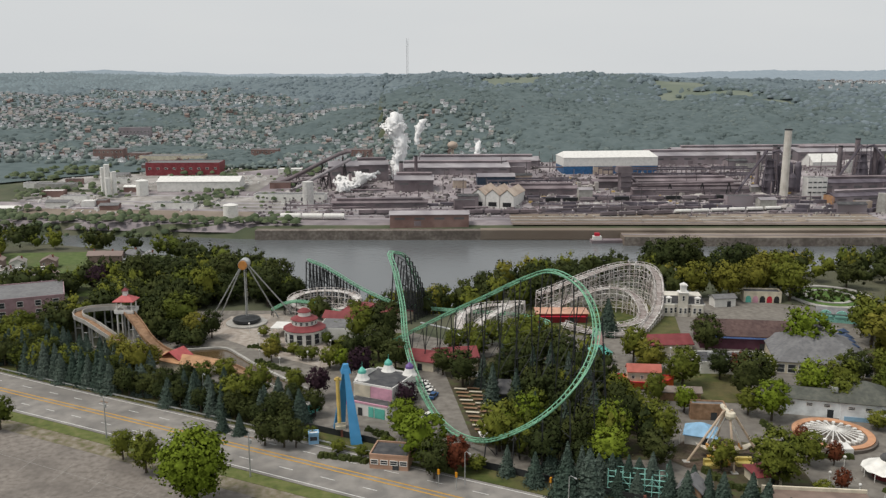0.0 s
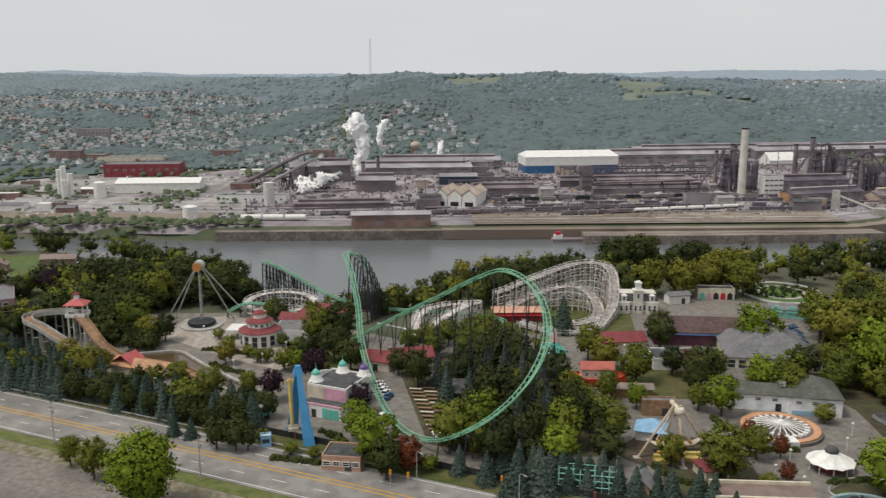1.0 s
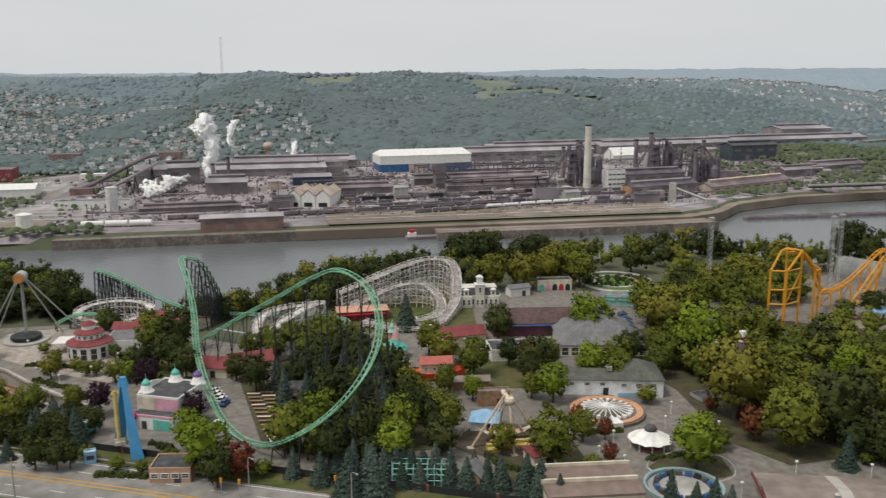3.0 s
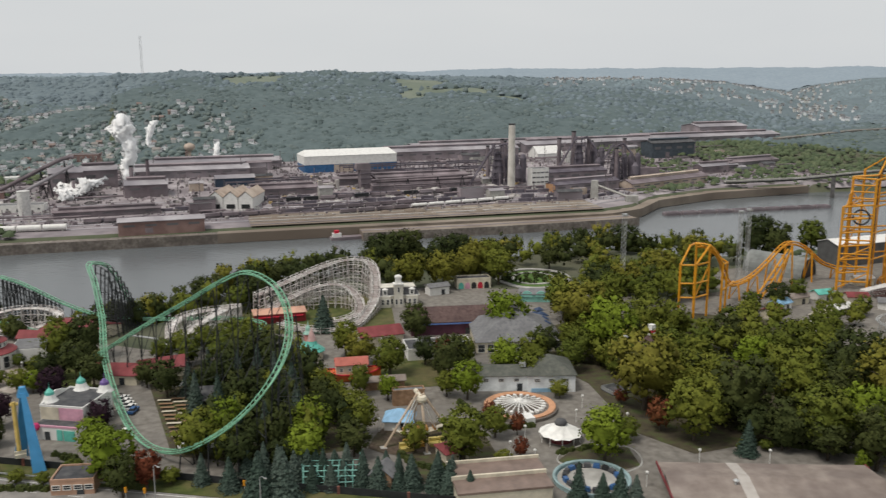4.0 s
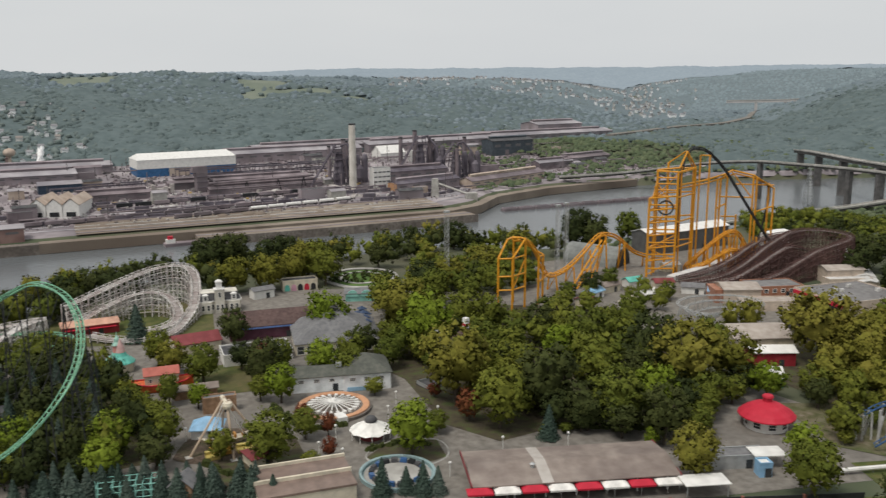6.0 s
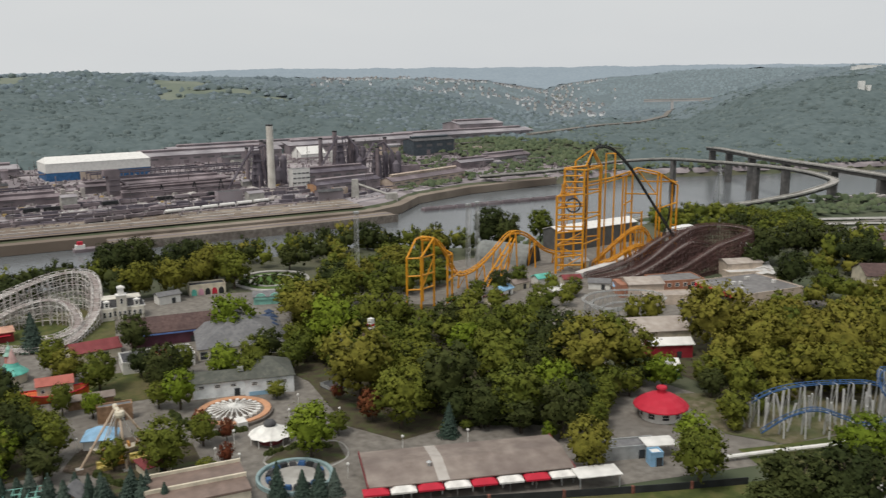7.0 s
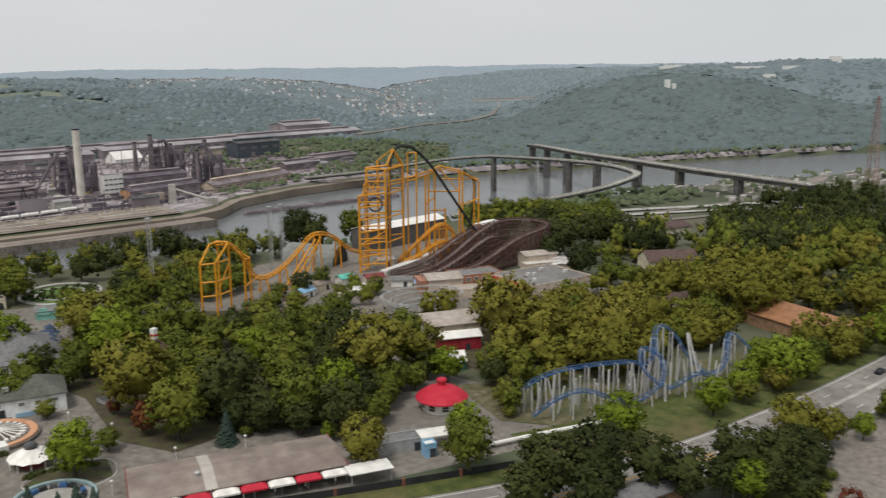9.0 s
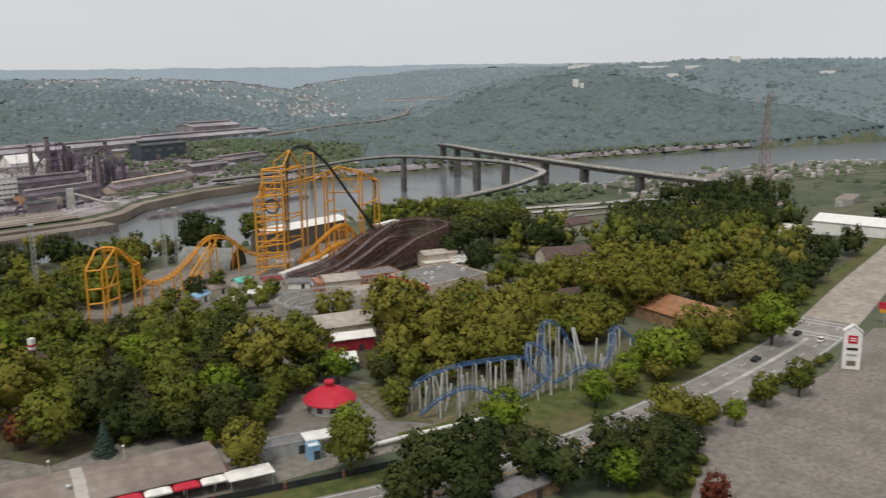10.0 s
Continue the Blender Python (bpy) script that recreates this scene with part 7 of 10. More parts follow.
# the few houses on the near bank, west of the park
for k, (x, y, turn) in enumerate(((-203.5, 404, 20), (-190, 407, 15), (-184.5, 375, 20), (-177, 378, 12), (-198.5, 383, 20), (-172, 420, 100), (-163, 420, 95), (-154, 423, 60), (-145.5, 418, 10), (-214, 386, 20), (-216, 408, 15))):
    copy_thing(house_models[(1, 2, 1, 2, 1, 2, 2, 3, 0)[k % 9]], pose(x, y, float(height(x, y)), 0, 0, turn)).scale = (0.8, 0.72, 0.55)
retire(house_models)
streets = Shape()
for path in ([(45, 1120), (55, 1200), (66, 1290), (75, 1380)], [(-20, 1110), (-100, 1180), (-180, 1300)], [(-300, 1090), (-280, 1250), (-330, 1450)]):
    r = ribbon(smooth_path([(x, y, 0) for x, y in path], 12), -4, 4, 1.2, 0, True)
    streets.add(r.v, r.f)
structure("hill_street", streets, CONCRETE, "pale streets climbing the hillside", "street")
mast = thing("radio_mast", "thin lattice radio mast on the ridge", "radio mast", -82, 2020, float(height(-82, 2020)))
lat = Shape()
for a in range(3):
    p = (2.2 * math.cos(a * 2.1), 2.2 * math.sin(a * 2.1))
    lat.bar((*p, 0), (*p, 92), 0.28, 4)
for k in range(24):
    lat.bar((2.2, 0, k * 3.8), (-1.1, 1.9, k * 3.8 + 3.8), 0.14, 4).bar((-1.1, 1.9, k * 3.8), (-1.1, -1.9, k * 3.8 + 3.8), 0.14, 4)
part("lattice", lat, GALVANISED, mast)


# ---- bridges and ramps ----
def viaduct(name, label, path, width, deck_mat, girder, pier_every, girder_mat=MILL_WALL, pier_mat=STONE, stout=3.2):
    v = thing(name, label, "bridge")
    pts = smooth_path(path, 6.0)
    part("deck", ribbon(pts, -width / 2, width / 2, 0.3, 0.6), deck_mat, v)
    part("girder", ribbon(pts, -width / 2 + 0.6, width / 2 - 0.6, -0.32, girder), girder_mat, v)
    for s in (-1, 1):
        part("parapet", ribbon(pts, s * width / 2 - 0.2, s * width / 2 + 0.2, 1.3, 1.0), CONCRETE, v)
    gone = 0.0
    for a, b in zip(pts, pts[1:]):
        gone += (b - a).length
        if gone > pier_every:
            gone = 0.0
            g = min(float(height(b.x, b.y)), -48)  if -48.5 > float(height(b.x, b.y)) else float(height(b.x, b.y))
            turn = math.degrees(math.atan2(b.y - a.y, b.x - a.x))
            part("pier", Shape().box(b.x, b.y, g - 3, stout, width * 0.8, b.z - girder - 0.32 - g + 3, turn), pier_mat, v)


SOOTY_STEEL = material("sooty_bridge_steel", [(0.03, 0.029, 0.028), (0.055, 0.052, 0.05), (0.09, 0.085, 0.08)], 0.15, 0.8, by="world")
DARK_PIER = material("dark_stone_piers", [(0.07, 0.068, 0.067), (0.1, 0.097, 0.095), (0.14, 0.135, 0.13)], 0.2, 0.9, by="world")
PALE_PIER = material("pale_pier_concrete", [(0.36, 0.345, 0.335), (0.47, 0.45, 0.44)], 0.05, 0.85, by="world")
viaduct("river_bridge", "long girder bridge over the river on stone piers", [(724, 300, -1), (738, 362, -1), (755, 428, -1.5), (790, 517, -3), (830, 625, -5), (872, 705, -7), (912, 770, -10), (940, 812, -13)], 10, CONCRETE, 3.2, 74, SOOTY_STEEL, DARK_PIER, 5)
viaduct("curved_ramp", "curved concrete ramp looping to the bridge", [(590, 840, -32), (665, 815, -28), (705, 786, -21), (728, 752, -14), (748, 700, -8), (745, 640, -5), (742, 580, -3), (735, 520, -2), (712, 470, -2), (682, 440, -2), (640, 440, -8), (600, 455, -14), (560, 470, -18), (500, 480, -22)], 6.5, CONCRETE, 1.7, 118, SOOTY_STEEL, DARK_PIER, 4.5)
viaduct("highway_bridge", "far arched concrete highway bridge across the valley", [(1515, 1550, 17), (1560, 1510, 18.5), (1601, 1470, 20), (1645, 1420, 24), (1690, 1365, 28), (1740, 1310, 30)], 16, PALE_PIER, 4.5, 62, PALE_PIER, PALE_PIER, 6)
arch_span = Shape()
for s in (-5, 5):
    arch_span.tube([Vector((1601, 1470, 0)).lerp(Vector((1668, 1392, 0)), k / 12) + Vector((s * 0.7, s * 0.7, -20 + 40 * math.sin(math.pi * k / 12))) for k in range(13)], 2.2, 6)
part("arch", arch_span, PALE_PIER, bpy.data.objects["highway_bridge"], "pale concrete arch")
for path, w in (([(560, 410), (600, 398), (665, 366), (740, 330)], 9), ([(590, 380), (660, 345), (730, 300)], 7)):
    structure("lower_road", ribbon(smooth_path([(x, y, 0) for x, y in path], 8), -w / 2, w / 2, 1.0, 0, True), CONCRETE, "pale concrete road by the river", "road")
structure("river_flat", ribbon([Vector((x, float(shores(x)[0]) - 75, 0)) for x in np.arange(690, 1250, 20.0)], -70, 45, 0.6, 0, True), ORE, "pale gravel flat along the river", "yard")
flat_bits = Shape()
for k in range(160):
    x = random.uniform(700, 1200)
    y = float(shores(x)[0]) - random.uniform(35, 140)
    flat_bits.box(x, y, float(height(x, y)), random.uniform(3, 14), random.uniform(2, 6), random.uniform(1.5, 5), random.uniform(-30, 30))
tagged(part("yard_clutter", flat_bits, pale_mat), "pale sheds and stacked goods on the river flat", "yard clutter", kind="stuff")
for k in range(10):
    x, y = 466 + k * 19.0, 742 - k * 0.5
    barge = thing("barge", "dark empty river barge moored in a row", "barge", x, y, -48, -1.5, "moored barges")
    part("hull", Shape().box(0, 0, -0.5, 17, 8, 2.6), RUST, barge)
    part("coaming", Shape().box(0, -3.2, 2.11, 15, 0.4, 1.0).box(0, 3.2, 2.11, 15, 0.4, 1.0).box(-7.4, 0, 2.11, 0.4, 6, 1.0).box(7.4, 0, 2.11, 0.4, 6, 1.0), MILL_WALL, barge)
boat = thing("towboat", "red and white towboat at the river wall", "boat", 147, 712, -48, 3)
part("hull", Shape().box(0, 0, -0.5, 46, 9, 3), RUST, boat)
part("cabin", Shape().box(-18, 0, 2.51, 7, 5, 3.2), WHITE, boat)
part("pilothouse", Shape().box(-18, 0, 5.72, 4, 3.6, 2.4), RED, boat, "red pilothouse")
crane = thing("dock_crane", "pale ore unloader crane at the dock", "crane", 405, 790, float(height(405, 790)), -18)
part("tower", Shape().box(0, 0, -1, 8, 6, 20, 0, 0.75), CONCRETE, crane)
part("boom", Shape().bar((0, 0, 15), (34, -10, 3), 1.3, 4), CONCRETE, crane)
part("cabin", Shape().box(36, -10, -4, 12, 8, 9), CONCRETE, crane)


def pylon(x, y, h, mat, label, w=7.0, z=None):
    p = thing("pylon", label, "pylon", x, y, float(height(x, y)) if z is None else z)
    s = Shape()
    corner = lambda k, a: (math.cos(a) * w * (1 - 0.85 * k), math.sin(a) * w * (1 - 0.85 * k), h * k)
    angles = [radians(45 + 90 * i) for i in range(4)]
    for a in angles:
        s.bar(corner(0, a), corner(1, a), 0.35, 4, 0.2)
    for k in range(12):
        for i in range(4):
            s.bar(corner(k / 12, angles[i]), corner((k + 1) / 12, angles[(i + 1) % 4]), 0.16, 3)
            s.bar(corner((k + 1) / 12, angles[i]), corner((k + 1) / 12, angles[(i + 1) % 4]), 0.16, 3)
    part("lattice", s, mat, p)
    part("crossarm", Shape().bar((-w, 0, h * 0.8), (w, 0, h * 0.8), 0.25, 4).bar((-w * 0.8, 0, h * 0.93), (w * 0.8, 0, h * 0.93), 0.25, 4), mat, p)


pylon(786, 280, 88, paint("faded_red_steel", (0.27, 0.17, 0.155)), "tall faded red and white power pylon")
pylon(770, 640, 40, GALVANISED, "grey power pylon by the river", 5, -48)
building("river_warehouse", "long white-roofed warehouse by the river", "warehouse", 569, 132, -85, 38, 30, 6.5, WHITE, WHITE, rise=2.5)
building("depot_annex", "low cream annex beside the warehouse", "annex", 572, 166, -85, 18, 14, 4, CREAM, PALE_STEEL, "flat")
for x, y, w in ((560, 330, 26), (600, 215, 30), (720, 240, 40), (800, 330, 60), (860, 360, 40), (760, 200, 34)):
    building("river_works", "low pale works building on the river flat", "works building", x, y, random.uniform(-20, 20), w, 12, 6, CONCRETE, random.choice((GREY_ROOF, BROWN_ROOF)), "flat")
for x, y, w, d, h in ((1765, 1142, 46, 14, 5), (1710, 1130, 22, 12, 6), (1915, 1040, 84, 16, 3), (1718, 886, 22, 10, 5), (1895, 932, 34, 14, 4), (2079, 922, 24, 12, 12), (1466, 953, 9, 8, 14), (1476, 946, 6, 8, 8), (2087, 705, 36, 10, 4)):
    building("hilltop_block", "white building on the wooded hilltop", "building", x, y, -32, w, d, h + 7, WHITE, WHITE, "flat", door=False)


# ---- coasters ----
def rails(parent, path, gauge, r, mat, spine=0.0, tie=1.5, spine_mat=None, closed=False):
    """Two rails, cross ties and, where spine is given, a backbone tube that far below."""
    pts = smooth_path(path, 1.6, closed)
    if closed:
        pts.append(pts[0])
    left, right, low = [], [], []
    for k, p in enumerate(pts):
        d = pts[min(k + 1, len(pts) - 1)] - pts[max(k - 1, 0)]
        side = Vector((-d.y, d.x, 0))
        side = side.normalized() if side.length > 1e-4 else Vector((1, 0, 0))
        left.append(p + side * gauge / 2), right.append(p - side * gauge / 2), low.append(p - Vector((0, 0, spine)))
    part("rail", Shape().tube(left, r, 6), mat, parent)
    part("rail", Shape().tube(right, r, 6), mat, parent)
    ties = Shape()
    for k in range(0, len(pts) - 1, max(1, round(tie / 1.6))):
        ties.bar(left[k], right[k], r * 0.6, 4)
        if spine:
            ties.bar(left[k], low[k], r * 0.55, 4).bar(right[k], low[k], r * 0.55, 4)
    tagged(part("track_bracing", ties, mat, parent), kind="stuff")
    if spine:
        part("spine", Shape().tube(low, r * 1.7, 8), spine_mat or mat, parent)
    return pts


def zigzag(a, b, n):
    """A brace that climbs to and fro between two columns, given by their ends."""
    out = []
    for j in range(n + 1):
        ends = [a[0].lerp(a[1], j / n), b[0].lerp(b[1], j / n)]
        out += ends
    return out


def steel_bents(parent, pts, every, mat, width, r=0.18, low=3.0, brace=8.0, drop=0.6):
    """Paired columns with a climbing brace from a track down to the ground."""
    for k in range(0, len(pts), every):
        p = pts[k]
        g = float(height(p.x, p.y))
        if p.z - g < low:
            continue
        d = pts[min(k + 1, len(pts) - 1)] - pts[max(k - 1, 0)]
        side = Vector((-d.y, d.x, 0))
        side = side.normalized() if side.length > 1e-4 else Vector((1, 0, 0))
        top = p.z - drop
        ends = []
        for q in (-1, 1):
            a = Vector((p.x, p.y, top)) + side * q * width * 0.35
            b = Vector((p.x, p.y, g - 0.5)) + side * q * width * (0.5 + 0.008 * (top - g))
            part("column", Shape().bar(b, a, r, 5), mat, parent)
            ends.append((b, a))
        part("brace", Shape().tube(zigzag(*ends, max(1, int((top - g) / brace)))[1:], r * 0.6, 4), mat, parent)


def timber_coaster(name, label, path, mat, deck_mat, width=3.4, every=2, closed=False, bed=1.0):
    """A wooden coaster: a planked track on close-set braced posts tied by long ledgers."""
    c = thing(name, label, "roller coaster")
    pts = smooth_path(path, 1.5, closed)
    if closed:
        pts.append(pts[0])
    part("track_bed", ribbon(pts, -bed, bed, 0.0, 0.35), deck_mat, c)
    for s in (-1, 1):
        part("handrail", ribbon(pts, s * width / 2 - 0.06, s * width / 2 + 0.06, 0.9, 0.14), mat, c)
        part("walk_board", ribbon(pts, *sorted((s * (width / 2 - 0.45), s * width / 2)), 0.05, 0.1), mat, c)
    rows = []
    for k in range(0, len(pts), every):
        p = pts[k]
        g = float(height(p.x, p.y))
        d = pts[min(k + 1, len(pts) - 1)] - pts[max(k - 1, 0)]
        side = Vector((-d.y, d.x, 0)).normalized()
        hgt = p.z - g
        feet = [Vector((p.x, p.y, g - 0.3)) + side * q * (width / 2 + 0.12 * max(0, hgt - 3)) for q in (-1, 1)]
        heads = [Vector((p.x, p.y, p.z + 0.9)) + side * q * width / 2 for q in (-1, 1)]
        for a, b in zip(feet, heads):
            part("post", Shape().bar(a, b, 0.19, 4), mat, c)
        n = max(1, int(hgt / 2.6))
        part("brace", Shape().tube(zigzag((feet[0].lerp(heads[0], 0.05), heads[0]), (feet[1].lerp(heads[1], 0.05), heads[1]), n), 0.14, 4), mat, c)
        rows.append([[a.lerp(b, (j + 0.9) / (n + 0.9)) for a, b in zip(feet, heads)] for j in range(n)])
    for side_ in (0, 1):
        for j in range(max(len(r) for r in rows)):
            run = []
            for r in rows + [[]]:
                if j < len(r):
                    run.append(r[j][side_])
                else:
                    if len(run) > 1:
                        part("ledger", Shape().tube(run, 0.14, 4), mat, c)
                        if j:
                            part("diagonal_brace", Shape().tube([q - Vector((0, 0, 2.4 * (i % 2))) for i, q in enumerate(run)], 0.11, 4), mat, c)
                    run = []
    return c, pts


green = thing("green_coaster", "tall mint-green steel coaster on black trestle supports", "roller coaster")
main_path = [(-5, 338, 2), (-8.8, 332, 7), (-10.7, 326, 14.8), (-14, 318, 24.4), (-17.2, 311, 28.0), (-19.2, 306, 28.2), (-16.8, 297, 23.8), (-13.6, 280, 16.1), (-11.8, 262, 10.0), (-8.2, 243, 5.5), (-3.4, 224, 2.5), (2.3, 210, 1.7), (9.2, 199, 4.1), (16.4, 194, 8.2), (23.5, 192, 13.3), (30.1, 193, 19.3), (34.9, 197, 24.9), (37.4, 202, 30.4), (37.5, 210, 35.3), (34.8, 219, 39), (29, 226, 40.7), (22.8, 232, 37.4), (12.6, 246, 28.4), (2.8, 258, 20.4), (-8.1, 270, 11.3), (-17, 281, 3.5)]
pts = rails(green, main_path, 1.7, 0.14, GREEN_RAIL, 0.8, 1.6)
steel_bents(green, pts[:24], 2, BLACK_STEEL, 6.5, 0.26, 3, 2.4, 0.9)
for s in (-2.6, 2.6):
    part("long_brace", Shape().tube([Vector((p.x + s, p.y, p.z * 0.62)) for p in pts[4:24:3]], 0.16, 4), BLACK_STEEL, green)
steel_bents(green, pts[70:], 5, BLACK_STEEL, 5.5, 0.17, 4, 7, 0.9)
low_path = [(-55.7, 348, 17.0), (-50, 346, 15.2), (-44.8, 344, 12.9), (-33, 340, 6.8), (-21.4, 336, 2.6), (-10, 332, 1.4), (4, 326, 1.6), (18, 318, 3.0), (30, 308, 4.6), (38, 300, 4.2), (30, 292, 3.4), (16, 294, 2.4), (4, 300, 1.5)]
pts = rails(green, low_path, 1.7, 0.16, GREEN_RAIL, 0.8, 1.6)
steel_bents(green, pts[:16], 1, BLACK_STEEL, 4.5, 0.27, 2, 2.2, 0.8)
steel_bents(green, pts[16:], 3, BLACK_STEEL, 3, 0.16, 2, 3, 0.8)
pts = rails(green, [(-66, 322, 3), (-60, 325, 5.2), (-52, 325, 5.0), (-40, 318, 3), (-30, 312, 1.8), (-20, 306, 1.5)], 1.5, 0.18, GREEN_RAIL, 0.7)
steel_bents(green, pts, 3, BLACK_STEEL, 2.5, 0.15, 2, 3)
part("catwalk", Shape().tube([(-8, 300, 4), (2, 286, 6), (9, 280, 3), (4, 270, 1)], 0.35, 4), GALVANISED, green, "grey access walkway")

GREY_BED = material("weathered_track_planks", [(0.2, 0.17, 0.16), (0.31, 0.28, 0.265), (0.42, 0.39, 0.37)], 0.5, 0.9, second=((0.16, 0.1, 0.09), 0.2, 0.5))
structure("coaster_lawn", patch([(34, 302), (60, 294), (86, 300), (91, 330), (88, 346), (60, 348), (34, 338), (28, 320)], 0.13), GRASS, "green lawn under the white wooden coaster", "lawn")
timber_coaster("wooden_coaster", "white-painted wooden coaster with a curving trestle", [(37, 324, 8.6), (43.4, 327, 10), (52.5, 333, 12), (62, 341, 13.2), (71, 348, 14.1), (78.5, 349.5, 14.6), (84, 345.5, 14.5), (86, 339, 12.6), (85.3, 331, 9), (82.5, 320, 5), (77, 309, 2.4), (70, 297.5, 1.6), (61, 295.5, 1.4), (52, 299, 1.4), (44, 306, 2)], WHITE_TIMBER, GREY_BED)
timber_coaster("wooden_coaster", "white wooden inner loop of the coaster", [(42, 320, 4), (50, 326, 6), (59, 330, 8.2), (67, 330, 9.4), (73.5, 327, 8), (76, 319, 4.6), (74, 310, 2.6), (67, 304, 2), (58, 303, 2)], WHITE_TIMBER, GREY_BED)
timber_coaster("wooden_coaster", "low white wooden trestle behind the trees", [(8, 292, 3), (16, 300, 6), (24, 306, 8.5), (29, 314, 7.5), (27, 322, 5), (18, 322, 4.5), (10, 314, 5), (6, 304, 4)], WHITE_TIMBER, WHITE_TIMBER, closed=True)
station = building("coaster_station", "deep red coaster station with a salmon roof", "station", 45, 317, 0, 19, 8, 3.6, paint("station_red", (0.28, 0.03, 0.035)), paint("salmon_roof", (0.55, 0.31, 0.22)), "hip", 1.4)
part("awning", Shape().box(0, -4.6, 2.6, 17, 1.4, 0.2), RED, station)
timber_coaster("wooden_coaster", "round white wooden helix beside the green drop", [(-47 + 13 * math.cos(a * 0.63), 331 + 9 * math.sin(a * 0.63), 4.2 + 1.6 * math.sin(a * 0.63)) for a in range(10)], WHITE_TIMBER, WHITE_TIMBER, 3.2, 2, True)
GREYED_TRACK = material("greyed_track_timber", [(0.12, 0.1, 0.095), (0.2, 0.175, 0.165), (0.29, 0.26, 0.245)], 0.5, 0.9, second=((0.08, 0.06, 0.06), 0.2, 0.5))
timber_coaster("wooden_coaster", "dark red-brown wooden coaster on the hillside", [(280, 272, 2), (292, 270, 3), (304, 269, 5), (316, 271, 8.5), (328, 274, 12.5), (340, 277, 15.5), (351, 280, 17), (362, 281, 17), (371, 277, 16.5), (374, 269, 16), (369, 262, 15.6), (358, 259.5, 14.6), (346, 259.5, 12.6), (332, 257, 9.5), (318, 255, 6), (304, 256, 3)], RED_TIMBER, GREYED_TRACK, 3.0, 1, bed=0.75)
timber_coaster("wooden_coaster", "lower run of the dark wooden coaster", [(284, 280, 2), (300, 279, 4), (314, 280, 7.5), (328, 284, 11), (341, 288, 13), (354, 290, 14), (366, 288, 14)], RED_TIMBER, GREYED_TRACK, 3.0, 1, bed=0.75)
timber_coaster("wooden_coaster", "dark wooden hill of the old coaster", [(288, 265, 2), (302, 264, 4), (316, 265, 8), (327, 266, 12), (336, 268, 13.5), (345, 270, 12), (355, 272, 9), (364, 271, 8)], RED_TIMBER, GREYED_TRACK, 3.0, 2, bed=0.75)

curtain = thing("yellow_coaster", "towering golden-yellow steel coaster with black track", "roller coaster")


def column(x, y, top, r=0.52):
    part("column", Shape().bar((x, y, float(height(x, y)) - 1), (x, y, top), r, 8), YELLOW_STEEL, curtain)


def beam(name, *ends, r=0.36):
    """One yellow member through the given points."""
    s = Shape()
    for p, q in zip(ends, ends[1:]):
        s.bar(p, q, r, 6)
    part(name, s, YELLOW_STEEL, curtain)


# the main tower: a stepped front, a flat top and a gabled peak
NEAR_LEFT, NEAR_MID, NEAR_RIGHT = (278.5, 295.2), (291, 291.5), (304.8, 296)
BACK_LEFT, BACK_MID, BACK_RIGHT = (286.5, 300), (297.5, 306), (311, 304)
for (x, y), top in zip((NEAR_LEFT, NEAR_MID, NEAR_RIGHT, BACK_LEFT, BACK_MID, BACK_RIGHT), (36.2, 47.5, 48.5, 48, 50, 46)):
    column(x, y, top)
column(294.8, 293.7, 49.7, 0.36)
column(283.2, 297.4, 41, 0.32)
for k, z in enumerate((4, 7.5, 10.5, 13.2, 16, 19, 22, 24.8, 27.6, 30.5, 33.2, 36.0, 38.8, 41.6, 44.4, 47.2)):
    if z < 36.5:
        beam("girder", (*NEAR_LEFT, z), (*NEAR_MID, z + (0.8 if k % 2 else -0.6)))
    if z < 36.5 and k % 2:
        beam("cross_beam", (*NEAR_LEFT, z), (*BACK_LEFT, z + 0.5))
    if k % 2 or z > 36:
        beam("girder", (*BACK_LEFT, z), (*NEAR_MID, z + 0.5))
    if k % 4 == 3:
        beam("girder", (*NEAR_MID, z), (*NEAR_RIGHT, z + 0.6))
        beam("cross_beam", (*BACK_LEFT, z), (*BACK_MID, z))
        beam("cross_beam", (*BACK_MID, z), (*BACK_RIGHT, z))
    if k % 5 == 1:
        beam("cross_beam", (*NEAR_RIGHT, z), (*BACK_RIGHT, z))
for lower, z0, upper, z1 in ((NEAR_LEFT, 1, NEAR_MID, 7.5), (NEAR_LEFT, 13.2, NEAR_MID, 19), (NEAR_LEFT, 30.5, BACK_LEFT, 43), (BACK_LEFT, 36, NEAR_MID, 47), (NEAR_MID, 30.5, BACK_LEFT, 41.6), (NEAR_MID, 7.5, NEAR_LEFT, 13.2), (BACK_LEFT, 19, BACK_MID, 30.5)):
    beam("brace", (*lower, z0), (*upper, z1), r=0.24)
PEAK = (299, 295.5, 56)
beam("ridge_frame", (*BACK_LEFT, 48), (293, 293, 49.2), PEAK, (*NEAR_RIGHT, 48.5), r=0.42)
beam("ridge_frame", (*BACK_MID, 50), (302, 300, 55.5), (*BACK_RIGHT, 46), r=0.36)
beam("ridge_frame", PEAK, (302, 300, 55.5), r=0.36)
beam("top_beam", (*BACK_LEFT, 47.6), (*NEAR_MID, 47.5), (*NEAR_RIGHT, 48.3), r=0.36)
for x, y in ((310.8, 299.8), (314, 297.1)):
    column(x, y, 53.5, 0.38)
beam("cross_beam", (310.8, 299.8, 53.4), (314, 297.1, 53.4))
# the long link to the second tower, and that tower's open portal
beam("link_beam", (294.8, 293.7, 41.3), (312, 298, 41.8), (328, 299, 44.4), r=0.45)
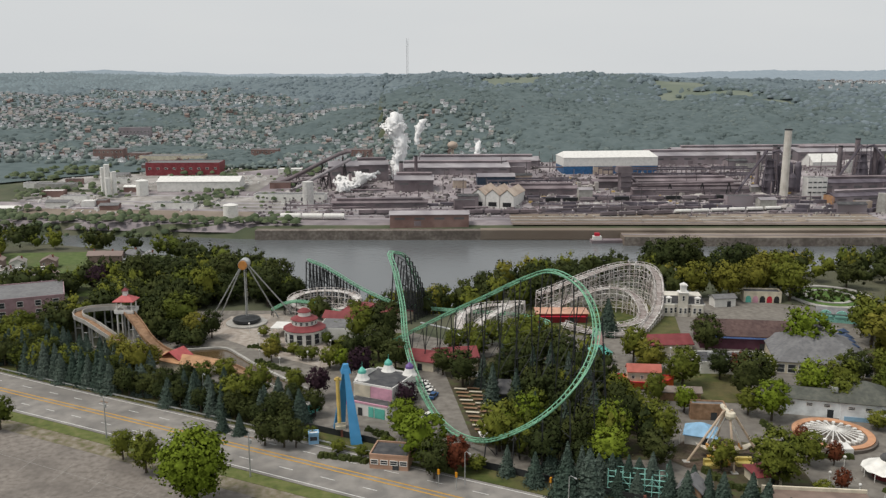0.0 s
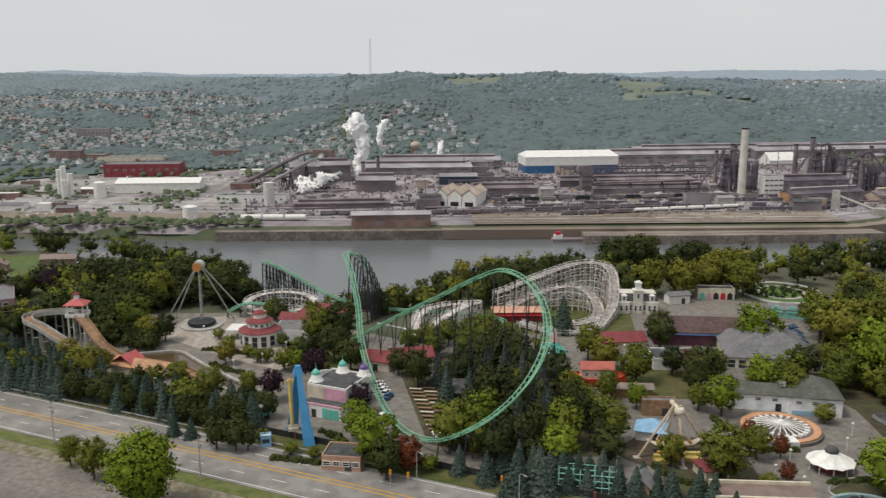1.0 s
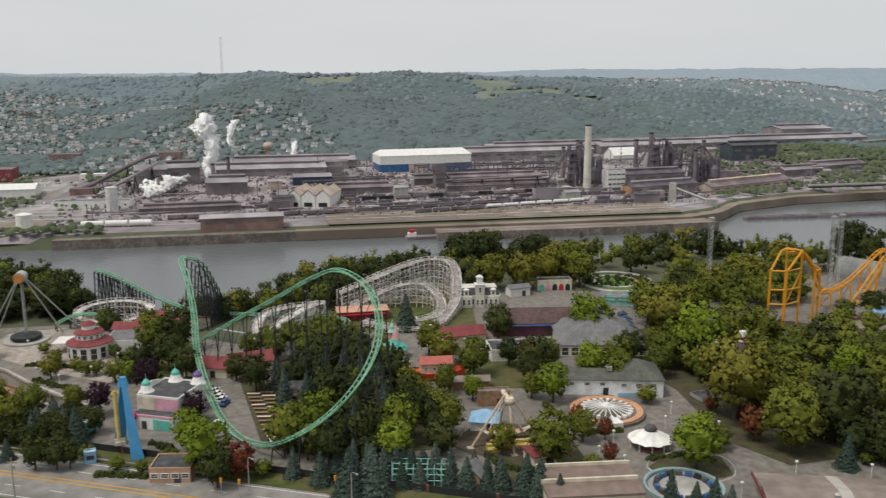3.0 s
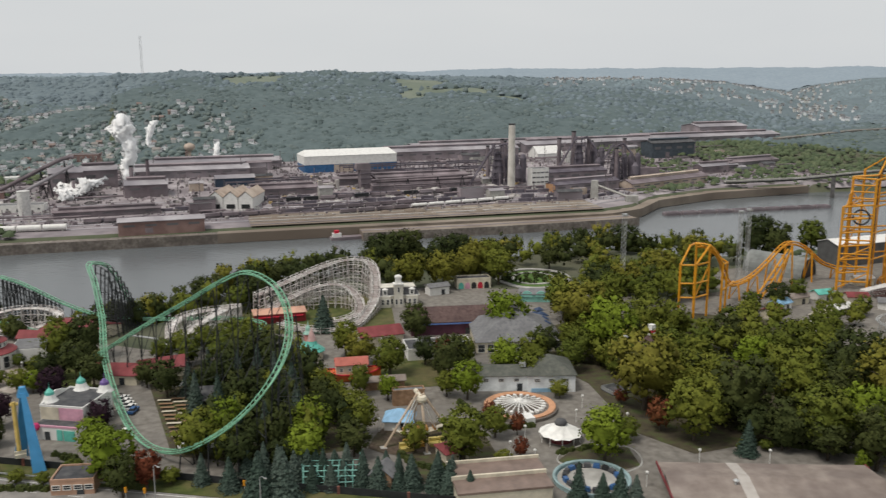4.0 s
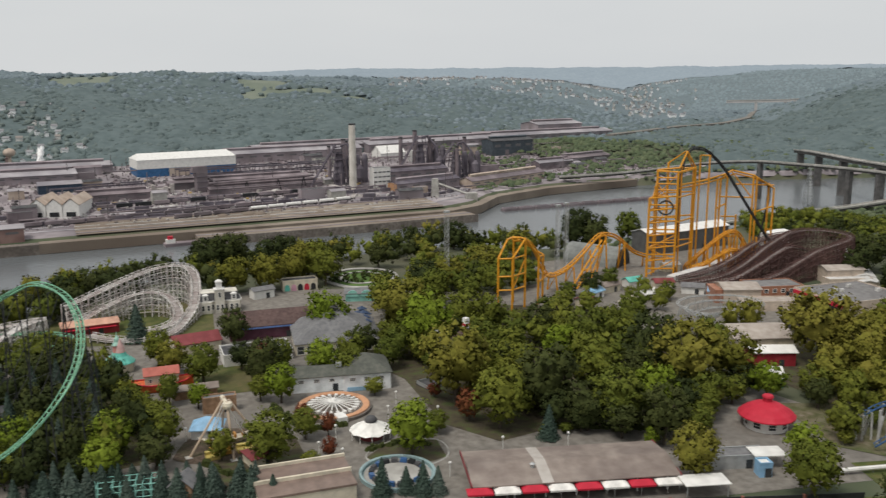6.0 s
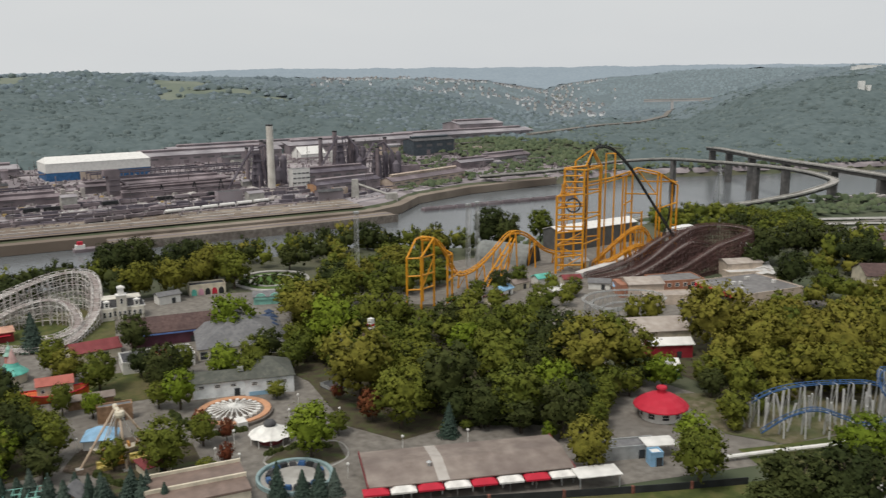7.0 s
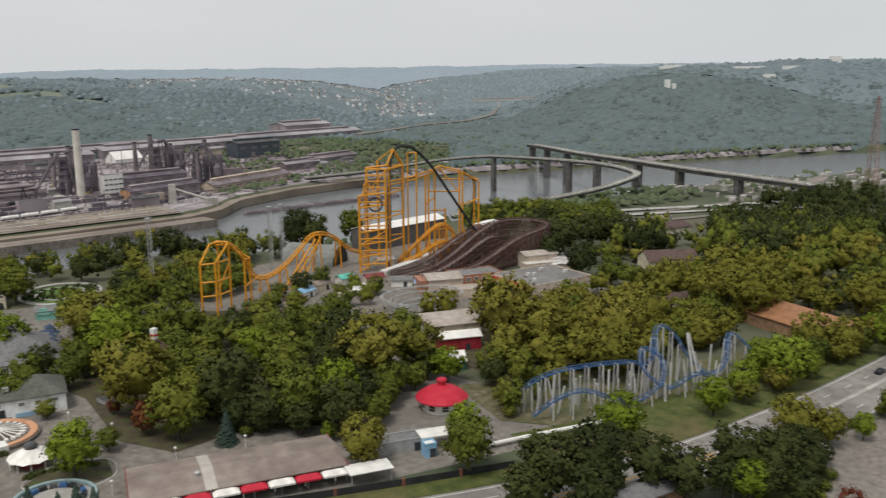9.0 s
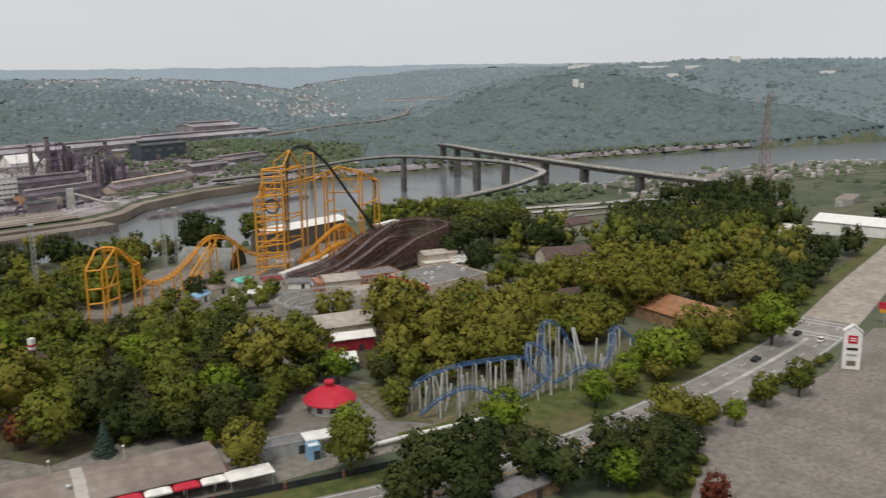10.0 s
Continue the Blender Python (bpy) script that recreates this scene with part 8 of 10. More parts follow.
beam("link_beam", (294.8, 294.7, 39.6), (312, 299, 40), (326, 299.5, 42.2), r=0.36)
for x, y, top in ((320.4, 298.1, 42), (322.6, 298.4, 42.5), (327, 298.8, 44.5), (334, 299, 24), (340.6, 295.7, 42.7), (342.3, 295.2, 42), (351.4, 296.4, 38.5), (353.2, 294.8, 36)):
    column(x, y, top, 0.44)
beam("top_beam", (324, 298.6, 42.5), (327, 298.8, 44.5), (332, 301, 45.2), (340.6, 295.7, 42.9), (353, 294.8, 36), r=0.42)
beam("top_beam", (327, 299.8, 42.5), (334, 301, 43.5), (342, 297, 41.5), (351.4, 296.4, 37.5), r=0.34)
beam("brace", (331, 300, 44.5), (339.8, 296, 32.6), r=0.32)
for p, q in (((322, 298.5, 33.6), (340.6, 295.7, 32.2)), ((340.6, 295.7, 24.8), (353, 294.8, 27.2)), ((332, 299.5, 38.8), (353, 295, 37.5)), ((324, 298.6, 24), (334, 299, 23)), ((327, 298.8, 14), (334, 299, 13.4)), ((351.4, 296.4, 16), (353.2, 294.8, 15.6)), ((320.4, 298.1, 28), (327, 298.8, 30))):
    beam("cross_beam", p, q)
for k, (x, y) in enumerate(((309, 290), (314, 288), (320, 291), (325, 286), (331, 289), (336, 287), (317, 284), (346, 287))):
    column(x, y, 9 + 3 * (k % 3), 0.34)
    beam("brace", (x, y, 8 + 3 * (k % 3)), (x + 5, y + 2, 2 + 2 * (k % 2)), r=0.24)
rails(curtain, [(349, 285, 5), (340, 288.5, 19), (331, 292, 33), (322, 295.5, 47), (315, 298, 54.5), (310.5, 299.2, 57), (306, 299.6, 57.2), (302.5, 300, 54.5), (300.5, 300, 48), (299.5, 300, 36), (299, 299.5, 24), (298.5, 299, 12)], 1.6, 0.24, BLACK_STEEL, 0.9, 1.6)
rails(curtain, [(345, 297, 41), (351, 296.5, 37.5), (353.6, 298.5, 29), (353.4, 301, 16), (351, 303, 5)], 1.4, 0.18, BLACK_STEEL, 0.6, 1.6)
low_run = rails(curtain, [(303, 297, 3), (309, 296, 7.5), (316, 295, 12.5), (323, 294.5, 16.5), (329, 295, 17.5), (334, 296, 15), (339, 297.5, 10), (345, 299, 5)], 1.6, 0.3, YELLOW_STEEL, 1.2, 3.2)
steel_bents(curtain, low_run, 4, YELLOW_STEEL, 4.0, 0.34, 3, 7)
low_run = rails(curtain, [(300, 289, 4), (308, 288, 6), (316, 287.5, 9.5), (323, 288, 10.5), (330, 290, 8), (336, 292, 4)], 1.6, 0.26, YELLOW_STEEL, 1.2, 3.2)
steel_bents(curtain, low_run, 5, YELLOW_STEEL, 3.6, 0.3, 3, 7)
part("loop_ring", Shape().tube([(286.5 + 2.5 * math.cos(a * 0.35), 293.5 - 1.9 * math.cos(a * 0.35), 31.5 + 3.1 * math.sin(a * 0.35)) for a in range(19)], 0.4, 6), BLACK_STEEL, curtain)
# its outlying hill and hop
LEFT, FRONT, PEAK_FOOT, REAR, RUN_FOOT, RUN_REAR = (191.3, 277), (196, 274), (203, 276.2), (202.8, 285), (210, 277.5), (214, 280.5)
for (x, y), top in ((LEFT, 21), (FRONT, 21.5), (PEAK_FOOT, 28), (REAR, 27), (RUN_FOOT, 20), (RUN_REAR, 19.5)):
    column(x, y, top, 0.45)
beam("ridge_frame", (*LEFT, 20.8), (197.5, 281, 27), (*REAR, 27), r=0.42)
beam("ridge_frame", (*FRONT, 21), (*PEAK_FOOT, 27.8), (*RUN_FOOT, 20), (217, 284, 13), r=0.42)
beam("ridge_frame", (*REAR, 27), (*RUN_REAR, 19.5), r=0.38)
beam("cross_beam", (*PEAK_FOOT, 27.8), (*REAR, 27), r=0.36)
for z in (8, 13.5, 20.6):
    beam("girder", (*LEFT, z), (*FRONT, z + 0.3), (*PEAK_FOOT, z + 0.6))
beam("girder", (*RUN_FOOT, 19.6), (*RUN_REAR, 19.3))
beam("girder", (*RUN_FOOT, 9), (*RUN_REAR, 9.5), (224, 290, 9))
beam("brace", (*FRONT, 8), (*PEAK_FOOT, 20), r=0.3)
pts = rails(curtain, [(200, 281, 27.6), (205, 280, 27), (211, 282, 21.5), (218, 287, 12), (226, 293, 7.5), (238, 299, 8), (250, 304, 13), (260, 308, 18.5), (267, 310, 19), (275, 312, 16), (284, 312, 9), (292, 311, 6)], 1.6, 0.26, YELLOW_STEEL, 1.3, 3.2)
steel_bents(curtain, pts[24:], 9, YELLOW_STEEL, 4.6, 0.36, 5, 30, 1.0)
for x, y, foot in ((266, 309, 238), (262, 307, 233), (268, 312, 246)):
    beam("leg", (foot, y - 18, 0), (x, y, 16.5), r=0.4)
for k in range(4):
    beam("cross_beam", (240 + 6.2 * k, 293 + 4.5 * k, 2 + 4 * k), (244 + 5.6 * k, 295 + 4.2 * k, 2 + 4 * k))

sky = thing("blue_coaster", "blue steel coaster on pale grey supports by the road", "roller coaster")
blue_path = [(214, 132, 5), (219, 130, 8.5), (226, 128, 10), (233, 125, 10.6), (240, 122, 10.6), (247, 119, 10.2), (252, 117, 9), (255.5, 117, 11), (258.5, 119, 15), (261.5, 120.3, 17), (265, 120, 17), (268, 118.5, 14), (269, 115, 9), (271, 110, 4), (274, 107, 4), (278, 107, 7), (282, 109, 10.6), (286, 111, 12), (289.5, 110, 11), (292, 107, 7)]
SUPPORT_GREY = paint("pale_grey_support_paint", (0.43, 0.43, 0.42), 0.5)
pts = rails(sky, blue_path, 1.5, 0.11, BLUE_STEEL, 0.8)
steel_bents(sky, pts, 3, SUPPORT_GREY, 2.8, 0.25, 2.5, 30)
pts = rails(sky, [(212, 124, 2), (218, 121, 6), (224, 117, 8), (232, 113, 5), (240, 111, 2.5), (250, 110, 6), (253, 113, 12), (250, 117, 14), (247, 114, 9), (252, 109, 4), (262, 107, 6), (272, 107, 3)], 1.5, 0.11, BLUE_STEEL, 0.8)
steel_bents(sky, pts, 4, SUPPORT_GREY, 2.8, 0.25, 2.5, 30)
for k in range(34):
    x, y = 214 + k * 2.1 + random.uniform(-1, 1), 128 - k * 0.6 + random.uniform(-6, 3)
    part("support_column", Shape().bar((x, y, -0.5), (x + random.uniform(-2.5, 2.5), y + random.uniform(-1, 2), random.uniform(6, 10)), 0.3, 7), SUPPORT_GREY, sky)
part("brake_column", Shape().bar((264, 108, 0), (266, 113, 16), 0.32, 8), SUPPORT_GREY, sky)
part("brake_column", Shape().bar((267, 108, 0), (267.6, 113.5, 15.5), 0.32, 8), SUPPORT_GREY, sky)

kiddie = thing("kiddie_coaster", "small pale-teal framed kiddie coaster behind spruces", "roller coaster", 43.7, 179.8, 0, -13)
PALE_TEAL = paint("faded_teal_paint", (0.24, 0.52, 0.45), 0.5)
for k in range(9):
    x = -6.4 + k * 1.6
    for y in (-2.6, 0, 2.6):
        part("post", Shape().bar((x, y, -0.2), (x, y, 6.2 if k in (0, 8) and y else 4.6), 0.1, 5), PALE_TEAL, kiddie)
    part("cross_beam", Shape().bar((x, -2.6, 4.5), (x, 2.6, 4.5), 0.1, 4), PALE_TEAL, kiddie)
    part("brace", Shape().tube([(x, -2.6, 0.3), (x, 0, 4.2), (x, 2.6, 0.3)], 0.07, 4), PALE_TEAL, kiddie)
for y in (-2.6, 0, 2.6):
    for z in (1.6, 3.1, 4.5):
        part("ledger", Shape().bar((-6.4, y, z), (6.4, y, z), 0.09, 4), PALE_TEAL, kiddie)
    part("diagonal_brace", Shape().tube([(-6.4 + k * 3.2, y, (0.3, 4.3)[k % 2]) for k in range(5)], 0.07, 4), PALE_TEAL, kiddie)
mouse = thing("coaster_mouse", "low white steel kiddie coaster with tight curves", "roller coaster", 262, 232, 0, 0)
pts = rails(mouse, [(-12, -6, 3.5), (0, -9, 4.5), (12, -7, 4), (15, 0, 3.5), (10, 5, 4), (0, 7, 4.6), (-10, 6, 4), (-14, 0, 3.6)], 1.1, 0.09, GALVANISED, 0.4, 1.6, closed=True)
rails(mouse, [(-8, -3, 2), (0, -5, 2.6), (9, -3, 2.2), (9, 2, 2), (0, 4, 2.6), (-8, 3, 2)], 1.1, 0.09, GALVANISED, 0.4, 1.6, closed=True)
rails(mouse, [(-15, -9, 5.5), (-4, -12, 6), (8, -11, 5.2), (17, -6, 4.6), (18, 3, 5), (8, 9, 5.6), (-6, 10, 6), (-16, 4, 5.8)], 1.1, 0.09, GALVANISED, 0.4, 1.6, closed=True)
for k in range(26):
    a = k * 0.2417
    part("support_column", Shape().bar((17.5 * math.cos(a), 11 * math.sin(a), -0.2), (16.2 * math.cos(a), 10.2 * math.sin(a), 5), 0.12, 5), GALVANISED, mouse)
for k in range(0, len(pts), 3):
    part("support_column", Shape().bar((pts[k].x, pts[k].y, -0.2), (pts[k].x, pts[k].y, pts[k].z - 0.5), 0.14, 5), GALVANISED, mouse)

# ---- the water ride ----
flume = thing("log_flume", "log flume channel on tall posts with a timber chute", "water ride")
high = smooth_path([(-111, 293, 10.5), (-117.4, 296.7, 10.5), (-124.8, 295.2, 10.3), (-127.8, 292.6, 10.0), (-126, 288, 9.6), (-121, 284.5, 8.8), (-112.4, 277.6, 6.8), (-105.9, 274.6, 4), (-97.5, 271.8, 2)], 2.0)
part("channel_floor", ribbon(high, -1.4, 1.4, 0, 0.5), TIMBER, flume)
for s in (-1, 1):
    part("channel_wall", ribbon(high, s * 1.55 - 0.12, s * 1.55 + 0.12, 1.0, 1.5), CONCRETE, flume)
chute = smooth_path([(-110, 291, 10.4), (-108.9, 289.7, 10.2), (-104, 283.5, 8.4), (-99.1, 277.6, 5.6), (-95, 274.5, 3.4), (-90.5, 272, 2), (-82, 268.5, 1.3), (-69.5, 262.5, 1), (-59.9, 253, 0.9), (-54, 247, 0.8)], 2.0)
part("chute_floor", ribbon(chute, -1.5, 1.5, 0, 0.4), TIMBER, flume, "tan timber chute")
for s in (-1, 1):
    part("chute_wall", ribbon(chute, s * 1.6 - 0.12, s * 1.6 + 0.12, 0.8, 1.2), TIMBER, flume)
for path in (high, chute):
    for k in range(2, len(path), 3):
        p = path[k]
        if p.z > 2.2:
            part("post", Shape().bar((p.x - 1.2, p.y, -0.3), (p.x - 1.2, p.y, p.z - 0.45), 0.28, 7).bar((p.x + 1.2, p.y, -0.3), (p.x + 1.2, p.y, p.z - 0.45), 0.28, 7).bar((p.x - 1.2, p.y, p.z * 0.5), (p.x + 1.2, p.y, p.z * 0.5), 0.14, 5), GALVANISED, flume)
gazebo = thing("ride_tower", "white open tower with a red tiled hip roof", "tower", -111, 292.5, 0)
for a, b in ((-2.6, -2.2), (2.6, -2.2), (2.6, 2.2), (-2.6, 2.2)):
    part("post", Shape().bar((a, b, -0.3), (a, b, 14.4), 0.26, 6), WHITE, gazebo)
part("platform", Shape().box(0, 0, 10.2, 6.6, 5.8, 0.4), WHITE, gazebo)
part("railing", Shape().box(0, -2.9, 10.61, 6.6, 0.15, 1.0).box(0, 2.9, 10.61, 6.6, 0.15, 1.0).box(-3.2, 0, 10.61, 0.15, 5.4, 1.0).box(3.2, 0, 10.61, 0.15, 5.4, 1.0), WHITE, gazebo)
part("roof", Shape().hip(0, 0, 14.4, 6.0, 5.2, 2.2, 0.7, 1.6), paint("coral_red_roof", (0.42, 0.09, 0.09)), gazebo, "coral-red tiled roof")
part("cupola", Shape().box(0, 0, 16.2, 1.5, 1.5, 1.6).bar((0, 0, 18.6), (0, 0, 20.6), 0.05, 4), WHITE, gazebo)
part("cupola_roof", Shape().hip(0, 0, 17.8, 1.5, 1.5, 1.2, 0.25, 0.1), RED_ROOF, gazebo, "small red cupola roof")
pond = [(-90, 278), (-82, 280.5), (-74, 281), (-67, 273), (-60, 264), (-51, 254), (-42, 244), (-38, 240), (-45, 238), (-52, 246), (-63, 258), (-72, 266), (-84, 273)]
structure("pond", patch(pond, 0.25), material("brown_pond_water", [(0.06, 0.04, 0.02), (0.09, 0.06, 0.03)], 0.05, 0.15, by="world", spec=0.5), "shallow brown water of the ride's pond", "pond")
edge = smooth_path([(x, y, 0.0) for x, y in pond], 2.0, True)
edge.append(edge[0])
structure("pond_wall", ribbon(edge, -0.45, 0.45, 0.9, 1.0), CONCRETE, "pale concrete wall round the pond", "low wall")
structure("terrace", patch([(-82, 322), (-64, 326), (-36, 300), (-30, 270), (-38, 262), (-56, 274), (-74, 290), (-86, 300)], 0.12), TERRACE, "pale paved plaza beside the water ride", "paving")
hut = building("ride_station", "low orange-roofed loading station of the water ride", "ride station", -80, 262, -25, 20, 8, 2.6, CREAM, paint("orange_tan_roof", (0.45, 0.25, 0.13)), rise=1.6)
part("red_roof", Shape().gable(-6, 0, 3.3, 6, 7, 2.4, 0.4, 0.2, 90), paint("coral_roof", (0.42, 0.09, 0.09)), hut, "coral-red gable over the entrance")

swing = thing("pendulum_ride", "giant pendulum ride on four pale steel legs", "pendulum ride", -73.7, 312.3, 0)
for a, b in ((-15.5, 8), (-13, 12), (10.5, 8.5), (15.3, 13)):
    part("leg", Shape().bar((a, b, -0.5), (a * 0.08, b * 0.12, 22.2), 0.25, 8), GALVANISED, swing)
part("hub", Shape().bar((0, -3, 23.0), (0, 3.2, 23.0), 1.6, 20), paint("hub_orange", (0.5, 0.22, 0.06)), swing, "orange round hub")
part("hub_frame", Shape().bar((0, -2, 23.0), (0, 2.6, 23.0), 1.9, 20), GALVANISED, swing)
part("arm", Shape().bar((0, 0, 20.6), (0, 0, 3), 0.3, 8).bar((0.6, 0, 20.6), (0.6, 0, 3), 0.12, 6), GALVANISED, swing)
part("gondola", Shape().lathe([(1.2, 1.0), (4.6, 0.8), (5.2, 1.4), (5.0, 2.2), (3.4, 2.0), (1.0, 2.6)], 28), BLACK_STEEL, swing, "black seat ring")
part("platform", Shape().lathe([(7.6, 0.1), (7.6, 0.7), (7.4, 0.75)], 28), CONCRETE, swing)

# ---- pavilions and buildings of the park ----
cafe = thing("rotunda_cafe", "white rotunda cafe with tiered dull-red roofs", "cafe", -48.5, 291, 0, -6)
part("wall", Shape().lathe([(7.0, -0.3), (7.0, 5.0)], 14), WHITE, cafe)
part("roof", Shape().lathe([(7.5, 5.0), (7.5, 5.2), (4.5, 6.5)], 14), RED_ROOF, cafe, "lower red shingled roof")
part("drum", Shape().lathe([(4.4, 6.2), (4.4, 8.2)], 14), WHITE, cafe)
part("upper_roof", Shape().lathe([(4.8, 8.2), (4.8, 8.35), (2.3, 9.4)], 14), RED_ROOF, cafe)
part("lantern", Shape().lathe([(2.2, 9.2), (2.2, 10.8)], 12), WHITE, cafe)
part("cap", Shape().lathe([(2.5, 10.8), (2.4, 11.0), (1.2, 11.8), (0.05, 12.2)], 12), RED_ROOF, cafe)
for k in range(14):
    a = 2 * math.pi * (k + 0.5) / 14
    window(cafe, 6.9 * math.cos(a), 6.9 * math.sin(a), 0.5, 1.9, 3.6, math.degrees(a) + 90)
    window(cafe, 4.36 * math.cos(a), 4.36 * math.sin(a), 6.8, 0.9, 1.0, math.degrees(a) + 90)
part("wing", Shape().box(13, 8, -0.3, 18, 12, 4.6), WHITE, cafe)
part("wing_roof", Shape().box(13, 8, 4.31, 17.4, 11.4, 0.15), GREY_ROOF, cafe)
part("porch", Shape().box(-9, 6, 3.4, 8, 8, 0.4).box(-12.6, 2.4, 0, 0.4, 0.4, 3.39).box(-12.6, 9.6, 0, 0.4, 0.4, 3.39).box(-7, 2.4, 0, 0.4, 0.4, 3.39), WHITE, cafe)
for x, y, w, d, t in ((-25, 318, 22, 16, -35), (-38, 310, 12, 5, -20), (-29, 303, 6, 5, -20), (-8, 266, 14, 10, -20), (4, 268, 13, 10, 10), (76, 282, 15, 10, 4)):
    building("red_roof_pavilion", "low pavilion with a dull red gable roof", "pavilion", x, y, t, w, d, 3.0, CREAM, RED_ROOF, rise=2.2, group="red-roofed pavilions")

arcade = building("arcade", "white and pink arcade with a flat dark roof and turrets", "arcade", -16.5, 233.3, -26, 12.4, 13.6, 7.2, WHITE, DARK_ROOF, "flat")
part("pink_wall", Shape().box(2.7, -6.88, 3.8, 6.8, 0.16, 3.3), PINK, arcade, "pink painted upper wall")
part("cream_wall", Shape().box(-3.4, -6.88, 3.8, 5.2, 0.16, 3.3), CREAM, arcade, "cream painted upper wall")
part("front_wing", Shape().box(0.6, -9.0, -0.3, 12.6, 4.2, 3.9), WHITE, arcade)
part("front_roof", Shape().box(0.6, -9.0, 3.61, 12.2, 3.8, 0.15), DARK_ROOF, arcade)
part("eave", Shape().box(0.6, -11.0, 3.5, 12.9, 0.4, 0.5), PINK, arcade, "pink eave board")
part("shutter", Shape().box(4.6, -11.18, 0.1, 3.2, 0.14, 2.8), TEAL, arcade, "teal roller shutter")
part("banner", Shape().box(1.9, -11.18, 0.1, 1.6, 0.14, 2.9), TEAL, arcade)
part("door", Shape().box(-1.6, -11.18, 0, 1.4, 0.14, 2.3), GLASS, arcade, "dark doorway")
for x, y, m in ((-5.6, -3.2, TEAL), (-2.4, 6.2, TEAL), (4.6, 6.2, paint("violet_cap", (0.16, 0.10, 0.30)))):
    part("turret", Shape().lathe([(2.3, 7.2), (1.7, 8.0), (1.2, 9.2)], 10, x, y), WHITE, arcade)
    part("turret_cap", Shape().lathe([(1.25, 9.2), (1.15, 9.9), (0.5, 10.6), (0.08, 11.0), (0.05, 12.4)], 10, x, y), m, arcade, "rounded painted cap")
part("gable_front", Shape().add([(-6.25, -6.6, 7.2), (-6.25, 6.6, 7.2), (-6.25, 3.5, 8.4), (-6.25, 0, 9.2), (-6.25, -3.5, 8.4), (-5.9, -6.6, 7.2), (-5.9, 6.6, 7.2), (-5.9, 3.5, 8.4), (-5.9, 0, 9.2), (-5.9, -3.5, 8.4)], [(0, 4, 3, 2, 1), (5, 6, 7, 8, 9), (0, 5, 9, 4), (4, 9, 8, 3), (3, 8, 7, 2), (2, 7, 6, 1)]), WHITE, arcade, "white curved parapet")
part("sign_ball", Shape().lathe([(0.05, 2.4), (0.9, 2.8), (1.25, 3.6), (0.9, 4.4), (0.05, 4.8)], 14, -4.6, -11.6), paint("magenta_ball", (0.5, 0.03, 0.14)), arcade, "magenta ball sign")
slide = thing("tower_swing", "tall blue twin-leg swing tower with a yellow arm", "tower ride", -25, 211, 0, 12)
for a, b in ((-1.6, 5.5), (1.8, -6)):
    part("leg", Shape().add([(a - 1.5, b - 1.0, -0.3), (a + 1.5, b - 1.0, -0.3), (a + 1.5, b + 1.0, -0.3), (a - 1.5, b + 1.0, -0.3), (-0.55, b * 0.12 - 0.5, 18.2), (0.55, b * 0.12 - 0.5, 18.2), (0.55, b * 0.12 + 0.5, 18.2), (-0.55, b * 0.12 + 0.5, 18.2)], [(3, 2, 1, 0), (4, 5, 6, 7), (0, 1, 5, 4), (1, 2, 6, 5), (2, 3, 7, 6), (3, 0, 4, 7)]), SKY_BLUE, slide)
part("head", Shape().box(0, 0, 17.2, 2.6, 2.6, 2.2, 0, 0.5), SKY_BLUE, slide)
part("arm", Shape().bar((-2.2, 0, 16), (-2.0, -1, 4), 0.5, 8).bar((-3, 0, 15.4), (-1.2, 0, 15.4), 0.4, 6), paint("pale_yellow_arm", (0.6, 0.42, 0.12)), slide, "pale yellow arm")
part("seat_bench", Shape().box(-1.8, -1.2, 2.4, 2.6, 1.0, 0.8).box(-1.8, -1.2, 3.2, 2.6, 0.3, 0.8), CREAM, slide)
booth = building("ticket_booth", "small white and blue ticket booth", "booth", -33, 206, 10, 2.6, 2.2, 2.6, PALE_BLUE, WHITE, "flat", door=False)
part("hatch", Shape().box(0, -1.15, 1.1, 1.8, 0.12, 1.0), GLASS, booth)
building("roadside_office", "low brick office with a flat dark roof", "office", -12.2, 194.4, -10, 9.4, 7.8, 3.4, paint("salmon_brick", (0.42, 0.26, 0.18)), DARK_ROOF, "flat", windows=((1.4, 4, 1.6, 1.0),))
trail = thing("box_trailer", "teal-sided box trailer with a white roof", "trailer", -39, 221, 0, 52)
part("body", Shape().box(0, 0, 1.0, 13, 2.6, 2.8), TEAL, trail)
part("roof", Shape().box(0, 0, 3.81, 13.1, 2.7, 0.12), WHITE, trail)
part("undercarriage", Shape().box(3, 0, 0, 4, 2.3, 0.99), BLACK_STEEL, trail)
dodgem = thing("ride_pavilion", "low pavilion with a rounded grey roof", "pavilion", -46, 224, 0, -26)
part("roof", Shape().lathe([(6.0, 2.6), (5.9, 2.9), (4.0, 3.5), (0.2, 3.8)], 24), GREY_ROOF, dodgem, smooth=True)
part("drum", Shape().lathe([(5.3, -0.2), (5.3, 2.6)], 24), CREAM, dodgem)
gpole = thing("flag_pole", "slim teal flag pole", "pole", -55, 226, 0)
part("mast", Shape().bar((0, 0, -0.2), (0, 0, 9), 0.3, 7, 0.2), TEAL, gpole)

castle = thing("castle_house", "ornate white mansard house with a central tower", "fun house", 93, 326, 0, -6)
OLD_WHITE = paint("aged_white_paint", (0.6, 0.57, 0.5), wear=0.2)
SLATE = material("dark_slate", [(0.06, 0.06, 0.065), (0.09, 0.09, 0.095), (0.12, 0.12, 0.125)], 0.8, 0.8)
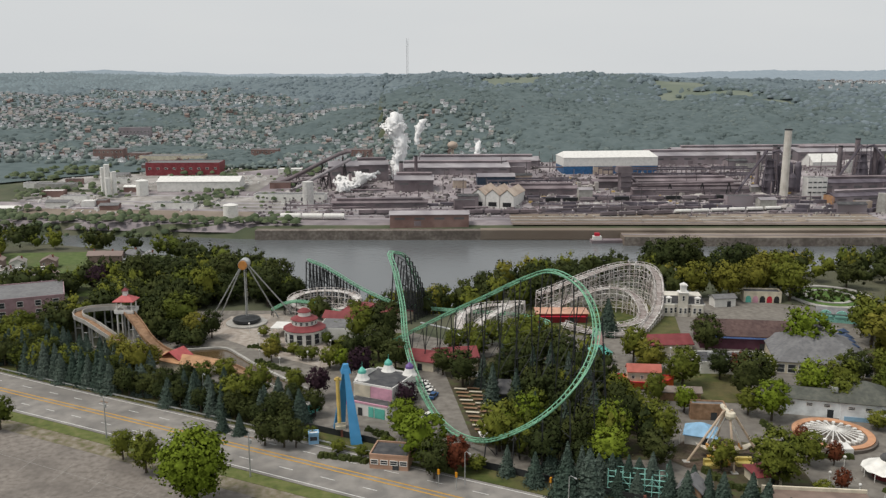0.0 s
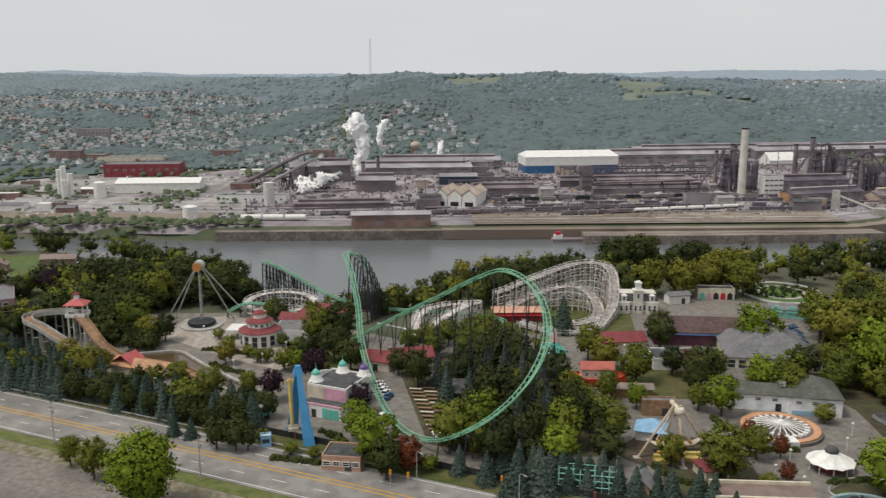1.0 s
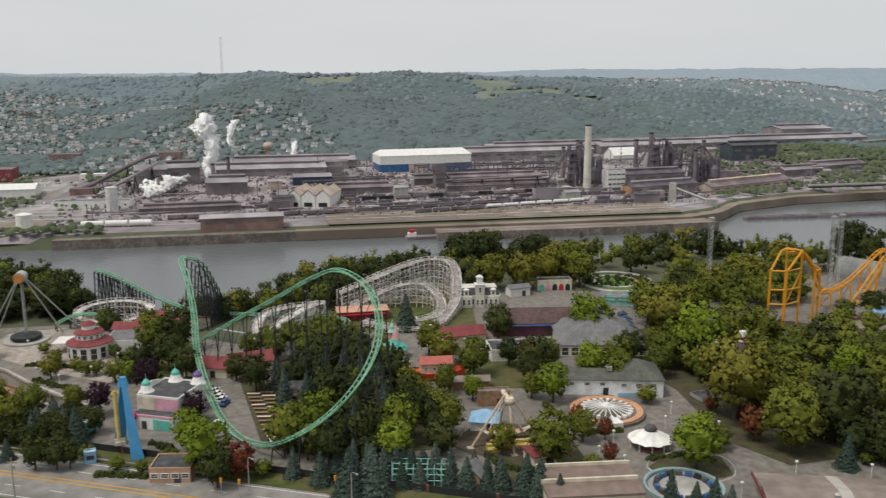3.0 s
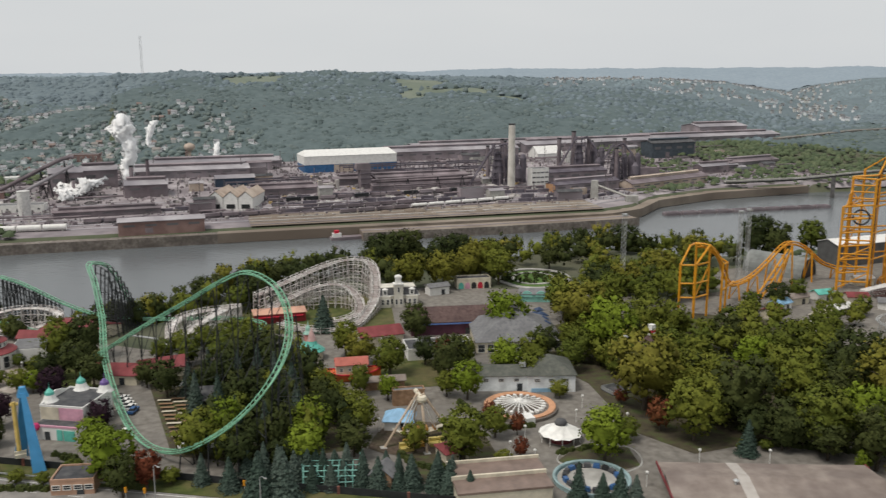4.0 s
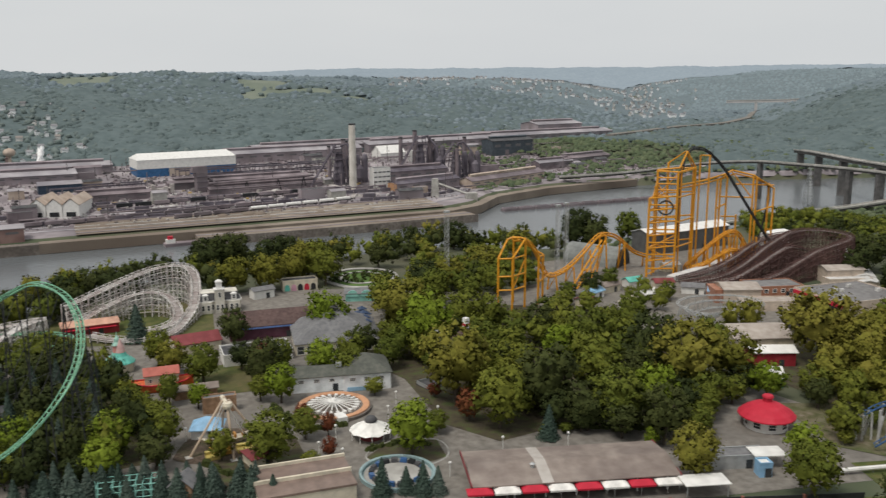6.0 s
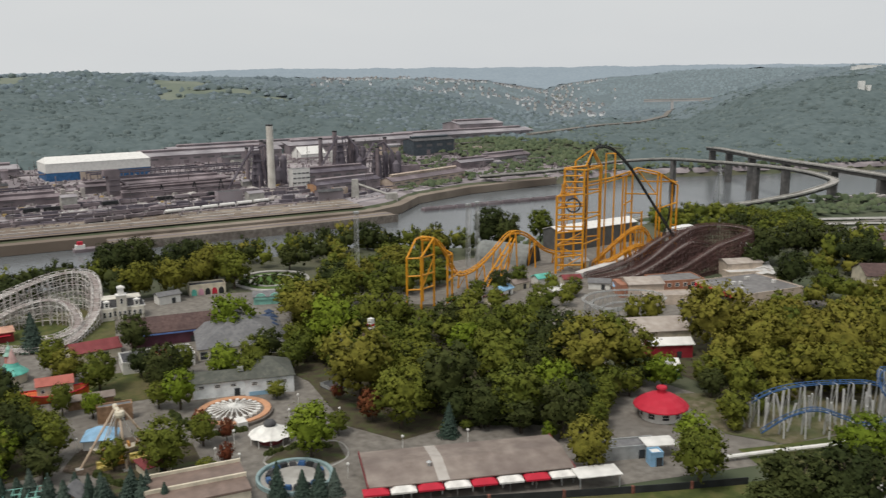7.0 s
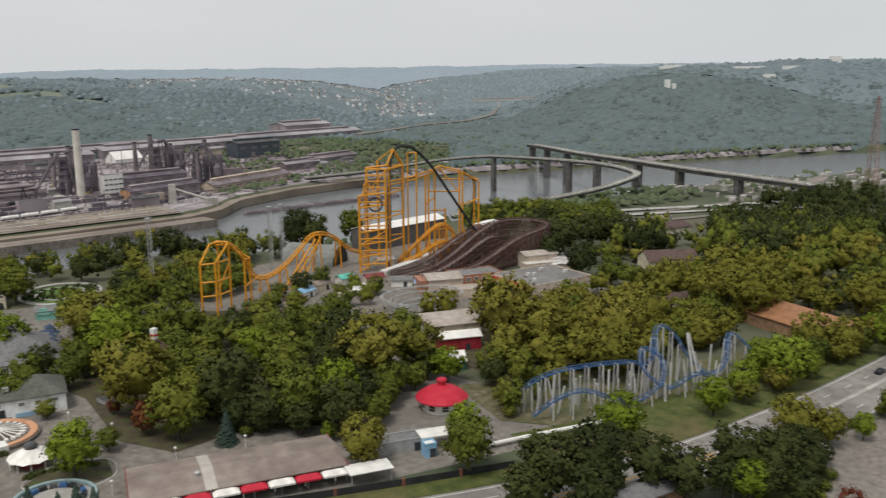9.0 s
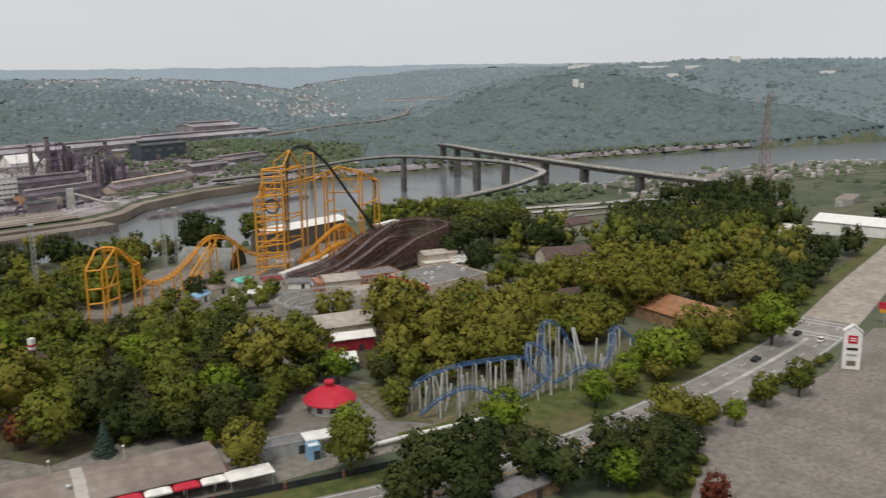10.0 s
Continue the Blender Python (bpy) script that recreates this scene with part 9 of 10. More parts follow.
part("wall", Shape().box(0, 0, -0.3, 16, 7, 4.9), OLD_WHITE, castle)
part("cornice", Shape().box(0, 0, 4.61, 16.8, 7.8, 0.35), WHITE, castle)
part("mansard_roof", Shape().box(0, 0, 4.97, 16.4, 7.4, 2.9, 0, 0.84), SLATE, castle, "dark slate mansard roof")
part("roof_deck", Shape().box(0, 0, 7.88, 13.9, 6.4, 0.25), OLD_WHITE, castle)
for s in (-1, 1):
    part("bay", Shape().box(s * 5.4, -3.9, -0.3, 4.4, 1.4, 4.9), OLD_WHITE, castle)
    part("dormer", Shape().box(s * 5.4, -3.3, 4.98, 2.0, 1.4, 2.2).hip(s * 5.4, -3.3, 7.18, 2.0, 1.4, 0.7, 0.2), WHITE, castle)
    window(castle, s * 5.4, -4.06, 5.4, 1.0, 1.4)
    for dx in (-1, 1):
        window(castle, s * 5.4 + dx, -4.66, 1.4, 0.9, 2.0)
part("tower", Shape().box(0, -3.0, -0.3, 3.6, 3.2, 9.6), OLD_WHITE, castle)
part("tower_top", Shape().box(0, -3.0, 9.31, 4.1, 3.7, 0.35).box(0, -3.0, 9.67, 2.2, 2.0, 2.4).box(0, -3.0, 12.08, 2.7, 2.5, 0.35).hip(0, -3.0, 12.44, 2.0, 1.8, 0.9, 0.1, 0.1), WHITE, castle)
for x, z, h in ((-0.9, 1.4, 2.0), (0.9, 1.4, 2.0), (0, 6.4, 1.9)):
    window(castle, x, -4.66, z, 0.8, h)
for x in (-2.6, 2.6):
    window(castle, x, -3.56, 1.4, 0.8, 2.0)
building("arcade_hall", "long hall with a maroon roof and blue fascia", "hall", 104, 289, -8, 30, 16, 4.6, paint("plum_wall", (0.09, 0.03, 0.05)), MAROON_ROOF, rise=3.6)
part("fascia", Shape().box(0, -8.6, 4.0, 30.6, 0.2, 0.5), paint("cornflower_fascia", (0.12, 0.2, 0.45)), bpy.data.objects["arcade_hall"], "blue fascia board")
pavilion = building("carousel_pavilion", "large open pavilion with a grey hip roof", "pavilion", 121.5, 269, -12, 29, 28, 3.8, CREAM, GREY_ROOF, "hip", 7.6, windows=((0.4, 9, 2.2, 2.6),))
part("cupola", Shape().box(0, 0, 10.7, 2.0, 2.0, 1.2).hip(0, 0, 11.9, 2.0, 2.0, 0.8, 0.3, 0.1), DARK_ROOF, pavilion)
kitchen = building("kitchen_block", "flat grey-roofed kitchen with rooftop plant", "kitchen", 92, 262, -4, 22, 11, 3.6, WHITE, DARK_ROOF, "flat")
for x, y in ((-6, 2), (-1, -2), (5, 1), (8, -3)):
    part("rooftop_unit", Shape().box(x, y, 3.73, 2.4, 1.6, 1.1), GALVANISED, kitchen)
arched = building("ride_building", "low cream ride building with painted arches", "ride building", 131, 345, -6, 15, 6, 4.2, CREAM, DARK_ROOF, "flat", group="kiddie ride buildings", door=False)
# The black arches paint shade inside openings; the others are coloured paint.
for k, m in enumerate((TEAL, PINK, BLACK_STEEL, RED, BLACK_STEEL)):
    part("arch_opening", Shape().add([(-5.6 + k * 2.8 + 1.1 * math.cos(math.pi * q / 8), -3.08, 1.4 + 1.5 * math.sin(math.pi * q / 8)) for q in range(9)] + [(-6.7 + k * 2.8, -3.08, 0), (-4.5 + k * 2.8, -3.08, 0)], [(10, 9, 8, 7, 6, 5, 4, 3, 2, 1, 0)[::-1]]), m, arched)
teal_hall = building("ride_building", "long low hall with teal arched gables", "ride building", 151, 316, -20, 17, 7, 3.2, PALE_TEAL, GREY_ROOF, rise=1.6, group="kiddie ride buildings", door=False)
for k in range(3):
    part("arched_gable", Shape().add([(-5.6 + k * 5.6 + 2.4 * math.cos(math.pi * q / 8), -3.9, 2.2 + 2.6 * math.sin(math.pi * q / 8)) for q in range(9)] + [(-5.6 + k * 5.6 + 2.4 * math.cos(math.pi * q / 8), -3.5, 2.2 + 2.6 * math.sin(math.pi * q / 8)) for q in range(9)], [tuple(range(9)), tuple(range(17, 8, -1))] + [(q, q + 9, q + 10, q + 1) for q in range(8)]), PALE_TEAL, teal_hall)
building("ride_building", "small white ride office with a grey roof", "ride building", 113, 338, 10, 9, 5, 3.4, WHITE, GREY_ROOF, rise=1.2, group="kiddie ride buildings")
for k in range(4):
    umb = thing("stacked_canopy", "dark blue tiered pagoda canopy", "canopy", 138 - k * 1.4, 286 - k * 5.5, 0, 0, "blue canopies")
    part("roof", Shape().hip(0, 0, 3.2, 4.6, 4.6, 1.6, 0.5, 0.1).hip(0, 0, 5.0, 2.2, 2.2, 1.2, 0.4, 0.1), paint("navy_canopy", (0.035, 0.06, 0.12)), umb)
    part("post", Shape().bar((0, 0, -0.2), (0, 0, 5.2), 0.15, 6), WHITE, umb)
garden = smooth_path([(146, 350, 0.3), (150, 362, 0.3), (163, 369, 0.3), (176, 362, 0.3), (177, 347, 0.3), (166, 334, 0.3), (152, 336, 0.3)], 2.5, True)
garden.append(garden[0])
structure("miniature_railway", ribbon(garden, -1.3, 1.3, 0.25, 0.4), CONCRETE, "pale oval track of the antique car ride", "ride track")
inner = [Vector((162 + (p.x - 162) * 0.6, 351 + (p.y - 351) * 0.6, 0.3)) for p in garden]
structure("garden_ring", ribbon(inner, -0.9, 0.9, 0.25, 0.4), CONCRETE, "inner ring of the car ride's track", "ride track")
structure("garden_lawn", Shape().add([(162 + (p.x - 162) * 0.85, 351 + (p.y - 351) * 0.85, 0.22) for p in garden[:-1]], [tuple(range(len(garden) - 1))]), material("bright_lawn", [(0.07, 0.13, 0.03), (0.10, 0.17, 0.04)], 0.3, 0.95, by="world"), "bright lawn inside the car ride", "lawn")

ark = thing("ark_ride", "orange ship-shaped fun house with a red-roofed cabin", "fun house", 60, 246, 0, -5)
hull = Shape()
rows_ = [(-9, 0.5, 3.4), (-7, 2.2, 2.9), (-3, 3.2, 2.4), (3, 3.2, 2.4), (7, 2.3, 2.9), (9, 0.5, 3.5)]
for x, w, z in rows_:
    hull.v += [(x, -w * 0.6, -0.2), (x, w * 0.6, -0.2), (x, w, z), (x, -w, z)]
for k in range(len(rows_) - 1):
    i, j = 4 * k, 4 * k + 4
    hull.f += [(i, j, j + 3, i + 3), (i + 1, i + 2, j + 2, j + 1), (i + 3, j + 3, j + 2, i + 2), (i, i + 1, j + 1, j)]
hull.f += [(0, 3, 2, 1), (20, 21, 22, 23)]
part("hull", hull, ORANGE, ark, "bright orange plank hull")
part("gunwale", Shape().tube([(x, -w, z + 0.15) for x, w, z in rows_], 0.2, 6).tube([(x, w, z + 0.15) for x, w, z in rows_], 0.2, 6), RED, ark)
part("cabin", Shape().box(0, 0, 2.3, 9.5, 4, 2.9), CREAM, ark)
part("cabin_roof", Shape().gable(0, 0, 5.21, 9.5, 4, 1.9, 0.4, 0.2), paint("coral_shingles", (0.42, 0.12, 0.09)), ark, "coral-red shingle roof")
for x in (-3.2, -0.6, 2.4):
    window(ark, x, -2.04, 3.3, 0.8, 0.9)
cone = thing("cone_pavilion", "teal conical roof with a pink band over a stall", "stall", 51, 269, 0)
part("drum", Shape().lathe([(3.6, -0.2), (3.6, 3)], 12), CREAM, cone)
part("roof", Shape().lathe([(4.4, 3), (4.2, 3.3), (2.0, 5), (1.4, 6.2)], 12), TEAL, cone)
part("spire", Shape().lathe([(1.5, 6.2), (1.0, 8), (0.05, 10.8)], 12), paint("pink_spire", (0.55, 0.36, 0.34)), cone)

# white and blue building, wave swinger, tent
hall = building("dance_hall", "long pale blue hall with an olive-grey roof", "hall", 104, 228, -14, 18, 10, 4.6, paint("powder_blue_wall", (0.76, 0.79, 0.8)), OLIVE_ROOF, "hip", 1.8, windows=((3.0, 4, 1.4, 0.8),))
part("wing", Shape().box(12.5, 1, -0.3, 14, 15, 5.4), paint("powder_blue_wing", (0.78, 0.8, 0.81)), hall)
part("wing_roof", Shape().hip(12.5, 1, 5.12, 14, 15, 4.2, 0.5, 0.4), OLIVE_ROOF, hall)
for k in range(3):
    window(hall, 8.2 + k * 4.2, -6.56, 3.3, 1.5, 0.8)
part("mural", Shape().box(11, -6.55, 0.1, 9, 0.12, 1.2), paint("washed_blue", (0.28, 0.45, 0.6)), hall, "blue wave mural on the base")
part("roof_unit", Shape().box(4.6, -1, 6.2, 1.6, 1.4, 1.2), GALVANISED, hall)
wave = thing("swing_ride", "round ride with white radiating arms in an orange ring", "spinning ride", 101, 209.5, 0)
part("ring_wall", Shape().lathe([(10, -0.2), (10, 1.3), (9.2, 1.35), (8.2, 1.2), (8.2, 0.1)], 40), paint("peach_ring", (0.52, 0.27, 0.15)), wave, "peach-orange ring wall")
part("stone_wall", Shape().lathe([(10.6, -0.3), (10.6, 0.9), (10.05, 0.95)], 40), STONE, wave)
part("lawn", Shape().lathe([(8.1, 0.0), (8.1, 0.3), (0.1, 0.32)], 30), GRASS, wave)
for k in range(22):
    a = 2 * math.pi * k / 22
    part("arm", Shape().bar((1.0 * math.cos(a), 1.0 * math.sin(a), 2.4), (7.4 * math.cos(a), 7.4 * math.sin(a), 1.5), 0.16, 5).box(6.6 * math.cos(a), 6.6 * math.sin(a), 0.9, 1.2, 0.8, 0.8, math.degrees(a)), WHITE, wave)
part("hub", Shape().lathe([(1.4, 0.2), (1.4, 2.2), (0.8, 3.0), (0.1, 3.3)], 14), WHITE, wave)
part("entrance", Shape().box(-1, -9, 0.1, 2.6, 4, 1.6), WHITE, wave)
tent = thing("round_tent", "white scalloped round tent with a dark cupola", "tent", 103.5, 187, 0)
roof = Shape()
for r, z in ((5.4, 2.4), (3.6, 3.3), (1.5, 4.4)):
    roof.v += [(r * (1 + 0.04 * (k % 2)) * math.cos(2 * math.pi * k / 20), r * (1 + 0.04 * (k % 2)) * math.sin(2 * math.pi * k / 20), z - 0.22 * (k % 2) * (r > 3)) for k in range(20)]
roof.f += [(a * 20 + k, a * 20 + (k + 1) % 20, a * 20 + 20 + (k + 1) % 20, a * 20 + 20 + k) for a in range(2) for k in range(20)] + [tuple(range(40, 60))]
part("canopy", roof, paint("white_canvas", (0.78, 0.77, 0.73), 0.8), tent)
part("cupola", Shape().lathe([(1.5, 4.35), (1.7, 4.9), (1.2, 5.6), (0.2, 5.9)], 14), DARK_ROOF, tent, smooth=True)
for k in range(10):
    a = 2 * math.pi * k / 10
    part("post", Shape().bar((5.1 * math.cos(a), 5.1 * math.sin(a), -0.2), (5.1 * math.cos(a), 5.1 * math.sin(a), 2.35), 0.1, 5), WHITE, tent)
part("counter", Shape().lathe([(3, -0.1), (3, 1.2), (2.6, 1.25)], 16), RED_ROOF, tent)
# swinging ship
structure("mulch_bed", patch([(69 + 13 * math.cos(k * 0.42) * (1 + 0.1 * math.sin(k * 1.7)), 198 + 10.5 * math.sin(k * 0.42)) for k in range(15)], 0.16), material("dark_bark_mulch", [(0.05, 0.036, 0.026), (0.085, 0.062, 0.046), (0.12, 0.09, 0.068)], 1.2, 0.95, bump=0.3, by="world", second=((0.05, 0.06, 0.02), 0.2, 0.5)), "dark planted mulch bed under the swinging ship", "planting bed")
ship = thing("swinging_ship", "swinging ship ride on tall cream legs", "swinging ship", 69, 198, 0, 0)
CREAM_LEG = paint("cream_leg", (0.5, 0.39, 0.29))
for a, b in ((-0.3, -9.2), (8.9, -3.8), (-10, -3), (0, 7)):
    part("leg", Shape().bar((a, b, -0.3), (a * 0.08, b * 0.2 - 0.6, 12.8), 0.3, 7), CREAM_LEG, ship)
    part("foot_plate", Shape().box(a, b, -0.1, 1.6, 1.6, 0.35), CONCRETE, ship)
part("axle", Shape().bar((0, -3.2, 12), (0, 3.2, 12), 0.6, 10).lathe([(1.1, 11.3), (1.3, 12), (1.1, 12.7)], 10, 0, -3), CREAM, ship)
part("hanger", Shape().bar((0, -1, 12), (-4, -1, 3), 0.16, 5).bar((0, -1, 12), (4, -1, 3), 0.16, 5).bar((0, 1, 12), (-4, 1, 3), 0.16, 5).bar((0, 1, 12), (4, 1, 3), 0.16, 5), WHITE, ship)
boat_hull = Shape()
prof = [(-7, 0.4, 3.6), (-5, 1.2, 2.5), (0, 1.5, 1.9), (5, 1.2, 2.5), (7, 0.4, 3.6)]
for x, w, z in prof:
    boat_hull.v += [(x * 0.9, -w * 0.5, z - 1.3), (x * 0.9, w * 0.5, z - 1.3), (x, w, z), (x, -w, z)]
for k in range(4):
    i, j = 4 * k, 4 * k + 4
    boat_hull.f += [(i, j, j + 3, i + 3), (i + 1, i + 2, j + 2, j + 1), (i + 3, j + 3, j + 2, i + 2), (i, i + 1, j + 1, j)]
boat_hull.f += [(0, 3, 2, 1), (16, 17, 18, 19)]
part("boat", boat_hull, CREAM, ship, "cream ship hull with seats")
for x in (-4, -2, 0, 2, 4):
    part("seat_bench", Shape().box(x, 0, 2.3, 0.5, 2.0, 0.9), paint("amber_seat", (0.5, 0.24, 0.05)), ship)
for x, y, w, m in ((-2.5, -4.6, 5.0, "amber_step"), (3.4, -5.4, 4.0, "yellow_step"), (-4.6, -6.4, 3.6, "yellow_step")):
    part("loading_step", Shape().box(x, y, 0.2, w, 1.6, 0.9).box(x, y + 1.3, 0.2, w, 1.0, 1.6), paint(m, (0.5, 0.27, 0.05) if m == "amber_step" else (0.5, 0.4, 0.12)), ship, "painted loading steps")
kiosk = thing("turret_kiosk", "round kiosk with a pink drum and teal flared roofs", "kiosk", 50.5, 273.8, 0)
part("counter_wall", Shape().lathe([(2.6, -0.2), (2.6, 2.6)], 14), WHITE, kiosk)
part("skirt_roof", Shape().lathe([(3.8, 2.6), (3.7, 2.8), (2.2, 3.8), (1.5, 4.8)], 14), paint("sea_teal_roof", (0.16, 0.42, 0.34)), kiosk, "teal flared roof")
part("drum", Shape().lathe([(1.45, 4.6), (1.35, 7.2)], 12), paint("salmon_pink_drum", (0.56, 0.22, 0.2)), kiosk, "salmon-pink drum")
part("cap", Shape().lathe([(1.7, 7.2), (1.5, 7.5), (0.9, 8.2), (0.8, 9.2), (0.2, 10.2), (0.05, 11.6)], 12), paint("pale_teal_cap", (0.3, 0.5, 0.42)), kiosk, "pale teal stepped cap")
building("blue_stall", "small stall with a pale blue gable roof", "stall", 66, 207, -20, 7.5, 6.5, 2.6, WHITE, PALE_BLUE, "hip", rise=2.6)
building("red_stall", "octagonal stall with a dull red roof", "stall", 74, 185, 10, 6, 6, 2.6, CREAM, RED_ROOF, "hip", 1.6)
building("stone_facade", "tan stone show facade with a flat top", "facade", 72, 222, -6, 9, 3, 4.2, TIMBER, GREY_ROOF, "flat")
building("bench_shelter", "long low shelter with a brown roof", "shelter", 68, 236, -6, 12, 3.4, 2.6, TIMBER, BROWN_ROOF, rise=1.2)
building("timber_hut", "small timber hut with a grey gable", "hut", 55, 176, 60, 4.5, 5, 3, TIMBER, GREY_ROOF, rise=2.4)
depot = thing("brown_roof_hall", "low hall with a stepped brown flat roof", "hall", 79, 165, 0, -6)
part("wall", Shape().box(0, 0, -0.3, 21, 13, 3.8), CREAM, depot)
part("roof", Shape().box(0, -3.4, 3.51, 21.4, 6.6, 0.5).box(0, 3.2, 4.2, 21.4, 5.6, 0.5), paint("dusky_brown_roof", (0.20, 0.145, 0.12)), depot, "dusky brown roof decks")
part("fascia", Shape().box(0, 6.3, 3.6, 21.8, 0.5, 1.8).box(0, 0, 3.7, 21.8, 0.6, 1.1), CREAM, depot)
for k in range(6):
    part("post", Shape().box(-10 + k * 4, 6.7, -0.2, 0.3, 0.3, 4.6), CREAM, depot)
oval = thing("whirl_ride", "oval ride ring with blue cars round a pale floor", "spinning ride", 101.5, 164.5, 0, -6)
part("rim", Shape().lathe([(9, -0.2), (9, 1.0), (8.6, 1.1), (8.3, 0.9), (8.3, 0.1)], 36), paint("washed_teal", (0.26, 0.36, 0.37)), oval)
part("floor", Shape().lathe([(7.9, 0), (7.9, 0.35), (0.1, 0.4)], 30), CONCRETE, oval)
for k in range(18):
    a = 2 * math.pi * k / 18
    part("car", Shape().box(6.2 * math.cos(a), 6.2 * math.sin(a), 0.45, 1.8, 1.2, 0.9, math.degrees(a) + 90, 0.8), (BLUE_STEEL, DARK_ROOF, BLACK_STEEL)[k % 3], oval)
picnic = thing("picnic_pavilion", "huge picnic pavilion with a low brown felt roof", "pavilion", 136, 145.5, 0, -18.5)
part("roof", Shape().gable(0, 0, 3.7, 46, 17, 1.3, 0.6, 0.25), BROWN_ROOF, picnic)
for x in (-23.7, 23.7):
    part("barge_board", Shape().box(x, 0, 3.4, 0.25, 18.4, 0.8), RED_ROOF, picnic, "red barge board")
part("panel_strip", Shape().add([(-8, -9.1, 3.98), (-5.4, -9.1, 3.98), (-5.4, 0, 5.28), (-8, 0, 5.28), (-8, 9.1, 3.98), (-5.4, 9.1, 3.98)], [(0, 1, 2, 3), (3, 2, 5, 4)]), material("pale_roof_patch", [(0.36, 0.33, 0.30), (0.44, 0.41, 0.38)], 0.4, 0.9), picnic, "paler replaced roofing strip")
for a in range(7):
    for b in (-8, 8):
        part("post", Shape().box(-21 + a * 7, b, -0.2, 0.3, 0.3, 4.0), WHITE, picnic)
part("roof_vent", Shape().lathe([(0.4, 4.4), (0.4, 5.6), (0.7, 5.7), (0.1, 6.1)], 10, -9, -3), GALVANISED, picnic)
UMBRELLA_WHITE = paint("umbrella_white", (0.76, 0.74, 0.7))
for k in range(1, 9):
    um = thing("market_umbrella", ("white", "bright red")[k % 2] + " square umbrella along the pavilion", "umbrella", 106.4 + k * 5.71, 145.6 - k * 2.01, 0, -19.4, "umbrellas along the pavilion")
    part("canopy", Shape().hip(0, 0, 2.9, 5.5, 2.9, 1.0, 0.12, 2.6), RED if k % 2 else UMBRELLA_WHITE, um)
    part("pole", Shape().bar((0, 0, -0.1), (0, 0, 3.6), 0.06, 5), WHITE, um)
    part("valance", Shape().box(0, -1.5, 2.66, 5.6, 0.05, 0.26), RED if k % 2 else UMBRELLA_WHITE, um)
for x, y, w, t in ((159, 125.8, 10, -19), (182.5, 130.5, 7.5, -22)):
    can = thing("white_canopy", "flat white canopy on slim posts", "canopy", x, y, 0, t)
    part("roof", Shape().hip(0, 0, 3.4, w, 5, 0.5, 0.2), WHITE, can)
    for a in (-1, 1):
        for b in (-1, 1):
            part("post", Shape().box(a * (w / 2 - 0.3), b * 2.2, -0.2, 0.2, 0.2, 3.6), GALVANISED, can)
redhut = thing("round_restaurant", "round red-roofed restaurant with white walls", "restaurant", 200, 147.5, 0)
part("wall", Shape().lathe([(5.5, -0.2), (5.5, 3.4)], 18), WHITE, redhut)
part("roof", Shape().lathe([(7.4, 3.3), (7.4, 3.6), (6.3, 4.6), (4.0, 6.0), (1.3, 7.0)], 18), RED, redhut, "bright red sheet-metal roof")
part("lantern", Shape().lathe([(1.2, 6.9), (1.2, 8.1), (1.5, 8.2), (1.3, 8.7)], 14), RED, redhut)
for k in range(9):
    a = 2 * math.pi * k / 9
    window(redhut, 5.5 * math.cos(a), 5.5 * math.sin(a), 1.0, 1.8, 1.5, math.degrees(a) + 90)
building("service_shed", "low grey service shed behind the fence", "shed", 176, 134, -20, 14, 5, 3, GALVANISED, GREY_ROOF, "flat")
building("service_shed", "blue kiosk with white trim", "shed", 178, 127, -20, 3, 3, 3.2, PALE_BLUE, WHITE, "flat")
building("red_shed", "deep red shed with a white roof", "shed", 239, 184, -25, 14, 7, 4.5, paint("deep_red_wall", (0.26, 0.02, 0.03)), WHITE, rise=1.5)
building("green_shed", "green-walled shed with a white roof", "shed", 223, 172, -30, 11, 8, 3, paint("bottle_green_wall", (0.03, 0.14, 0.10)), WHITE, rise=2.2)
building("brown_roof_shed", "wide shed with a faded tan roof", "shed", 248, 200, -22, 20, 17, 5, CREAM, TAN_FELT, rise=2.5)
block = building("show_building", "tan low-roofed block with a brick end", "shop", 287, 248, -24, 15, 13, 5.5, TAN_WALL, TAN_FELT, "gable", 1.6)
part("brick_front", Shape().box(-9.2, 0, -0.2, 3.2, 11, 5.6), paint("orange_brick_front", (0.36, 0.17, 0.11)), block, "orange-brick stepped front")
building("show_building", "low grey-roofed service wing", "shop", 287, 232, -24, 22, 8, 3.6, TAN_WALL, TAN_FELT, "flat")
building("show_building", "brick workshop with a dark flat roof", "workshop", 307, 249, -18, 22, 13, 4.2, paint("brick_orange_wall", (0.34, 0.16, 0.10)), WORN_GREY_ROOF, "flat", windows=((2, 6, 1.6, 1.4),))
hall = building("show_building", "wide dark-roofed games hall with red fascia", "hall", 323, 223, -6, 33, 27, 4.6, TAN_WALL, WORN_GREY_ROOF, "flat")
part("fascia", Shape().box(-16.75, 0, 2.7, 0.4, 26, 1.6), RED, hall, "red fascia board over the shop front")
part("awning", Shape().box(-17.2, 4, 1.9, 1.0, 10, 0.5), PALE_BLUE, hall, "blue awning")
part("shop_front", Shape().box(-16.62, -4, 0.1, 0.2, 14, 2.4), GLASS, hall, "dark shop windows")
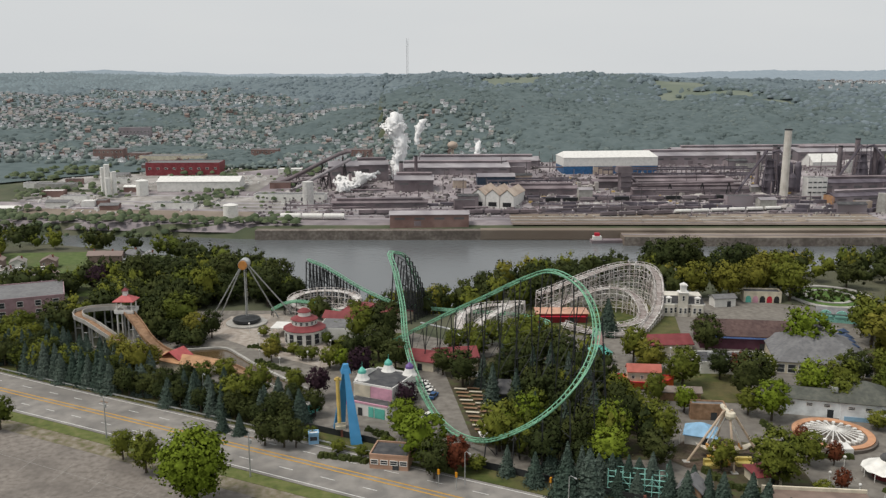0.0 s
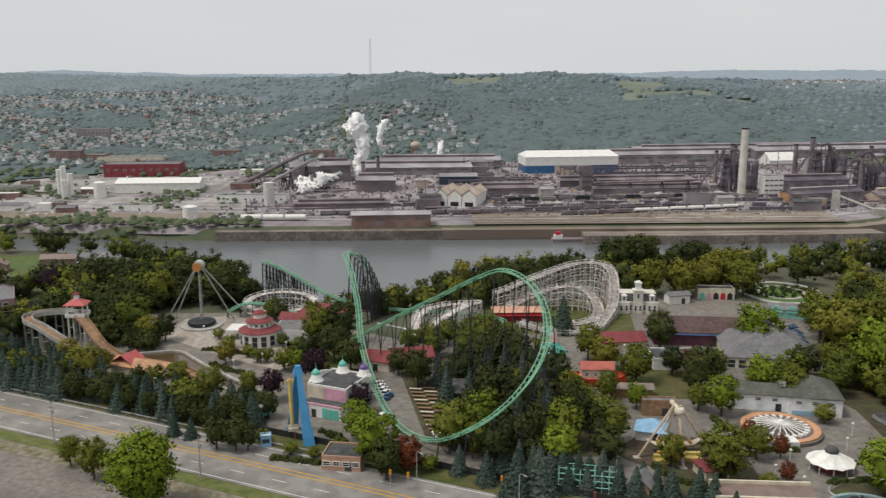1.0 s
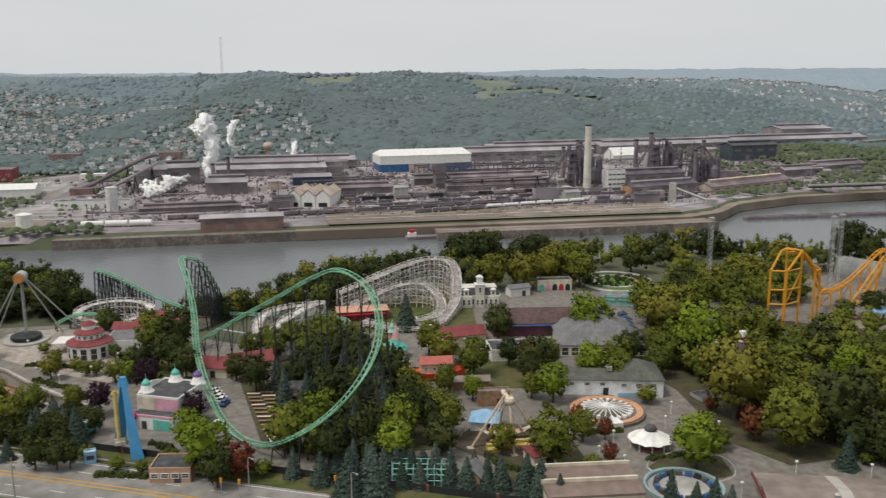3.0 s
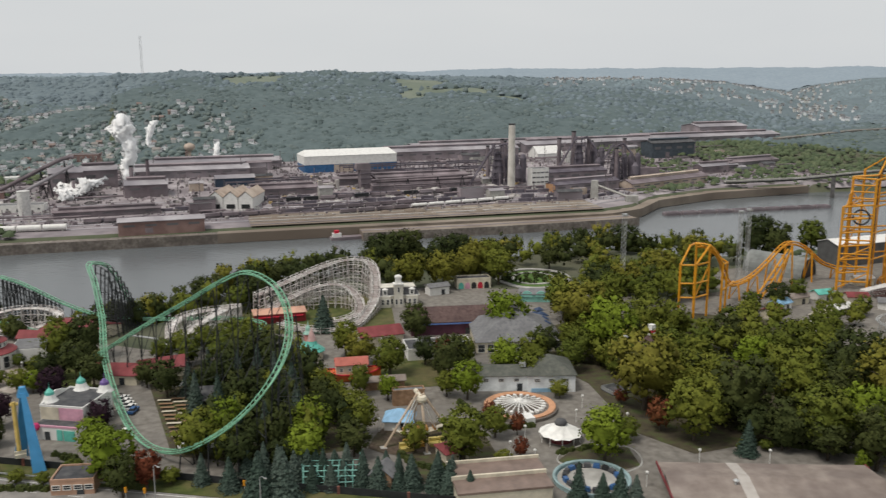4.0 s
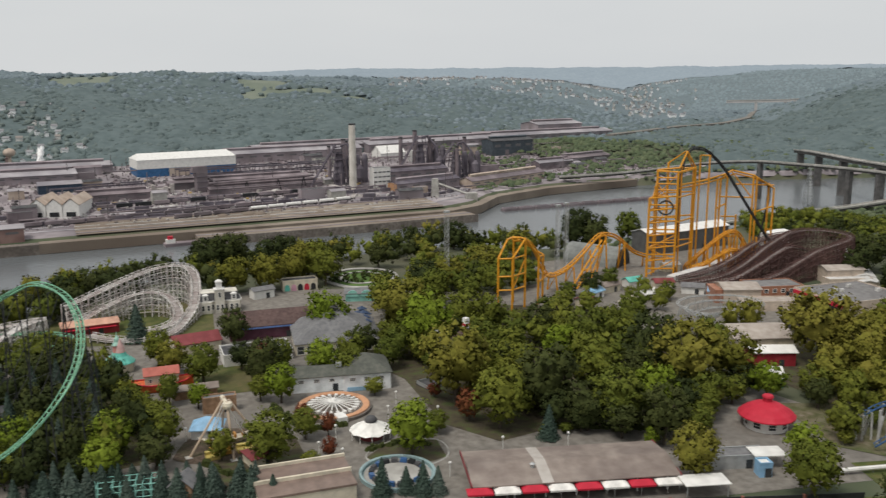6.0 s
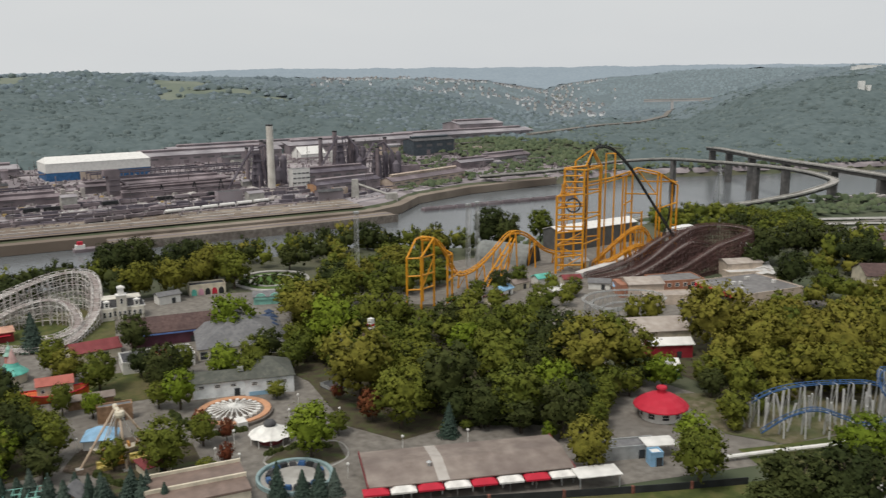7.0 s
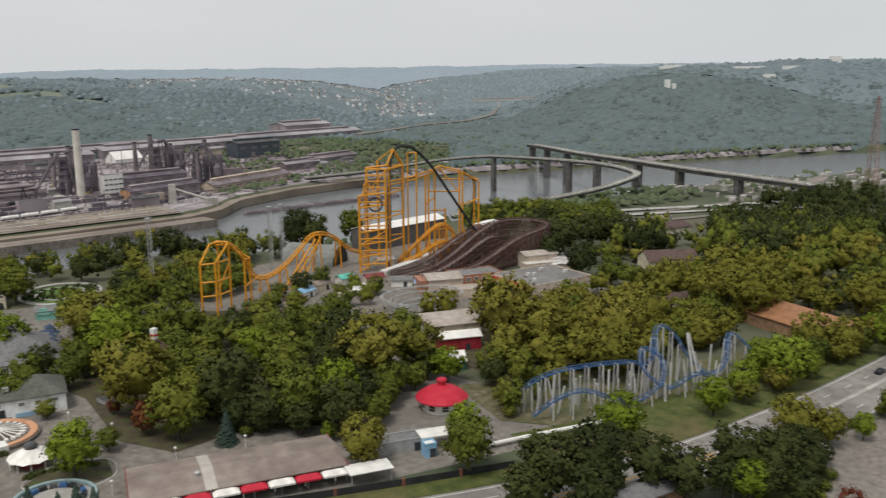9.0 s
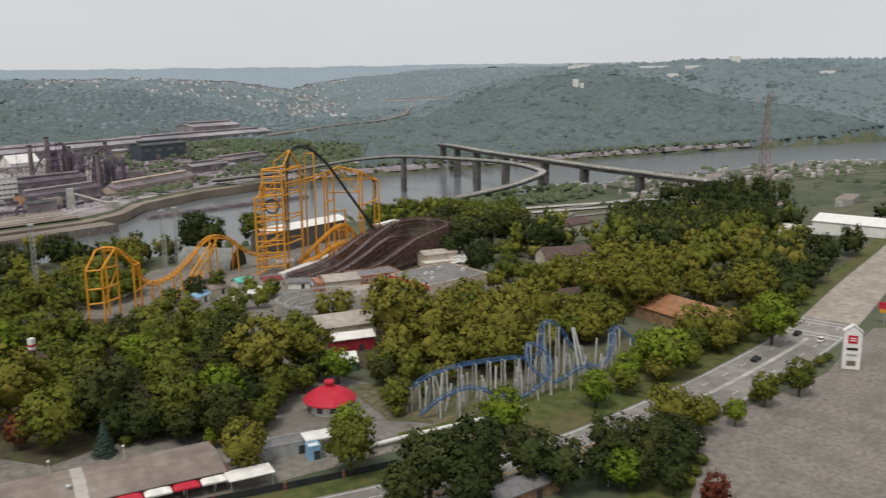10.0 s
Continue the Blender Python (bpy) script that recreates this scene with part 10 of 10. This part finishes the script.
for x, y, w, d in ((-6, 2, 1.6, 1.2), (-3.5, 1, 1.3, 1.1), (5, 6, 1.8, 1.3), (11, -3, 1.5, 1.5), (-10, -7, 1.4, 1.2)):
    part("roof_unit", Shape().box(x, y, 4.8, w, d, 1.3), PALE_STEEL, hall, "pale rooftop ventilation unit")
building("maroon_pavilion", "maroon-roofed pavilion among yellowing trees", "pavilion", 334, 166, -28, 16, 9, 3.4, CREAM, MAROON_ROOF, rise=2.2)
building("ride_shed", "small grey operations shed under the yellow coaster", "shed", 312, 287, -14, 9, 5, 3.0, PALE_STEEL, GREY_ROOF, "flat")
building("ride_shed", "small white maintenance shed under the yellow coaster", "shed", 296, 300, -10, 8, 5, 3.2, CREAM, PALE_STEEL, rise=1.0)
structure("queue_ramp", ribbon(smooth_path([(284, 285.5, 2.0), (297, 286, 3.4), (313, 290.5, 4), (334, 299, 4), (352, 306, 4)], 3.0), -2.0, 2.0, 0, 3.6), PALE_STEEL, "pale raised queue ramp curving below the coaster", "ramp")
for k in range(6):
    building("queue_shelter", "low queue shelter with a pale sheet roof", "shelter", 384 - 6.4 * k, 275 - 7.4 * k, 49, 9.6, 7.5, 5.2 - 0.45 * k, TAN_WALL, PALE_STEEL, rise=0.9, group="queue shelters")
building("show_building", "tan annex in front of the wooden coaster", "annex", 350, 251, -20, 17, 10, 6, TAN_WALL, TAN_FELT, "gable", 1.4)
building("show_building", "low tan wing of the annex", "annex", 346, 243.5, -20, 20, 6, 3.4, TAN_WALL, PALE_STEEL, "flat")
# Dark wall colour stands for the shade beneath the open canopy.
building("station_roof", "long white canopy over the coaster station", "station", 336, 339, 4, 56, 13, 10.5 - float(height(336, 339)), paint("station_shade_wall", (0.1, 0.1, 0.1)), WHITE, rise=2.2)
building("station_roof", "short white canopy by the coaster", "station", 377, 314, 14, 16, 8, 9, PALE_STEEL, WHITE, rise=0.8)
arch = thing("arched_hall", "grey half-round vaulted hall with a dark mouth", "hall", 276, 330, 0, -62)
vault = Shape()
for k in range(13):
    a = math.pi * k / 12
    vault.v += [(-14, 8 * math.cos(a), 9 * math.sin(a)), (14, 8 * math.cos(a), 9 * math.sin(a))]
vault.f += [(2 * k, 2 * k + 1, 2 * k + 3, 2 * k + 2) for k in range(12)]
part("vault", vault, paint("dull_grey_sheet", (0.2, 0.21, 0.2), 0.7), arch)
# A black sheet across the open end paints the shade inside the vault.
part("mouth", Shape().add([(13.7, 7.9 * math.cos(math.pi * k / 12), 8.9 * math.sin(math.pi * k / 12)) for k in range(13)], [tuple(range(13))]), BLACK_STEEL, arch)
building("orange_hall", "long low hall with a sloping orange-brown roof", "hall", 342, 114.5, 76, 40, 21, 4.6, TIMBER, paint("orange_brown_roof", (0.31, 0.15, 0.075)), rise=4.2)
building("brown_lodge", "dark maroon-roofed lodge among trees", "lodge", 392, 206, -34, 24, 16, 4.5, CREAM, MAROON_ROOF, rise=4)
building("brown_lodge", "dark roofed lodge beside the wood", "lodge", 500, 281, -12, 26, 15, 4.5, CREAM, MAROON_ROOF, rise=2.5)
building("pink_mill", "long faded pink block with a flat grey roof", "factory", -172, 327, 24, 44, 26, 8, paint("faded_pink_wall", (0.34, 0.22, 0.24)), GREY_ROOF, "flat", windows=((1.5, 7, 2, 2), (5, 7, 2, 2)))
building("roadside_pavilion", "grey-roofed shelter under dark trees", "shelter", 196, 78, -10, 20, 7, 3, TIMBER, GREY_ROOF, rise=1.6)
chim = thing("chimney_house", "brown shingled house with a white chimney", "house", 152, 228, 0, 20)
part("wall", Shape().box(0, 0, -0.3, 8, 8, 7), TIMBER, chim)
part("roof", Shape().hip(0, 0, 6.72, 8, 8, 5.5, 0.6, 0.2), MAROON_ROOF, chim)
part("chimney", Shape().box(0, 0, 11.5, 1.6, 1.6, 3.4), WHITE, chim)
part("band", Shape().box(0, 0, 12.4, 1.7, 1.7, 0.7), RED, chim)


for k, (x, y, t, m) in enumerate(((226, 268, 30, RED_ROOF), (236, 276, 20, PALE_BLUE), (248, 282, 10, BROWN_ROOF), (262, 284, 0, TEAL), (272, 276, -20, RED_ROOF), (278, 264, -40, GREY_ROOF), (282, 254, -40, PALE_BLUE), (240, 258, 35, CREAM), (254, 264, 15, WHITE))):
    building("game_stall", "small game stall with a painted gable roof", "stall", x, y, t, 7 + k % 3, 5, 2.8, (CREAM, WHITE)[k % 2], m, rise=1.5, group="game stalls")
# ---- drop towers, poles, fence, street furniture ----
def lattice_mast(name, label, x, y, h, w=1.0, mat=GALVANISED):
    m = thing(name, label, "tower", x, y, float(height(x, y)))
    s = Shape()
    for a, b in ((-w, -w), (w, -w), (w, w), (-w, w)):
        s.bar((a, b, -0.3), (a, b, h), 0.09, 4)
    for k in range(int(h / 2.2)):
        z = k * 2.2
        s.bar((-w, -w, z), (w, -w, z + 2.2), 0.08, 3).bar((w, -w, z), (w, w, z + 2.2), 0.08, 3).bar((w, w, z), (-w, w, z + 2.2), 0.08, 3).bar((-w, w, z), (-w, -w, z + 2.2), 0.08, 3)
    part("lattice", s, mat, m)
    part("cap", Shape().box(0, 0, h, 2 * w + 0.6, 2 * w + 0.6, 0.8), mat, m)
    return m


lattice_mast("lattice_tower", "slim grey lattice tower above the trees", 189, 318, 33, 0.7)
lattice_mast("lattice_tower", "slim grey lattice tower beside the yellow coaster", 244, 316, 32, 0.7)
lattice_mast("lattice_tower", "slim grey lattice tower by the river", 258, 330, 30, 0.7)
drop = lattice_mast("drop_ride", "small drop ride mast in its fenced plot", 137, 217, 15, 0.35)
part("seat_ring", Shape().box(0, -0.9, 2, 2.6, 0.8, 1.4), BLACK_STEEL, drop)
plot = thing("ride_deck", "dark decked ride plot with queue rails", "ride deck", 133, 213, 0, 10)
part("deck", Shape().box(1, 1, -0.1, 8, 6, 0.45), DARK_ROOF, plot)
part("rail", Shape().box(1, -1.9, 0.351, 8, 0.1, 1.0).box(1, 3.9, 0.351, 8, 0.1, 1.0).box(-2.9, 1, 0.351, 0.1, 5.6, 1.0), GALVANISED, plot)



def beside(path, off):
    out = []
    for k, p in enumerate(path):
        d = path[min(k + 1, len(path) - 1)] - path[max(k - 1, 0)]
        out.append(p + Vector((-d.y, d.x, 0)).normalized() * off)
    return out


fence_line = [p for p in beside(ROAD, 16.5) if -44 < p.x < 190]
fence = thing("park_fence", "black slatted park fence with brick piers", "fence")
for k in range(len(fence_line) - 1):
    a, b = fence_line[k], fence_line[k + 1]
    part("panel", ribbon([a, b], -0.06, 0.06, 1.7, 1.7), BLACK_STEEL, fence)
    if k % 4 == 0:
        part("pier", Shape().box(a.x, a.y, -0.2, 0.6, 0.6, 2.1), BRICK, fence)
white_wall = thing("white_pipe_rail", "long white rail along the coaster's edge", "rail", 0, 0, 0)
wall_pts = smooth_path([(190, 120, 1.2), (205, 115.5, 1.3), (222, 110, 1.4), (236, 107, 1.5)], 3)
part("rail", Shape().tube(wall_pts, 0.55, 8), WHITE, white_wall)
for p in wall_pts[::2]:
    part("post", Shape().bar((p.x, p.y, -0.3), (p.x, p.y, p.z), 0.15, 5), GALVANISED, white_wall)
guard_line = [p for p in beside(ROAD, 11.0) if -160 < p.x < -2]
guard = thing("guard_rail", "galvanised guard rail along the road", "guard rail")
part("rail", ribbon(guard_line, -0.08, 0.08, 0.75, 0.35), GALVANISED, guard)
for p in guard_line:
    part("post", Shape().box(p.x, p.y, -0.2, 0.15, 0.15, 0.75), GALVANISED, guard)


def utility_pole(x, y, h, label="weathered utility pole with a crossarm"):
    p = thing("utility_pole", label, "utility pole", x, y, 0, random.uniform(-30, -20), "poles along the road")
    part("mast", Shape().bar((0, 0, -0.3), (0, 0, h), 0.2, 7, 0.13), GALVANISED, p)
    part("crossarm", Shape().box(0, 0.15, h - 1.2, 2.6, 0.14, 0.16), TIMBER, p)
    part("transformer", Shape().lathe([(0.28, h - 2.6), (0.28, h - 1.6), (0.1, h - 1.5)], 10, 0.45, 0), GALVANISED, p)
    return p


for x, y, h in ((-87, 209, 11), (-45, 187, 11), (-128, 229, 11), (-172, 252, 11)):
    utility_pole(x, y, h)
for x, y, h in ((5, 183, 8), (27, 171, 8), (-68, 232, 9), (214, 66, 8)):
    lampost = thing("street_lamp", "grey street lamp with a curved arm", "street lamp", x, y, 0, -60)
    part("mast", Shape().bar((0, 0, -0.3), (0, 0, h), 0.14, 7, 0.09), GALVANISED, lampost)
    part("arm", Shape().tube([(0, 0, h), (0.6, 0, h + 0.5), (1.8, 0, h + 0.6)], 0.06, 5), GALVANISED, lampost)
    part("lamp_head", Shape().box(2.1, 0, h + 0.5, 0.8, 0.3, 0.16), GALVANISED, lampost)
for x, y in ((-1, 182), (3, 180.5), (24, 178), (30, 177), (262, 67)):
    sig = thing("traffic_signal", "yellow traffic signal on a short post", "traffic signal", x, y, 0, 150)
    part("post", Shape().bar((0, 0, -0.2), (0, 0, 3.2), 0.08, 6), GALVANISED, sig)
    part("housing", Shape().box(0, 0, 3.2, 0.45, 0.4, 1.2), YELLOW_STEEL, sig)
    for k in range(3):
        part("lens", Shape().bar((0, -0.21, 3.4 + k * 0.38), (0, -0.26, 3.4 + k * 0.38), 0.13, 8), BLACK_STEEL, sig)
tower_sign = thing("gate_sign", "tall white sign tower with a red panel", "sign", 331, 53.5, 0, -62)
part("tower", Shape().box(0, 0, -0.3, 5.2, 2.0, 12.3), WHITE, tower_sign)
part("roof", Shape().gable(0, 0, 12.01, 2.0, 5.2, 2.2, 0.25, 0.2, 90), WHITE, tower_sign)
part("gable_panel", Shape().add([(-2.5, -1.0, 12), (2.5, -1.0, 12), (0, -1.0, 14), (-2.5, 1.0, 12), (2.5, 1.0, 12), (0, 1.0, 14)], [(0, 1, 2), (5, 4, 3)]), WHITE, tower_sign)
part("red_panel", Shape().box(0, -1.05, 8.4, 2.8, 0.12, 2.6), RED, tower_sign, "red square panel")
part("text_bar", Shape().box(0, -1.12, 9.9, 1.8, 0.06, 0.3), WHITE, tower_sign)
part("text_bar", Shape().box(0, -1.12, 9.2, 1.8, 0.06, 0.3), WHITE, tower_sign)
part("text_bar", Shape().box(0, -1.05, 6.2, 3.2, 0.1, 0.8), BLACK_STEEL, tower_sign)
part("text_bar", Shape().box(0, -1.05, 4.4, 3.2, 0.1, 0.6), GALVANISED, tower_sign)
part("base_sign", Shape().box(0, -1.05, 1.2, 2.6, 0.1, 1.6), STONE, tower_sign)
fuel = thing("roadside_sign", "red and yellow roadside sign on a pole", "sign", 388, 61, 0, -70)
part("pole", Shape().bar((0, 0, -0.2), (0, 0, 7), 0.25, 8), GALVANISED, fuel)
part("panel", Shape().box(0, 0, 5.6, 4.4, 0.5, 2.6), RED, fuel)
part("lower_panel", Shape().box(0, 0, 4.2, 3.4, 0.5, 1.38), YELLOW_STEEL, fuel)


def car(x, y, turn, mat, label):
    c = thing("car", label, "car", x, y, 0.12, turn)
    body = Shape().box(0, 0, 0.35, 4.5, 1.8, 0.6, 0, 0.97)
    part("body", body, mat, c)
    part("cabin", Shape().box(-0.2, 0, 0.951, 2.6, 1.6, 0.55, 0, 0.78), GLASS, c, "dark glazed cabin")
    part("roof", Shape().box(-0.2, 0, 1.502, 1.9, 1.2, 0.06), mat, c)
    for a in (-1.4, 1.4):
        for b in (-0.85, 0.85):
            part("wheel", Shape().bar((a, b - 0.1, 0.33), (a, b + 0.1, 0.33), 0.33, 10), BLACK_STEEL, c)


car(318, 78, 0, BLACK_STEEL, "dark car driving on the road")
car(352, 70, 2, WHITE, "white car driving on the road")
car(354, 79, 2, BLACK_STEEL, "dark car waiting at the junction")
for k in range(5):
    car(-6 + k * 0.8, 247 - k * 2.5, 70, WHITE if k < 4 else BLUE_STEEL, "pale golf cart parked by the path")
car(-4, 222, 60, WHITE, "white van parked by the arcade")
car(252, 64, 40, WHITE, "white pickup at the lot's corner")

building("shade_shelter", "shelter with a dark sloping net roof", "shelter", 20.5, 236, -6, 11, 9, 3.2, BLACK_STEEL, DARK_ROOF, rise=2.6, door=False)
for x, y, w in ((10, 250, 5), (13, 206, 7), (17, 204, 6)):
    pitch = thing("white_canopy", "small white canvas shelter", "canopy", x, y, 0, 12)
    part("roof", Shape().hip(0, 0, 2.4, w, 3.6, 0.9, 0.2), WHITE, pitch)
    for a in (-1, 1):
        for b in (-1, 1):
            part("post", Shape().box(a * (w / 2 - 0.2), b * 1.6, -0.1, 0.14, 0.14, 2.5), GALVANISED, pitch)
# stacked queue benches by the path, and lamps along the midways
for k in range(22):
    row, col = k % 11, k // 11
    b = thing("picnic_bench", "weathered pale picnic bench", "bench", 5.2 + row * 0.5 + col * 3.9, 243 - row * 3.0 + col * 0.5, 0.05, -8 + random.uniform(-4, 4), "benches stored beside the path")
    part("seat", Shape().box(0, 0, 0.45, 3.8, 0.9, 0.12), TIMBER if k % 3 else CREAM, b)
    part("leg", Shape().box(-1.5, 0, -0.05, 0.12, 0.8, 0.495), TIMBER, b)
    part("leg", Shape().box(1.5, 0, -0.05, 0.12, 0.8, 0.495), TIMBER, b)
for x, y in ((-60, 270), (-52, 262), (-44, 268), (-38, 280), (-64, 288), (-70, 300), (-34, 292), (84, 200), (92, 176), (112, 196), (118, 205), (124, 190), (95, 190), (146, 160), (60, 205), (66, 260), (75, 272), (112, 158), (88, 182), (130, 165)):
    l = thing("globe_lamp", "white globe lamp on a short post", "lamp", x, y, 0.05, 0, "midway lamps")
    part("post", Shape().bar((0, 0, -0.1), (0, 0, 3.2), 0.08, 6), WHITE, l)
    part("globe", Shape().lathe([(0.05, 3.2), (0.3, 3.35), (0.4, 3.6), (0.3, 3.85), (0.05, 4)], 10), WHITE, l, smooth=True)
hedge = Shape()
for path in ([(-60, 268), (-48, 258), (-42, 250)], [(-66, 284), (-56, 280), (-46, 278)], [(62, 190), (66, 182), (74, 178)], [(86, 218), (90, 200), (100, 197)], [(148, 172), (160, 166), (170, 160)], [(-30, 198), (-20, 195), (-16, 194)], [(-20, 214), (-14, 208)], [(100, 180), (108, 180), (115, 176)]):
    for p in smooth_path([(x, y, 0) for x, y in path], 0.9):
        for j in range(3):
            hedge.box(p.x + random.uniform(-0.8, 0.8), p.y + random.uniform(-0.8, 0.8), -0.1, random.uniform(0.8, 1.6), random.uniform(0.8, 1.6), random.uniform(0.7, 1.5), random.uniform(0, 90), 0.6)
tagged(part("hedges", hedge, LEAF_DARK), "low clipped hedges and shrubs along the paths", "hedge", kind="stuff")
